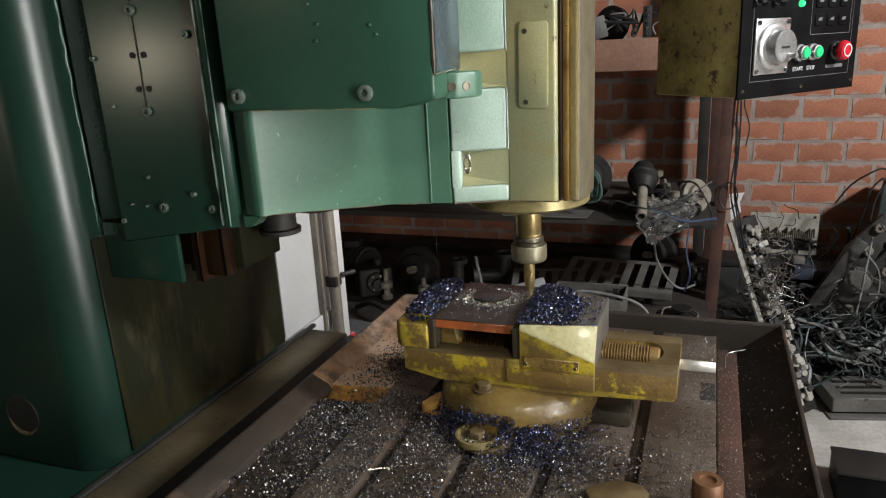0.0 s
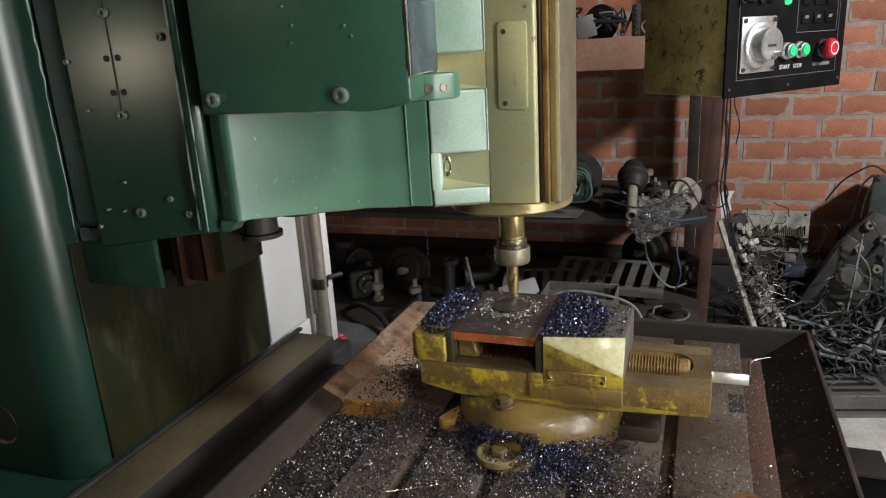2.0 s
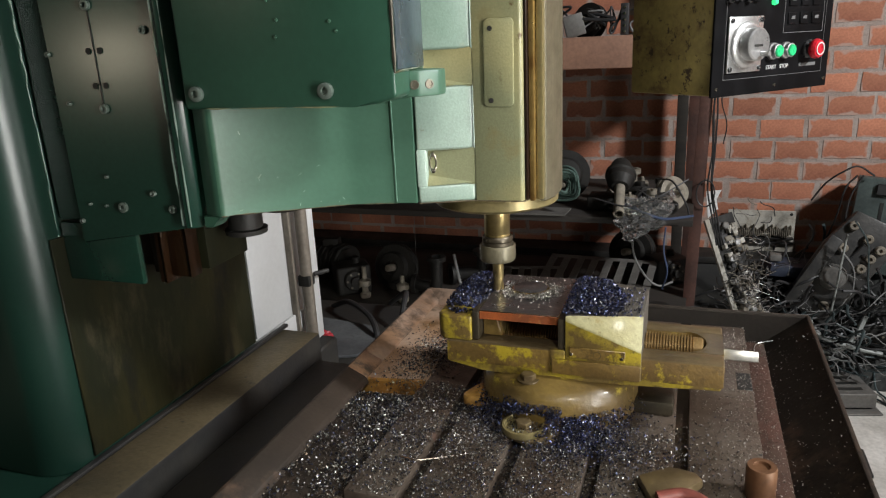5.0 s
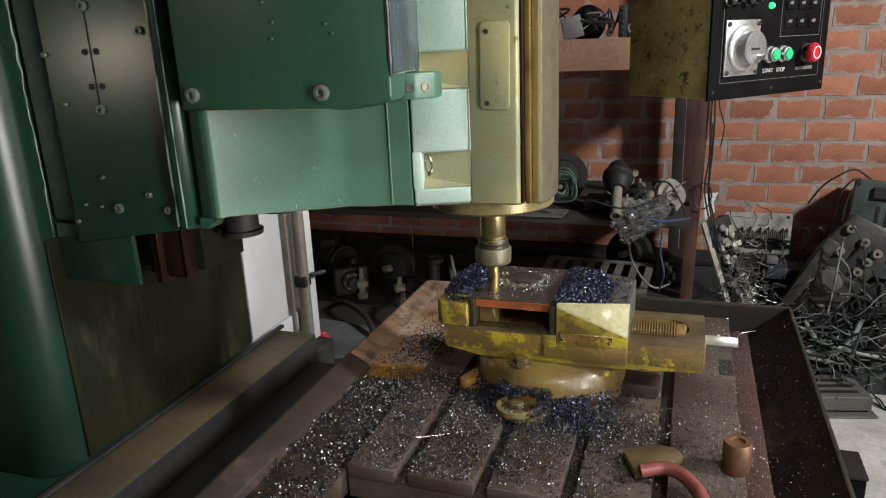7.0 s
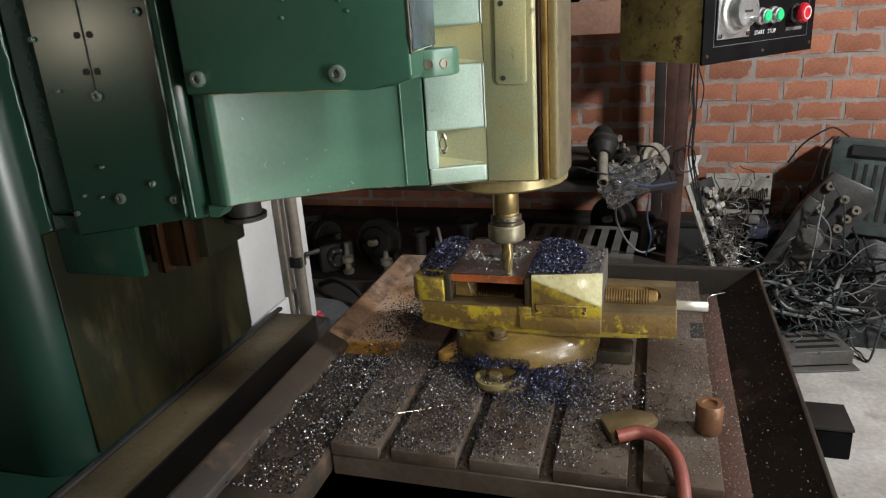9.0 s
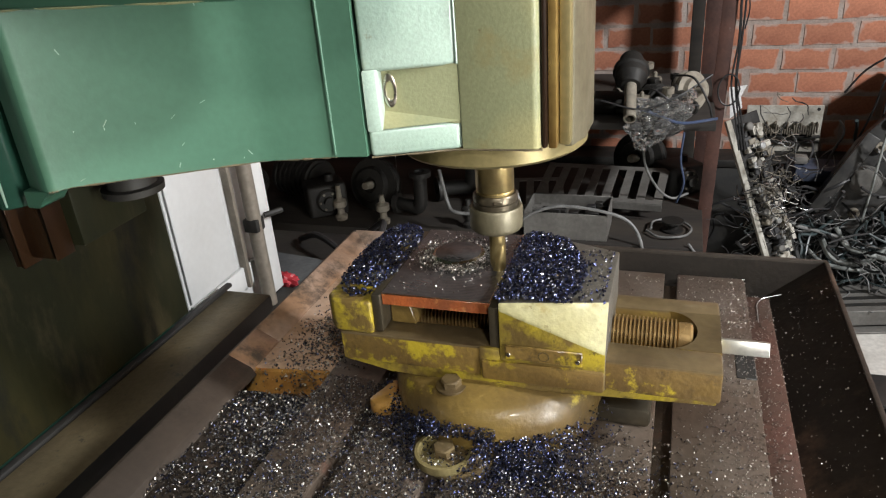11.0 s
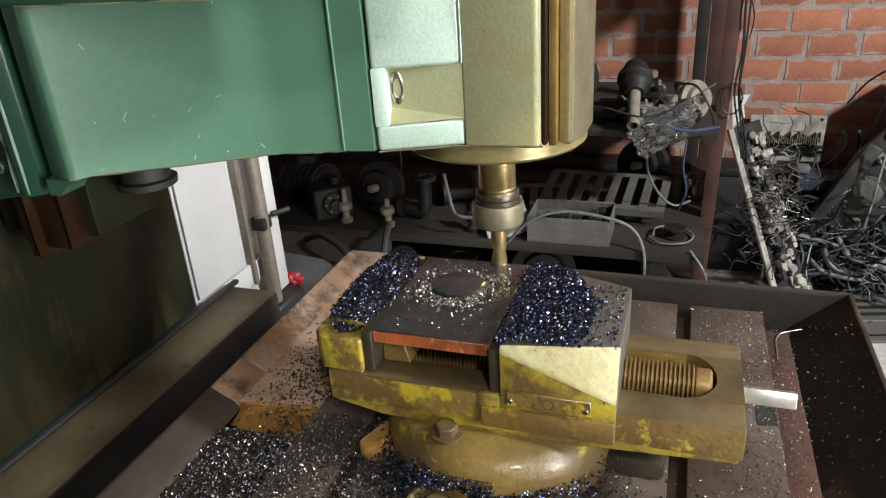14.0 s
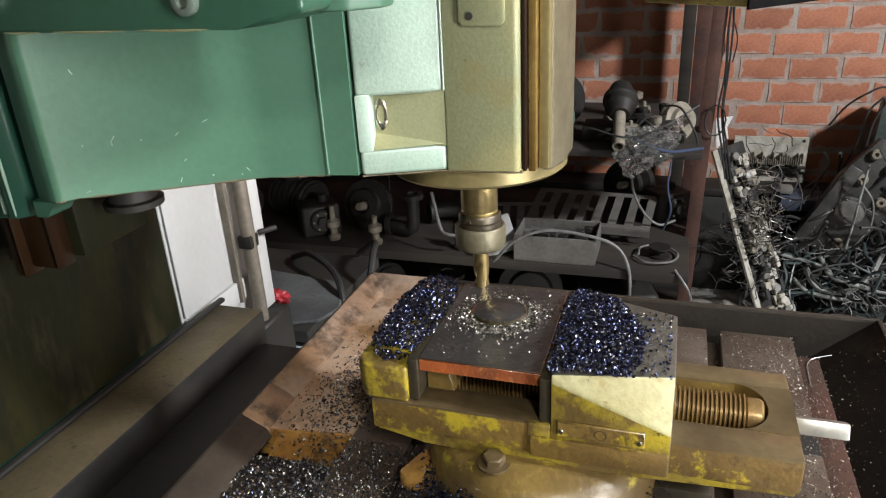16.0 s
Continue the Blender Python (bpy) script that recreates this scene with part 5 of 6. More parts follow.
part("hinge_pin", tube([(-0.400, 0.325, 0.781), (-0.385, 0.345, 0.782)], 0.004, 8, 1), M["dusty"], cab)
pole = thing("steel_pole", (-0.398, 0.298, 0.6645), "dull grey upright pole beside the white cabinet", "pole")
part("pole_tube", tube([(-0.397, 0.296, 0.6645), (-0.397, 0.296, 1.85)], 0.0095, 14, 1), M["pole"], pole)
part("pole_clip", box(-0.408, -0.388, 0.286, 0.306, 0.772, 0.790, 0.002), M["dusty"], pole)

# ---- storage rack against the wall ----
rack = thing("storage_rack", (-0.3, 1.28, FLOOR), "rusty steel storage rack with wooden shelves before the brick wall", "rack")
bm = box(0.178, 0.208, 1.235, 1.239, FLOOR, 1.95, 0.0008)
box(0.2045, 0.2085, 1.2395, 1.268, FLOOR, 1.95, 0.0008, bm=bm)
bmesh.ops.transform(bm, matrix=Matrix.Translation((0.19, 1.25, 0.7)) @ pose(0, 0, 0, 0, 1.6, 0) @ Matrix.Translation((-0.19, -1.25, -0.7)), verts=bm.verts)
part("angle_post", bm, M["rust_post"], rack, "red-oxide angle iron post")
for x, y in ((0.160, 1.53), (-1.35, 1.235), (-1.35, 1.53)):
    bm = box(x, x + 0.045, y, y + 0.004, FLOOR, 1.95, 0.0008)
    box(x + 0.041, x + 0.045, y + 0.0045, y + 0.035, FLOOR, 1.95, 0.0008, bm=bm)
    part("angle_post", bm, M["rust_post"], rack, "red-oxide angle iron post")
# dark strip widening the rear post to the left
part("back_batten", box(0.128, 0.1585, 1.528, 1.540, FLOOR, 1.95, 0.002), M["board"], rack, "dark upright beside the rear post")
part("upper_beam", box(-1.35, 0.285, 1.262, 1.300, 1.048, 1.128, 0.002), M["brown_beam"], rack, "brown painted front beam")
part("upper_board", box(-1.34, 0.285, 1.301, 1.648, 1.060, 1.118, 0.002), M["board"], rack)
# shelf boards carry the shade between the shelves in their colour
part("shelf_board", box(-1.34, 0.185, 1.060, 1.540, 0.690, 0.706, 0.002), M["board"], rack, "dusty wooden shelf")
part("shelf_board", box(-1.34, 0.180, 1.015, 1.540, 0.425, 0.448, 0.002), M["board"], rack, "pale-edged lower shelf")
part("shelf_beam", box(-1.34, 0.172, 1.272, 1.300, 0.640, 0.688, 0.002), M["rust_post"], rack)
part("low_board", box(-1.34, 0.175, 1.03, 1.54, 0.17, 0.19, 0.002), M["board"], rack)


def lump(name, at, size, material, label, category, seed, rough_=0.25, parts=()):
    """An old machine part: gearbox, finned motor, flanged elbow or stepped pulley, by its seed."""
    rr = random.Random(seed)
    th = thing(name, at, label, category)
    sx, sy, sz = size
    spin = Matrix.Translation((at[0], at[1], at[2])) @ pose(0, 0, 0, 0, 0, rr.uniform(-40, 40))
    form = seed % 4
    if form == 0:
        body = part("housing", box(-sx, sx, -sy, sy, 0.0005, sz * 1.7, min(size) * 0.22, 3, None, spin), material, th)
        r = min(sx, sz) * 0.62
        part("bearing_cover", lathe([(r, 0), (r, 0.006), (r * 0.85, 0.010), (r * 0.45, 0.010), (r * 0.42, 0.022), (0, 0.022)], spin @ along((0, -sy, sz * 0.9), (0, -1, 0)), 24), material, th)
        for k in range(6):
            a = k * 1.047
            part("bolt", lathe([(0.0035, 0), (0.0035, 0.004), (0, 0.0045)], spin @ along((r * 0.72 * math.cos(a), -sy - 0.008, sz * 0.9 + r * 0.72 * math.sin(a)), (0, -1, 0)), 6), M["dust_tan"], th)
        part("boss", lathe([(r * 0.4, 0), (r * 0.36, sz * 0.35), (r * 0.2, sz * 0.4), (0, sz * 0.4)], spin @ pose(sx * 0.3, 0, sz * 1.68), 16), material, th)
    elif form == 1:
        r = min(sy, sz)
        prof = [(0, -sx)]
        for k in range(7):
            x = -sx + 2 * sx * k / 7
            prof += [(r, x), (r, x + sx * 0.17), (r * 0.86, x + sx * 0.18), (r * 0.86, x + sx * 0.28)]
        prof += [(r * 0.7, sx), (r * 0.3, sx * 1.05), (r * 0.22, sx * 1.4), (0, sx * 1.4)]
        part("finned_body", lathe(prof, spin @ along((0, 0, r), (0.85, -0.5, 0)), 26), material, th)
        part("terminal_box", box(-sx * 0.35, sx * 0.35, -sy * 0.35, sy * 0.35, r * 1.8, r * 2.3, 0.003, 2, None, spin), material, th)
    elif form == 2:
        r = min(size) * 0.42
        pts = [(-sx, 0, r * 1.6), (-sx * 0.3, -0.01, r * 1.6), (sx * 0.35, -sy * 0.4, r * 1.8), (sx * 0.5, -sy * 0.5, sz * 1.9)]
        part("elbow", tube(pts, r, 16, 6, None, spin), material, th)
        for p, d in ((pts[0], (-1, 0, 0)), (pts[-1], (0, 0, 1))):
            part("pipe_flange", lathe([(r * 1.6, -0.006), (r * 1.6, 0.006), (r * 0.8, 0.007), (r * 0.75, -0.004), (0, -0.004)], spin @ along(p, d), 22), material, th)
    else:
        r = max(sx, sz) * 0.95
        part("pulley", lathe([(0, 0), (r, 0), (r, sy * 0.2), (r * 0.88, sy * 0.28), (r, sy * 0.38), (r, sy * 0.6), (r * 0.7, sy * 0.62), (r * 0.62, sy * 0.9), (r * 0.3, sy * 0.95), (r * 0.28, sy * 0.7), (0, sy * 0.7)], spin @ along((0, sy * 0.3, r * 0.93), (0.2, -0.95, 0.22)), 30), material, th)
        part("shaft_end", lathe([(r * 0.16, 0), (r * 0.16, sy * 1.3), (r * 0.12, sy * 1.4), (0, sy * 1.4)], spin @ along((0, sy * 0.3, r * 0.93), (0.2, -0.95, 0.22)), 16), M["dust_tan"], th)
    return th


S2 = 0.706
lump("dusty_casting", (-0.150, 1.22, S2), (0.045, 0.05, 0.04), M["dusty"], "dark dusty cast part on the shelf", "casting", 11)
# gear motor whose pipe sticks out over the shelf edge
mot = thing("gear_motor", (-0.03, 1.14, S2), "dusty dark motor with a pale pipe stub", "motor")
ax_ = Vector((0.06, -0.86, -0.48)).normalized()
pm = Vector((0.0184, 1.0176, 0.7278)) - ax_ * 0.115
part("motor_body", lathe([(0, -0.075), (0.024, -0.075), (0.028, -0.06), (0.028, -0.045), (0.037, -0.042), (0.038, -0.032), (0.034, -0.028), (0.033, -0.012), (0.027, -0.006), (0.025, 0.004), (0.020, 0.010), (0, 0.010)], along(pm + ax_ * 0.012, ax_), 32), M["dusty"], mot)
part("pipe_stub", lathe([(0.0125, -0.01), (0.0125, 0.118), (0.0095, 0.118), (0.0090, 0.09), (0, 0.09)], along(pm, ax_), 24), M["dust_tan"], mot, "dusty pale pipe stub open at its end")
part("motor_foot", box(-0.07, 0.02, 1.12, 1.20, S2, S2 + 0.035, 0.004), M["dusty"], mot)
# coil of green rope
rope = thing("rope_coil", (-0.215, 1.10, S2), "coil of green braided rope hanging over the shelf", "rope")
pts = []
for k in range(120):
    a = k * 0.33
    r = 0.012 + 0.034 * (k / 120) + 0.003 * math.sin(k * 1.3)
    pts.append((-0.122 + r * math.cos(a), 1.063 + 0.012 * math.sin(k * 0.37), 0.785 + r * math.sin(a)))
part("rope_strand", tube(pts, 0.0030, 6, 2), M["rope_green"], rope)
lump("old_fitting", (0.055, 1.17, S2), (0.030, 0.03, 0.036), M["dusty"], "dark dusty valve body on the shelf", "casting", 21)
lump("old_fitting", (0.010, 1.22, S2), (0.035, 0.03, 0.045), M["dust_tan"], "dusty pale fitting on the shelf", "casting", 22)
lump("round_casting", (0.128, 1.16, S2), (0.036, 0.036, 0.044), M["dust_tan"], "dusty tan round casting on the shelf", "casting", 23, 0.12)
lump("old_fitting", (0.095, 1.13, S2), (0.026, 0.03, 0.030), M["dusty"], "dark dusty valve body on the shelf", "casting", 24)
part("paper_sheet", prism([(-0.33, 1.052), (-0.115, 1.055), (-0.11, 1.13), (-0.32, 1.14)], S2 + 0.001, S2 + 0.004, 0), M["grey_sheet"], thing("grey_sheet", (-0.22, 1.09, S2), "flat grey sheet lying on the shelf edge", "sheet"))
rr = random.Random(25)
for i in range(16):
    x, y = rr.uniform(-0.02, 0.165), rr.uniform(1.09, 1.26)
    lump("small_fitting", (x, y, S2), (rr.uniform(0.012, 0.022), rr.uniform(0.012, 0.02), rr.uniform(0.016, 0.034)), M[rr.choice(("dusty", "chain_black", "dusty", "dust_tan"))], "small dark dusty fitting on the shelf", "fitting", 300 + i)
# crumpled clear bag
bag = thing("plastic_bag", (0.085, 1.06, S2), "crumpled clear plastic bag hanging over the shelf edge", "plastic bag")
bm = bmesh.new()
bmesh.ops.create_icosphere(bm, subdivisions=4, radius=1)
for v_ in bm.verts:
    p = v_.co.copy()
    k = 1 + 0.30 * noise.noise(p * 3.1 + Vector((4, 0, 0))) + 0.22 * noise.noise(p * 8 + Vector((0, 9, 0)))
    taper = 0.62 + 0.38 * max(-1, min(1, p.z + 0.3))
    v_.co = Vector((0.085 + 0.075 * p.x * k * taper - 0.02 * (1 - p.z), 1.055 + 0.035 * p.y * k, 0.705 + 0.052 * p.z * k))
part("film", bm, M["plastic"], bag, sharp=9)
part("knot", tube([(0.125, 1.05, 0.752), (0.13, 1.045, 0.765), (0.138, 1.04, 0.772)], [0.012] * 4 + [0.005] * 5 + [0.011] * 4, 9, 6), M["plastic"], bag)
# cables lying over the shelf things
for i, (pts, r, m_) in enumerate((
        (((0.03, 1.05, 0.742), (0.075, 1.035, 0.728), (0.12, 1.03, 0.715), (0.185, 1.04, 0.722)), 0.0030, "cable_blue"),
        (((-0.04, 1.03, 0.76), (0.04, 1.02, 0.745), (0.11, 1.03, 0.77), (0.17, 1.08, 0.80)), 0.0018, "cable_black"),
        (((0.10, 1.12, 0.79), (0.135, 1.05, 0.80), (0.165, 1.04, 0.755), (0.175, 1.06, 0.72)), 0.0022, "cable_black"),
        (((0.02, 1.10, 0.765), (0.06, 1.06, 0.775), (0.10, 1.05, 0.752), (0.15, 1.09, 0.735)), 0.002, "cable_black"),
        (((0.045, 1.10, 0.69), (0.047, 1.13, 0.60), (0.075, 1.16, 0.53), (0.11, 1.17, 0.50), (0.145, 1.18, 0.51)), 0.0028, "cable_grey"),
        (((0.125, 1.05, 0.69), (0.122, 1.06, 0.63), (0.132, 1.08, 0.57), (0.120, 1.12, 0.51)), 0.0022, "cable_blue"))):
    c = thing("cable", pts[0], {"cable_blue": "dusty blue cable over the shelf", "cable_black": "thin black cable over the shelf", "cable_grey": "thin pale cable hanging from the shelf"}[m_], "cable")
    part("cable_strand", tube(pts, r, 8, 6), M[m_], c)
# upper shelf clutter
lump("small_motor", (-0.10, 1.34, 1.118), (0.05, 0.04, 0.03), M["dusty"], "dark cables and parts on the upper shelf", "motor", 31)
wb = thing("white_box", (-0.13, 1.30, 1.128), "small pale box standing on the upper beam", "box")
part("box_body", box(-0.155, -0.105, 1.268, 1.305, 1.130, 1.185, 0.002, m=Matrix.Translation((-0.13, 1.29, 1.15)) @ pose(0, 0, 0, 0, -14, 12) @ Matrix.Translation((0.13, -1.29, -1.15))), M["grey_sheet"], wb)
for k in range(9):
    rr = random.Random(40 + k)
    x0 = -0.13 + 0.033 * k
    c = thing("cable", (x0, 1.28, 1.13), "loose dark cable on the upper beam", "cable", "upper shelf cables")
    pts = [(x0 + rr.uniform(-0.05, 0.05), 1.275 + rr.uniform(-0.004, 0.02), 1.135 + rr.uniform(0, 0.075)) for _ in range(5)]
    part("cable_strand", tube(pts, rr.choice((0.0022, 0.0032, 0.0045)), 7, 6), M[rr.choice(("cable_black", "cable_black", "cable_grey"))], c)
conn = thing("terminal_strip", (0.0, 1.275, 1.13), "black terminal strip with bright screws", "terminal strip")
part("strip_body", box(-0.012, 0.008, 1.268, 1.290, 1.1285, 1.205, 0.002), M["cable_black"], conn)
for k in range(5):
    part("terminal_screw", lathe([(0.004, 0), (0.003, 0.002), (0, 0.0022)], along((-0.002, 1.268, 1.137 + 0.0145 * k), (0, -1, 0)), 10), M["steel"], conn)

# ---- lower shelf: opened case, slotted sheets, cables ----
S3 = 0.448
case = thing("open_case", (-0.10, 1.08, S3), "grey open electrical case with modules inside", "electrical case")
bm = bmesh.new()
x0, x1, y0, y1, h = -0.205, -0.020, 1.022, 1.140, 0.062
for b4 in ((x0, x1, y0, y0 + 0.003), (x0, x1, y1 - 0.003, y1), (x0, x0 + 0.003, y0 + 0.003, y1 - 0.003), (x1 - 0.003, x1, y0 + 0.003, y1 - 0.003)):
    box(b4[0], b4[1], b4[2], b4[3], S3, S3 + h, 0.0008, 1, bm)
part("case_shell", bm, M["grey_sheet"], case)
part("case_bottom", box(x0 + 0.003, x1 - 0.003, y0 + 0.003, y1 - 0.003, S3, S3 + 0.004), M["grey_sheet"], case)
rr = random.Random(77)
for k in range(14):
    mx, my = rr.uniform(x0 + 0.02, x1 - 0.03), rr.uniform(y0 + 0.015, y1 - 0.03)
    part("module", box(mx, mx + rr.uniform(0.012, 0.03), my, my + rr.uniform(0.01, 0.02), S3 + 0.004, S3 + rr.uniform(0.035, 0.066), 0.001, 1), M[rr.choice(("dusty", "cable_black", "grey_sheet", "dusty"))], case)


def slotted(at, w, d, slots, tilt, yaw, label):
    th = thing("slotted_panel", at, label, "slotted panel")
    m = Matrix.Translation(at) @ pose(0, 0, 0, 0, 0, yaw) @ pose(0, 0, 0, tilt, 0, 0)
    part("long_edge", box(-w / 2, w / 2, -d / 2, -d / 2 + d * 0.10, 0, 0.002, 0, 1, None, m), M["grey_sheet"], th)
    part("long_edge", box(-w / 2, w / 2, d / 2 - d * 0.10, d / 2, 0, 0.002, 0, 1, None, m), M["grey_sheet"], th)
    step = w / (slots * 2 + 1)
    for k in range(slots + 1):
        part("slat", box(-w / 2 + 2 * k * step, -w / 2 + (2 * k + 1) * step, -d / 2 + d * 0.0995, d / 2 - d * 0.0995, 0, 0.0021, 0, 1, None, m), M["grey_sheet"], th)
    bm = box(-w / 2, w / 2, -d / 2, -d / 2 + 0.002, -0.018, -0.0005, 0.0005, 1, None, m)
    part("folded_edge", bm, M["grey_sheet"], th)
    return th


slotted((-0.055, 1.245, S3 + 0.055), 0.30, 0.17, 7, 10, -4, "dusty grey sheet with wide slots on the lower shelf")
slotted((-0.24, 1.18, S3 + 0.045), 0.20, 0.15, 5, 8, 10, "dusty grey sheet with wide slots leaning on the lower shelf")
wb = thing("white_case", (-0.27, 1.09, S3), "pale tilted plastic case on the lower shelf", "case")
part("case_lid", box(-0.32, -0.215, 1.035, 1.15, S3 + 0.002, S3 + 0.034, 0.004, 2, None, Matrix.Translation((-0.27, 1.09, S3 + 0.01)) @ pose(0, 0, 0, 12, -14, 20) @ Matrix.Translation((0.27, -1.09, -S3 - 0.002))), M["white_metal"], wb)
for i, (pts, r, m_, lb) in enumerate((
        (((-0.26, 1.02, 0.43), (-0.20, 1.01, 0.50), (-0.13, 1.02, 0.527), (-0.04, 1.02, 0.522), (0.025, 1.02, 0.50), (0.055, 1.01, 0.45), (0.060, 1.01, 0.36)), 0.0036, "cable_grey", "thick grey cable arching over the open case"),
        (((0.06, 1.08, 0.456), (0.09, 1.05, 0.455), (0.14, 1.06, 0.456), (0.155, 1.11, 0.455), (0.12, 1.15, 0.456), (0.075, 1.13, 0.458), (0.07, 1.08, 0.460)), 0.0026, "cable_grey", "loop of grey cable on the lower shelf"),
        (((0.15, 1.02, 0.456), (0.18, 1.0, 0.42), (0.20, 1.01, 0.36), (0.24, 1.02, 0.30)), 0.0028, "cable_grey", "grey cable hanging from the lower shelf"),
        (((-0.40, 1.03, 0.60), (-0.38, 1.02, 0.52), (-0.36, 1.01, 0.505), (-0.31, 1.01, 0.503)), 0.004, "cable_grey", "pale bent cable on the lower shelf"))):
    c = thing("cable", pts[0], lb, "cable")
    part("cable_strand", tube(pts, r, 8, 6), M[m_], c)
spool = thing("cable_spool", (0.11, 1.11, S3), "small dark spool on the lower shelf", "spool")
part("spool_body", lathe([(0.0, 0.008), (0.024, 0.008), (0.024, 0.012), (0.014, 0.014), (0.014, 0.026), (0.024, 0.028), (0.024, 0.032), (0, 0.032)], pose(0.115, 1.105, S3 - 0.007), 28), M["dusty"], spool)
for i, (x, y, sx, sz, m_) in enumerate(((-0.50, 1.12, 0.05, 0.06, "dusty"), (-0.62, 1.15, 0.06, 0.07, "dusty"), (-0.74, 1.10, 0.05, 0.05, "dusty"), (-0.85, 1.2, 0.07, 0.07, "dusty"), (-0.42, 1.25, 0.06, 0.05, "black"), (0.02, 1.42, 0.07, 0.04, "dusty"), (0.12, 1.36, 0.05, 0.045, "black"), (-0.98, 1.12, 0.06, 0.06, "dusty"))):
    lump("machine_part", (x, y, S3), (sx, sx * 0.8, sz), M[m_], "machine part on the lower shelf, darkened for shade", "machine part", 50 + i)
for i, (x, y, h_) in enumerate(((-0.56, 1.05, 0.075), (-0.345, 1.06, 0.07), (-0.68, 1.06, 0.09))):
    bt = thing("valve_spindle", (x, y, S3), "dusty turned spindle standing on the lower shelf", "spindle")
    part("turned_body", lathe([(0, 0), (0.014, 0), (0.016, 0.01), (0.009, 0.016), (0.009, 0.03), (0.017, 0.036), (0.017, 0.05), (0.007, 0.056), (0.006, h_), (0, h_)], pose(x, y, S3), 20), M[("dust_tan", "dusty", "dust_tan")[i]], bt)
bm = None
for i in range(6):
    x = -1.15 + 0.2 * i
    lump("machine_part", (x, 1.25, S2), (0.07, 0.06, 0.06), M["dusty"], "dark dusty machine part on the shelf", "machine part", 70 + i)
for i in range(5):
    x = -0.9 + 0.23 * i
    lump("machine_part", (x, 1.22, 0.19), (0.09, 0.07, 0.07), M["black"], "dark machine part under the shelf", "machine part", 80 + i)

# low crate with rags between machine and rack
CT = 0.578
crate = thing("low_crate", (-0.56, 0.52, FLOOR), "low dark wooden crate behind the machine", "crate")
for k in range(4):
    part("crate_board", box(-0.75, -0.405, 0.415, 0.70, FLOOR + 0.004 + 0.098 * k, FLOOR + 0.096 + 0.098 * k, 0.003, 1), M["board"], crate)
part("crate_lid", box(-0.755, -0.400, 0.410, 0.705, FLOOR + 0.396, CT, 0.003), M["black"], crate)
sheet = thing("cardboard_sheet", (-0.47, 0.50, CT), "grimy grey cardboard sheet on the crate", "cardboard")
rim_ = [(-0.60, 0.425), (-0.45, 0.414), (-0.395, 0.440), (-0.380, 0.480), (-0.392, 0.530), (-0.43, 0.575), (-0.60, 0.60)]
part("cardboard", prism(rim_, CT + 0.001, CT + 0.007, 0.001, 1), M["card"], sheet)
pale = thing("pale_box", (-0.42, 0.38, FLOOR), "pale blue-grey box standing before the crate", "box")
part("box_body", box(-0.480, -0.372, 0.352, 0.408, FLOOR, 0.540, 0.003, 2), M["card"], pale)
part("box_lid", box(-0.482, -0.370, 0.350, 0.4088, 0.5402, 0.552, 0.002, 2), M["pale_blue"], pale, "pale blue lid")
scrap = thing("red_scrap", (-0.50, 0.62, CT), "small crumpled red plastic scrap", "plastic scrap")
bm = bmesh.new()
bmesh.ops.create_icosphere(bm, subdivisions=3, radius=1)
for v_ in bm.verts:
    p = v_.co.copy()
    k = 1 + 0.5 * noise.noise(p * 2.9)
    v_.co = Vector((-0.487 + 0.022 * p.x * k, 0.475 + 0.015 * p.y * k, CT + 0.020 + 0.012 * p.z * k))
part("scrap_body", bm, M["red_cloth"], scrap, sharp=25)
for i, pts in enumerate((((-0.56, 0.66, CT + 0.006), (-0.50, 0.62, CT + 0.035), (-0.43, 0.57, CT + 0.030), (-0.39, 0.52, CT + 0.008), (-0.372, 0.48, CT - 0.06), (-0.37, 0.46, CT - 0.2)), ((-0.44, 0.70, CT + 0.006), (-0.385, 0.66, CT + 0.05), (-0.365, 0.60, CT + 0.045), (-0.362, 0.56, CT - 0.03), (-0.36, 0.55, CT - 0.2)))):
    c = thing("cable", pts[0], "black cable lying over the crate", "cable")
    part("cable_strand", tube(pts, 0.006, 8, 6), M["cable_black"], c)

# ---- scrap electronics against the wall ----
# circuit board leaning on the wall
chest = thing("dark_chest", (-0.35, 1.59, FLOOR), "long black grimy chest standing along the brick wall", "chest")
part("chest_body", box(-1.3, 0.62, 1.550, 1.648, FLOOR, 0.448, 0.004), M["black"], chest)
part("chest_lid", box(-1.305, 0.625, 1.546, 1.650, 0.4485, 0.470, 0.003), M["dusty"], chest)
hw = thing("cable", (-0.576, 1.20, 0.70), "thin grey wire hanging behind the machine", "cable")
part("cable_strand", tube([(-0.576, 1.2, 0.688), (-0.575, 1.2, 0.60), (-0.577, 1.2, 0.50), (-0.57, 1.19, 0.449)], 0.0009, 6, 5), M["cable_grey"], hw)
wp = thing("circuit_board", (0.385, 1.63, 0.40), "pale dusty circuit board leaning on the brick wall", "circuit board")
part("board_sheet", box(0.290, 0.478, 1.636, 1.640, 0.4705, 0.598, 0.0006, 1), M["pcb"], wp)
part("mount_hole", lathe([(0, 0), (0.004, 0), (0.0045, 0.0006), (0, 0.0008)], along((0.466, 1.636, 0.588), (0, -1, 0)), 12), M["black"], wp)
rr = random.Random(90)
for k in range(26):
    x = 0.325 + 0.0056 * k
    part("pin", box(x, x + 0.0028, 1.616, 1.6358, 0.522 + rr.uniform(-0.006, 0.006), 0.545 + rr.uniform(-0.008, 0.012), 0.0004, 1), M["dust_tan"], wp)
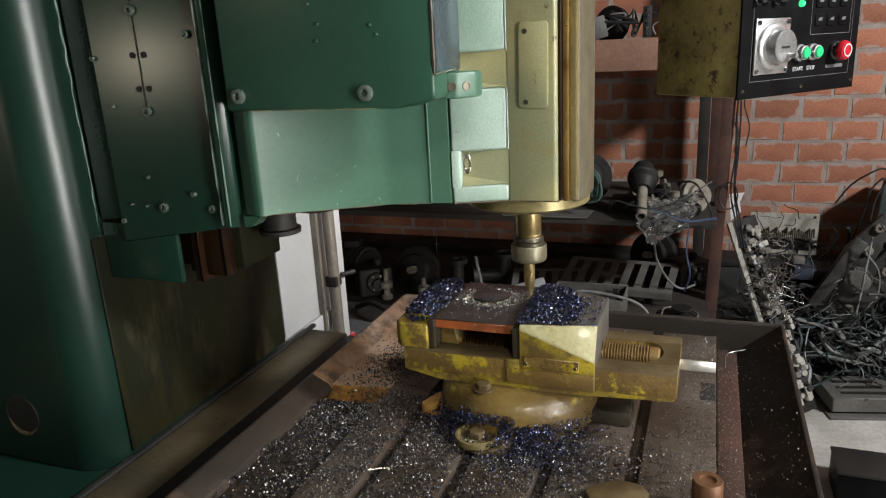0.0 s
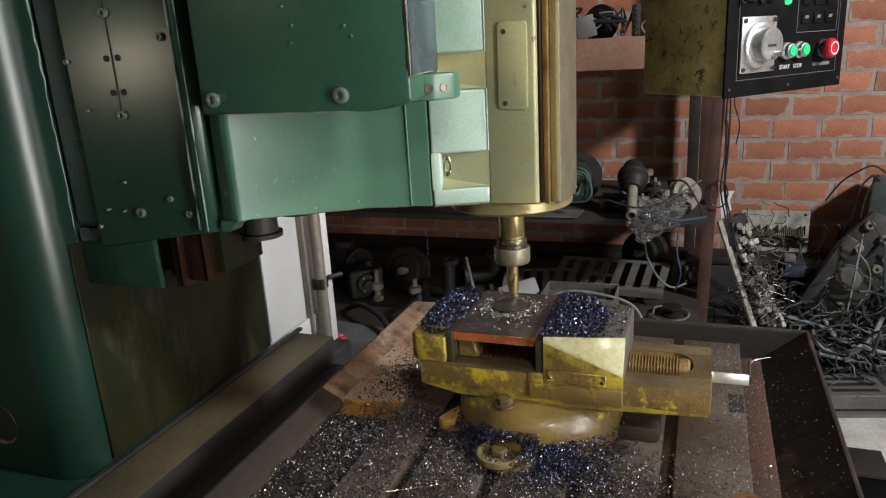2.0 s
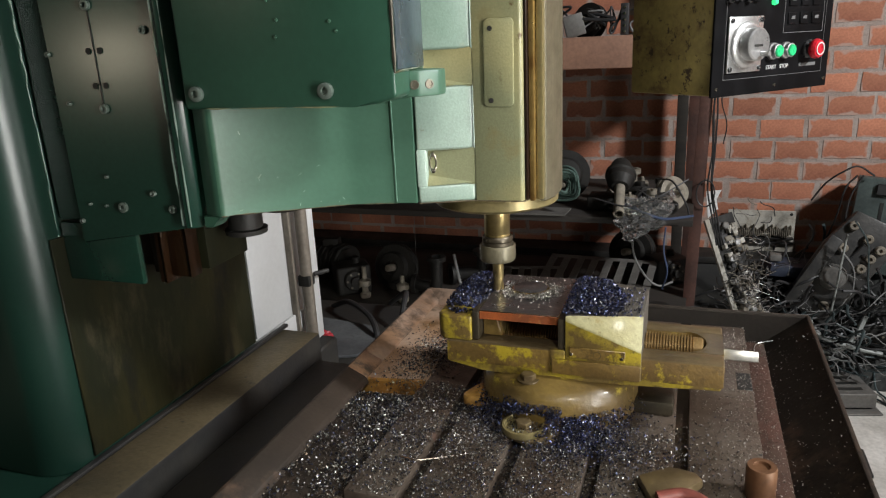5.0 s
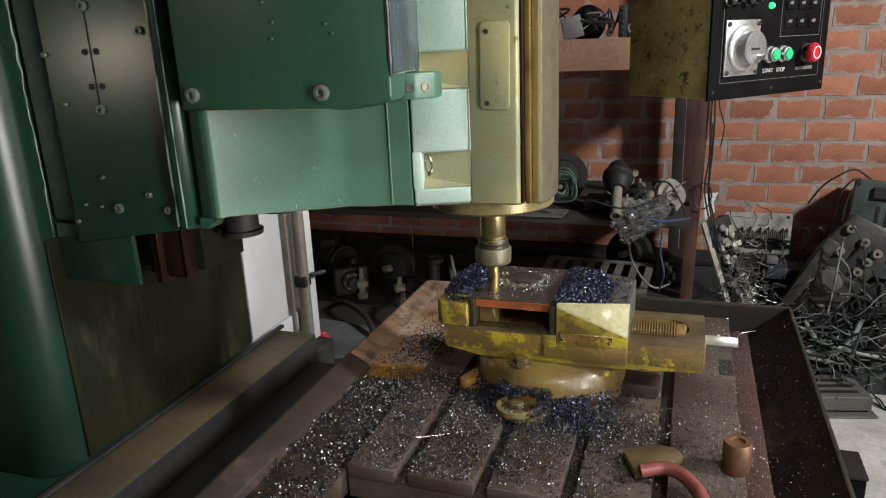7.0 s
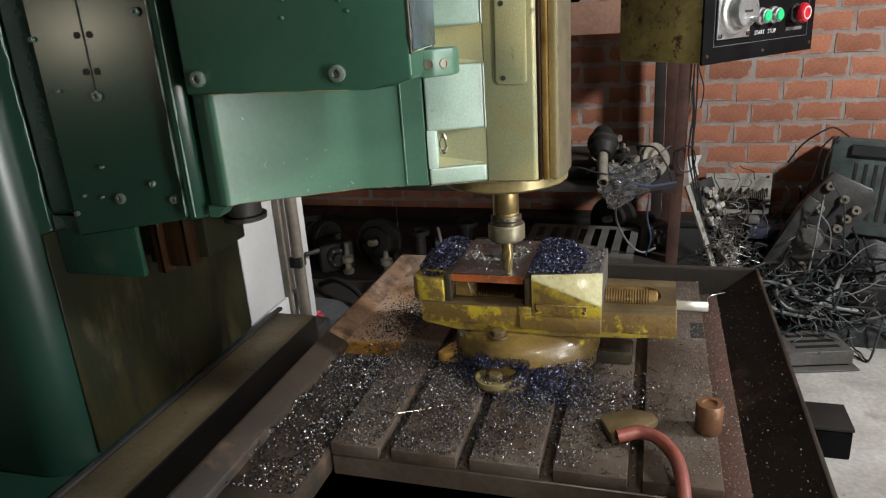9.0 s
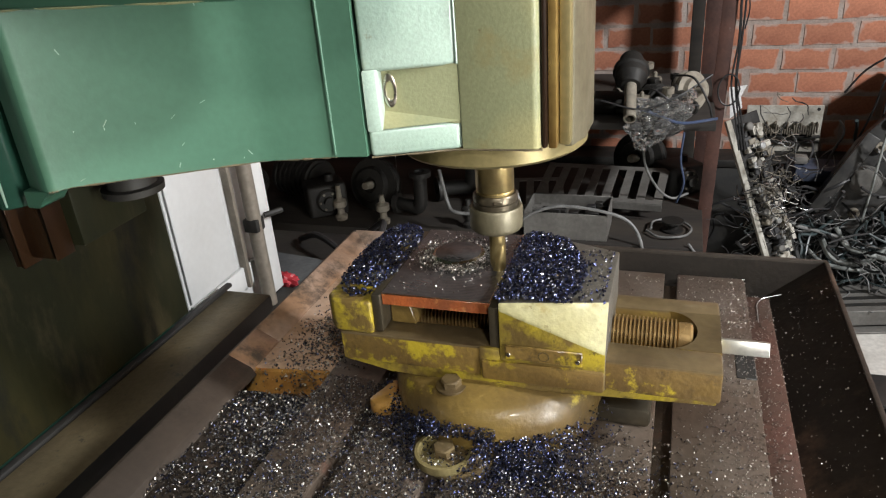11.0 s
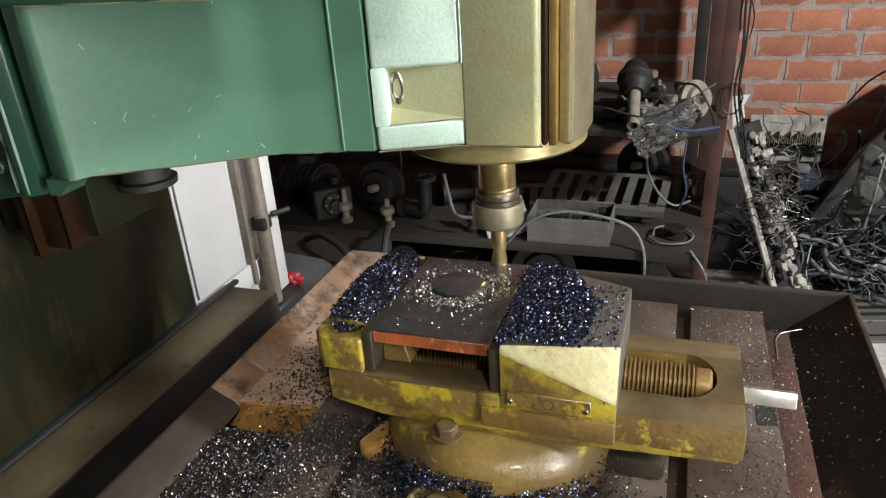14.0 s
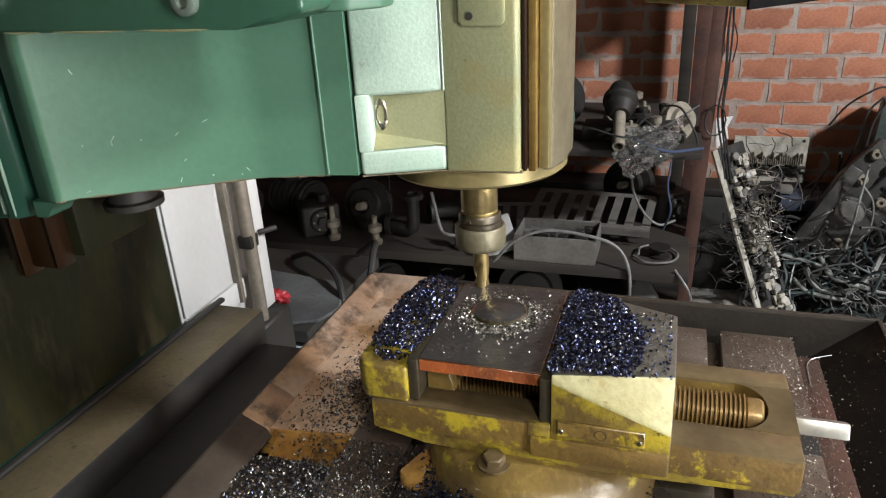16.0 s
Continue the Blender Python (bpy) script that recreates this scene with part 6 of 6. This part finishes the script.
part("rail", box(0.318, 0.476, 1.622, 1.6358, 0.512, 0.518, 0.001), M["dusty"], wp)
part("rail", box(0.318, 0.476, 1.622, 1.6358, 0.498, 0.503, 0.001), M["dusty"], wp)
# long populated board leaning beside the post
lb = thing("leaning_board", (0.31, 1.22, FLOOR), "long dusty circuit board full of parts leaning by the post", "circuit board")
LM = frame_at((0.222, 1.275, 0.655), (0.36, -0.20, -1.0), (0.80, 0.60, 0.15))
part("board_sheet", box(0, 0.53, 0, 0.075, -0.003, 0.003, 0.0008, 1, None, LM), M["dusty"], lb)
part("edge_strip", box(0, 0.53, -0.012, 0.002, -0.004, 0.005, 0.001, 1, None, LM), M["pcb"], lb)
rr = random.Random(91)
for k in range(150):
    a, b = rr.uniform(0.015, 0.50), rr.uniform(0.010, 0.060)
    if rr.random() < 0.45:
        r = rr.uniform(0.004, 0.010)
        part("capacitor", lathe([(r, 0), (r, r * 2.2), (r * 0.8, r * 2.4), (0, r * 2.4)], LM @ pose(a, b, 0.003), 12), M[rr.choice(("alu", "dust_tan", "pcb", "grey_sheet", "cable_black"))], lb)
    else:
        part("chip_block", box(a, a + rr.uniform(0.01, 0.03), b, b + rr.uniform(0.008, 0.02), 0.003, rr.uniform(0.009, 0.024), 0.001, 1, None, LM), M[rr.choice(("cable_black", "pcb", "pcb", "dust_tan"))], lb)
pr = thing("paper_tag", (0.222, 1.235, 0.69), "folded white paper tag on the post", "paper")
part("tag", prism([(0.222, 0.665), (0.245, 0.69), (0.240, 0.715), (0.250, 0.74), (0.214, 0.735)], 0, 0.002, m=frame_at((0, 1.252, 0), (1, 0, 0), (0, 0, 1))), M["paper"], pr)
for i in range(3):
    rr = random.Random(95 + i)
    c = thing("cable", (0.216, 1.23, 1.0), "black cable tied along the rusty post", "cable", "post cables")
    part("cable_strand", tube([(0.218 + 0.003 * i, 1.232, 1.30)] + [(0.219 + 0.0035 * i + rr.uniform(-0.004, 0.004), 1.231, 1.20 - 0.09 * k) for k in range(6)] + [(0.232 + 0.006 * i, 1.228, 0.67), (0.246 + 0.006 * i, 1.225, 0.60)], 0.0021, 6, 6), M["cable_black"], c)
c = thing("cable", (0.25, 1.60, 1.0), "thin dark wire hanging on the brick wall", "cable")
part("cable_strand", tube([(0.245, 1.63, 1.08), (0.262, 1.63, 1.0), (0.250, 1.63, 0.93), (0.268, 1.63, 0.86), (0.262, 1.63, 0.80)], 0.0018, 6, 6), M["cable_black"], c)
loop = thing("cable", (0.25, 1.23, 0.72), "loop of black cable on the post", "cable")
part("cable_strand", tube([(0.212 + 0.022 * math.cos(a * 0.8), 1.226, 0.735 + 0.034 * math.sin(a * 0.8)) for a in range(9)], 0.0018, 7, 5), M["cable_black"], loop)

# dark mound of scrap
mound = bmesh.new()
bmesh.ops.create_grid(mound, x_segments=70, y_segments=50, size=0.5)
for v_ in mound.verts:
    x, y = 0.80 + v_.co.x * 0.95, 1.50 + v_.co.y * 0.30
    hgt = 0.42 * max(0, 1 - ((x - 0.86) / 0.50) ** 2) * max(0, 1 - max(0, (1.58 - y) / 0.20) ** 2)
    hgt += (0.05 * noise.noise(Vector((x * 9, y * 9, 0))) + 0.03 * noise.noise(Vector((x * 27, y * 27, 3)))) * min(1, hgt * 12)
    v_.co = Vector((x, y, FLOOR - 0.02 + max(0, hgt)))
tagged(part("scrap_mound", mound, M["mound"], None, "dark mound of oily electrical scrap"), category="scrap heap", kind="stuff")


def tangle(name, n, centre, spread, r, material, label, seed, step=(0.02, 0.06)):
    rr = random.Random(seed)
    bm = bmesh.new()
    for _ in range(n):
        p = Vector([centre[i] + rr.gauss(0, 1) * spread[i] for i in range(3)])
        d = Vector((rr.gauss(0, 1), rr.gauss(0, 0.6), rr.gauss(0, 0.5))).normalized()
        pts = [p.copy()]
        for k in range(rr.randint(4, 7)):
            d = (d + Vector((rr.gauss(0, 0.6), rr.gauss(0, 0.4), rr.gauss(0, 0.5)))).normalized()
            p = p + d * rr.uniform(*step)
            p.z = max(FLOOR + 0.006, p.z)
            p.y = min(p.y, WALL_Y - 0.02)
            pts.append(p.copy())
        tube(pts, r * rr.uniform(0.7, 1.3), 6, 4, bm)
    return tagged(part(name, bm, M[material], None, label), category="cables", kind="stuff")


tangle("cable_tangle", 34, (0.55, 1.42, 0.28), (0.09, 0.03, 0.04), 0.0033, "cable_teal", "tangled dark teal cables on the scrap heap", 101, (0.03, 0.07))
tangle("cable_tangle", 12, (0.54, 1.41, 0.27), (0.09, 0.03, 0.03), 0.0028, "cable_grey", "tangled grey cables on the scrap heap", 102, (0.03, 0.07))
tangle("cable_tangle", 120, (0.55, 1.45, 0.33), (0.12, 0.03, 0.065), 0.0032, "cable_black", "tangled black cables on the scrap heap", 103)
tangle("wire_tangle", 60, (0.54, 1.40, 0.31), (0.10, 0.02, 0.06), 0.0013, "cable_grey", "thin grey wires strewn over the scrap heap", 109, (0.02, 0.05))
tangle("wire_tangle", 34, (0.44, 1.42, 0.33), (0.06, 0.03, 0.06), 0.0010, "cable_grey", "fine pale wires on the scrap heap", 107, (0.01, 0.03))
tangle("wire_tangle", 26, (0.55, 1.41, 0.26), (0.09, 0.02, 0.04), 0.0016, "cable_teal", "fine teal wires on the scrap heap", 108, (0.01, 0.035))
tangle("wire_tangle", 70, (0.318, 1.235, 0.49), (0.022, 0.012, 0.070), 0.0007, "dust_tan", "fine pale wires hanging over the leaning board", 104, (0.005, 0.016))
tangle("wire_tangle", 90, (0.335, 1.235, 0.47), (0.030, 0.015, 0.085), 0.0010, "cable_black", "fine black wires hanging over the leaning board", 105, (0.006, 0.02))
tangle("wire_tangle", 40, (0.335, 1.225, 0.46), (0.028, 0.012, 0.07), 0.0008, "alu", "bright wire ends hanging over the leaning board", 106, (0.004, 0.010))

# heavy black block with studs, lying aslant over the heap
TB = frame_at((0.578, 1.425, 0.505), (0.55, 0.12, 0.83), (-0.80, 0.15, 0.55))
blk = thing("studded_block", (0.585, 1.50, 0.40), "heavy black machined block with round studs, tilted on the heap", "machine part")
part("block_body", prism([(-0.165, -0.070), (0.125, -0.075), (0.150, -0.045), (0.135, 0.060), (0.02, 0.075), (-0.165, 0.060)], -0.035, 0.0, 0.004, 2, m=TB), M["chain_black"], blk)
part("block_ledge", prism([(-0.165, 0.030), (0.05, 0.040), (0.05, 0.075), (-0.165, 0.060)], 0.0002, 0.016, 0.003, 2, m=TB), M["chain_black"], blk)
for sx, sy in ((0.098, 0.045), (0.088, -0.004), (0.035, 0.030), (0.080, -0.045), (0.048, -0.040), (0.014, -0.038), (-0.085, 0.045), (-0.120, -0.030)):
    part("stud", lathe([(0.013, 0), (0.013, 0.010), (0.010, 0.014), (0.005, 0.014), (0.004, 0.008), (0, 0.008)], TB @ pose(sx, sy, 0.0), 16), M["dust_tan"], blk, "dusty round stud")
ring_ = thing("bearing_ring", (0.48, 1.43, 0.40), "pale grey stepped ring on the heap", "bearing")
part("ring_body", lathe([(0.012, 0), (0.034, 0), (0.036, 0.004), (0.036, 0.014), (0.028, 0.016), (0.028, 0.026), (0.020, 0.028), (0.012, 0.026)], along((0.555, 1.420, 0.470), (-0.35, -0.85, 0.3)), 32), M["grey_sheet"], ring_)
drv = thing("servo_drive", (0.70, 1.52, 0.60), "grey-green drive housing with vent slots standing on the heap", "drive unit")
DM = Matrix.Translation((0.722, 1.54, 0.615)) @ pose(0, 0, 0, -8, 4, -10)
part("housing", box(-0.115, 0.115, -0.05, 0.05, -0.16, 0.10, 0.004, 2, None, DM), M["teal_unit"], drv)
for k in range(7):
    part("vent_slot", box(-0.055 + 0.024 * k, -0.046 + 0.024 * k, -0.0515, -0.049, -0.12, 0.035, 0.0005, 1, None, DM), M["black"], drv)
part("terminal_block", box(-0.07, 0.10, -0.060, -0.0505, 0.055, 0.085, 0.002, 1, None, DM), M["cable_black"], drv)
part("label_plate", box(-0.105, -0.065, -0.0525, -0.0505, -0.07, -0.03, 0.0005, 1, None, DM), M["grey_sheet"], drv)
blue = thing("blue_module", (0.43, 1.50, 0.42), "dusty dark blue electronic module on the heap", "module")
part("module_body", box(0.395, 0.535, 1.46, 1.53, 0.450, 0.485, 0.003, 2, None, Matrix.Translation((0.43, 1.49, 0.47)) @ pose(0, 0, 0, 8, 6, 12) @ Matrix.Translation((-0.43, -1.49, -0.47))), M["blue_board"], blue)
part("connector", box(0.40, 0.43, 1.47, 1.50, 0.49, 0.508, 0.002), M["grey_sheet"], blue)
lump("machine_part", (0.44, 1.52, 0.34), (0.07, 0.05, 0.05), M["dusty"], "dark oily part on the scrap heap", "machine part", 111)
lump("machine_part", (0.70, 1.46, 0.24), (0.08, 0.06, 0.06), M["dusty"], "dark oily part on the scrap heap", "machine part", 112)
for i, pts in enumerate((((0.64, 1.50, 0.735), (0.60, 1.50, 0.76), (0.565, 1.50, 0.745), (0.53, 1.52, 0.71), (0.50, 1.54, 0.655)),
                         ((0.60, 1.50, 0.735), (0.575, 1.50, 0.70), (0.56, 1.50, 0.62), (0.535, 1.50, 0.54), (0.50, 1.48, 0.48)),
                         ((0.61, 1.48, 0.74), (0.585, 1.48, 0.68), (0.575, 1.47, 0.60), (0.56, 1.45, 0.54)))):
    c = thing("cable", pts[0], "thick black cable draped down from the drive unit", "cable")
    part("cable_strand", tube(pts, 0.0026, 8, 6), M["cable_black"], c)
for i, (pts, r, m_) in enumerate((
        (((0.47, 1.37, 0.33), (0.50, 1.36, 0.285), (0.56, 1.36, 0.275), (0.61, 1.37, 0.31), (0.64, 1.40, 0.37)), 0.0075, "cable_pale"),
        (((0.50, 1.38, 0.36), (0.53, 1.37, 0.315), (0.58, 1.36, 0.300), (0.63, 1.37, 0.285), (0.70, 1.38, 0.27)), 0.0065, "cable_pale"),
        (((0.44, 1.38, 0.30), (0.48, 1.36, 0.27), (0.54, 1.35, 0.262), (0.60, 1.36, 0.255)), 0.0055, "cable_pale"),
        (((0.36, 1.30, 0.42), (0.40, 1.32, 0.385), (0.46, 1.36, 0.355), (0.52, 1.37, 0.33), (0.56, 1.37, 0.28), (0.60, 1.36, 0.25)), 0.0045, "cable_grey"),
        (((0.34, 1.29, 0.46), (0.37, 1.31, 0.40), (0.43, 1.35, 0.37), (0.50, 1.37, 0.34)), 0.0042, "cable_teal"),
        (((0.57, 1.385, 0.60), (0.562, 1.375, 0.52), (0.556, 1.37, 0.45), (0.55, 1.375, 0.37)), 0.0028, "cable_pale"))):
    c = thing("cable", pts[0], {"cable_pale": "thick pale grey cable draped over the heap", "cable_grey": "grey cable draped over the heap", "cable_teal": "dark teal cable draped over the heap"}[m_], "cable")
    part("cable_strand", tube(pts, r, 9, 6), M[m_], c)
# grey perforated case on the floor
psu = thing("perforated_case", (0.56, 1.335, FLOOR), "grey slotted sheet-metal case lying on the floor", "metal case")
QM = Matrix.Translation((0.560, 1.300, FLOOR)) @ pose(0, 0, 0, 0, 0, 14)
part("case_shell", box(-0.085, 0.085, -0.065, 0.065, 0.012, 0.052, 0.002, 1, None, QM), M["grey_sheet"], psu)
for k in range(3):
    part("slot", box(-0.055, 0.06, -0.042 + 0.032 * k, -0.028 + 0.032 * k, 0.0515, 0.0528, 0, 1, None, QM), M["black"], psu)
part("flange", box(-0.095, 0.095, -0.085, 0.075, 0.002, 0.006, 0.001, 1, None, QM), M["grey_sheet"], psu)
foot = thing("dark_box", (0.505, 0.88, FLOOR), "dark blue-black box standing on the floor", "box")
part("box_body", box(0.449, 0.56, 0.83, 0.93, FLOOR, FLOOR + 0.07, 0.004), M["panel_black"], foot)
part("box_lid", box(0.447, 0.562, 0.828, 0.932, FLOOR + 0.0702, FLOOR + 0.078, 0.002), M["black"], foot)
for i, pts in enumerate((((0.37, 1.27, FLOOR + 0.09), (0.39, 1.24, FLOOR + 0.03), (0.43, 1.25, FLOOR + 0.05), (0.44, 1.29, FLOOR + 0.10), (0.40, 1.30, FLOOR + 0.11)), ((0.42, 1.36, FLOOR + 0.01), (0.46, 1.33, FLOOR + 0.012), (0.50, 1.36, FLOOR + 0.01), (0.60, 1.40, FLOOR + 0.012), (0.70, 1.40, FLOOR + 0.01)))):
    c = thing("cable", pts[0], "grey cable curled on the floor by the heap", "cable")
    part("cable_strand", tube(pts, 0.006, 8, 6), M["cable_grey"], c)

# ---- bricks: header courses, each its own piece ----
CW, CH, J = 0.1250, 0.0630, 0.0108
BX0, BZ0_ = 0.4210, 0.7168
meshes = []
for k in range(6):
    rr = random.Random(200 + k)
    bm = bmesh.new()
    bmesh.ops.create_grid(bm, x_segments=4, y_segments=2, size=0.5)
    w, h = CW - J, CH - J
    for v_ in bm.verts:
        ex = abs(v_.co.x) > 0.49 or abs(v_.co.y) > 0.49
        v_.co = Vector((v_.co.x * w + (rr.uniform(-0.0012, 0.0012) if ex else 0), -0.0004 + rr.uniform(-0.0007, 0.0007), v_.co.y * h + (rr.uniform(-0.0010, 0.0010) if ex else 0)))
    ret = bmesh.ops.extrude_edge_only(bm, edges=[e for e in bm.edges if e.is_boundary])
    for g in ret["geom"]:
        if isinstance(g, bmesh.types.BMVert):
            g.co = Vector((g.co.x * 1.02, 0.012, g.co.z * 1.03))
    finish(bm, 50)
    me = bpy.data.meshes.new("brick")
    bm.to_mesh(me)
    bm.free()
    me.materials.append(M["brick"])
    meshes.append(me)
rr = random.Random(210)
rest_v, rest_f = [], []
for row in range(-10, 20):
    z = BZ0_ + row * CH
    if z < FLOOR + 0.03:
        continue
    for col in range(-20, 20):
        x = BX0 + col * CW + (0.36 * CW if row % 2 else 0.0) + rr.uniform(-0.004, 0.004)
        if x < -2.4 or x > 2.6:
            continue
        me = rr.choice(meshes)
        at_ = Vector((x, WALL_Y + rr.uniform(-0.0010, 0.0), z + rr.uniform(-0.0015, 0.0015)))
        if -0.55 < x < 1.0 and 0.42 < z < 1.62:
            b = new("brick", me)
            b.parent = wall
            b.location = at_
            b.rotation_euler = (0, radians(rr.uniform(-0.8, 0.8)), 0)
        else:
            k0 = len(rest_v)
            rest_v += [tuple(v_.co + at_) for v_ in me.vertices]
            rest_f += [tuple(k0 + i for i in p.vertices) for p in me.polygons]
me = bpy.data.meshes.new("far_bricks")
me.from_pydata(rest_v, [], rest_f)
me.materials.append(M["brick_far"])
ob = tagged(new("far_bricks", me), "further courses of red brick", kind="stuff")
ob.parent = wall


# ---- what moves ----
TRAVEL = [(0, 0.0029, -0.0151), (0.5, 0.0106, -0.0221), (1, 0.0202, -0.0250), (1.5, 0.0314, -0.0253), (2, 0.0408, -0.0247), (2.5, 0.0515, -0.0237),
          (3, 0.0607, -0.0181), (3.5, 0.0643, -0.0095), (4, 0.0641, 0.0012), (5, 0.0641, 0.0225), (6, 0.0640, 0.0440), (6.5, 0.0627, 0.0543), (7, 0.0540, 0.0593),
          (7.5, 0.0432, 0.0645), (8, 0.0337, 0.0649), (8.5, 0.0226, 0.0648), (8.7, 0.0197, 0.0637), (9.3, 0.0080, 0.0615), (9.8, 0.0015, 0.0570),
          (10.4, 0.0001, 0.0462), (11, 0.0001, 0.0338), (11.5, 0.0003, 0.0224), (12, 0.0001, 0.0113), (12.5, 0, 0), (13, -0.0003, -0.0105),
          (13.5, 0.0046, -0.0173), (14, 0.0147, -0.0222), (14.5, 0.0239, -0.0234), (15, 0.0351, -0.0236), (15.5, 0.0444, -0.0227), (16, 0.0551, -0.0210)]


def motions():
    for ob in [work_table] + TABLE_THINGS:
        x, y, z = ob.location
        walk(ob, [(t, pose(x + dx, y + dy, z)) for t, dx, dy in TRAVEL])
    x, y, z = spindle.location
    walk(spindle, [(0.1 * k, pose(x, y, z, 0, 0, -80 * k)) for k in range(161)])


motions()
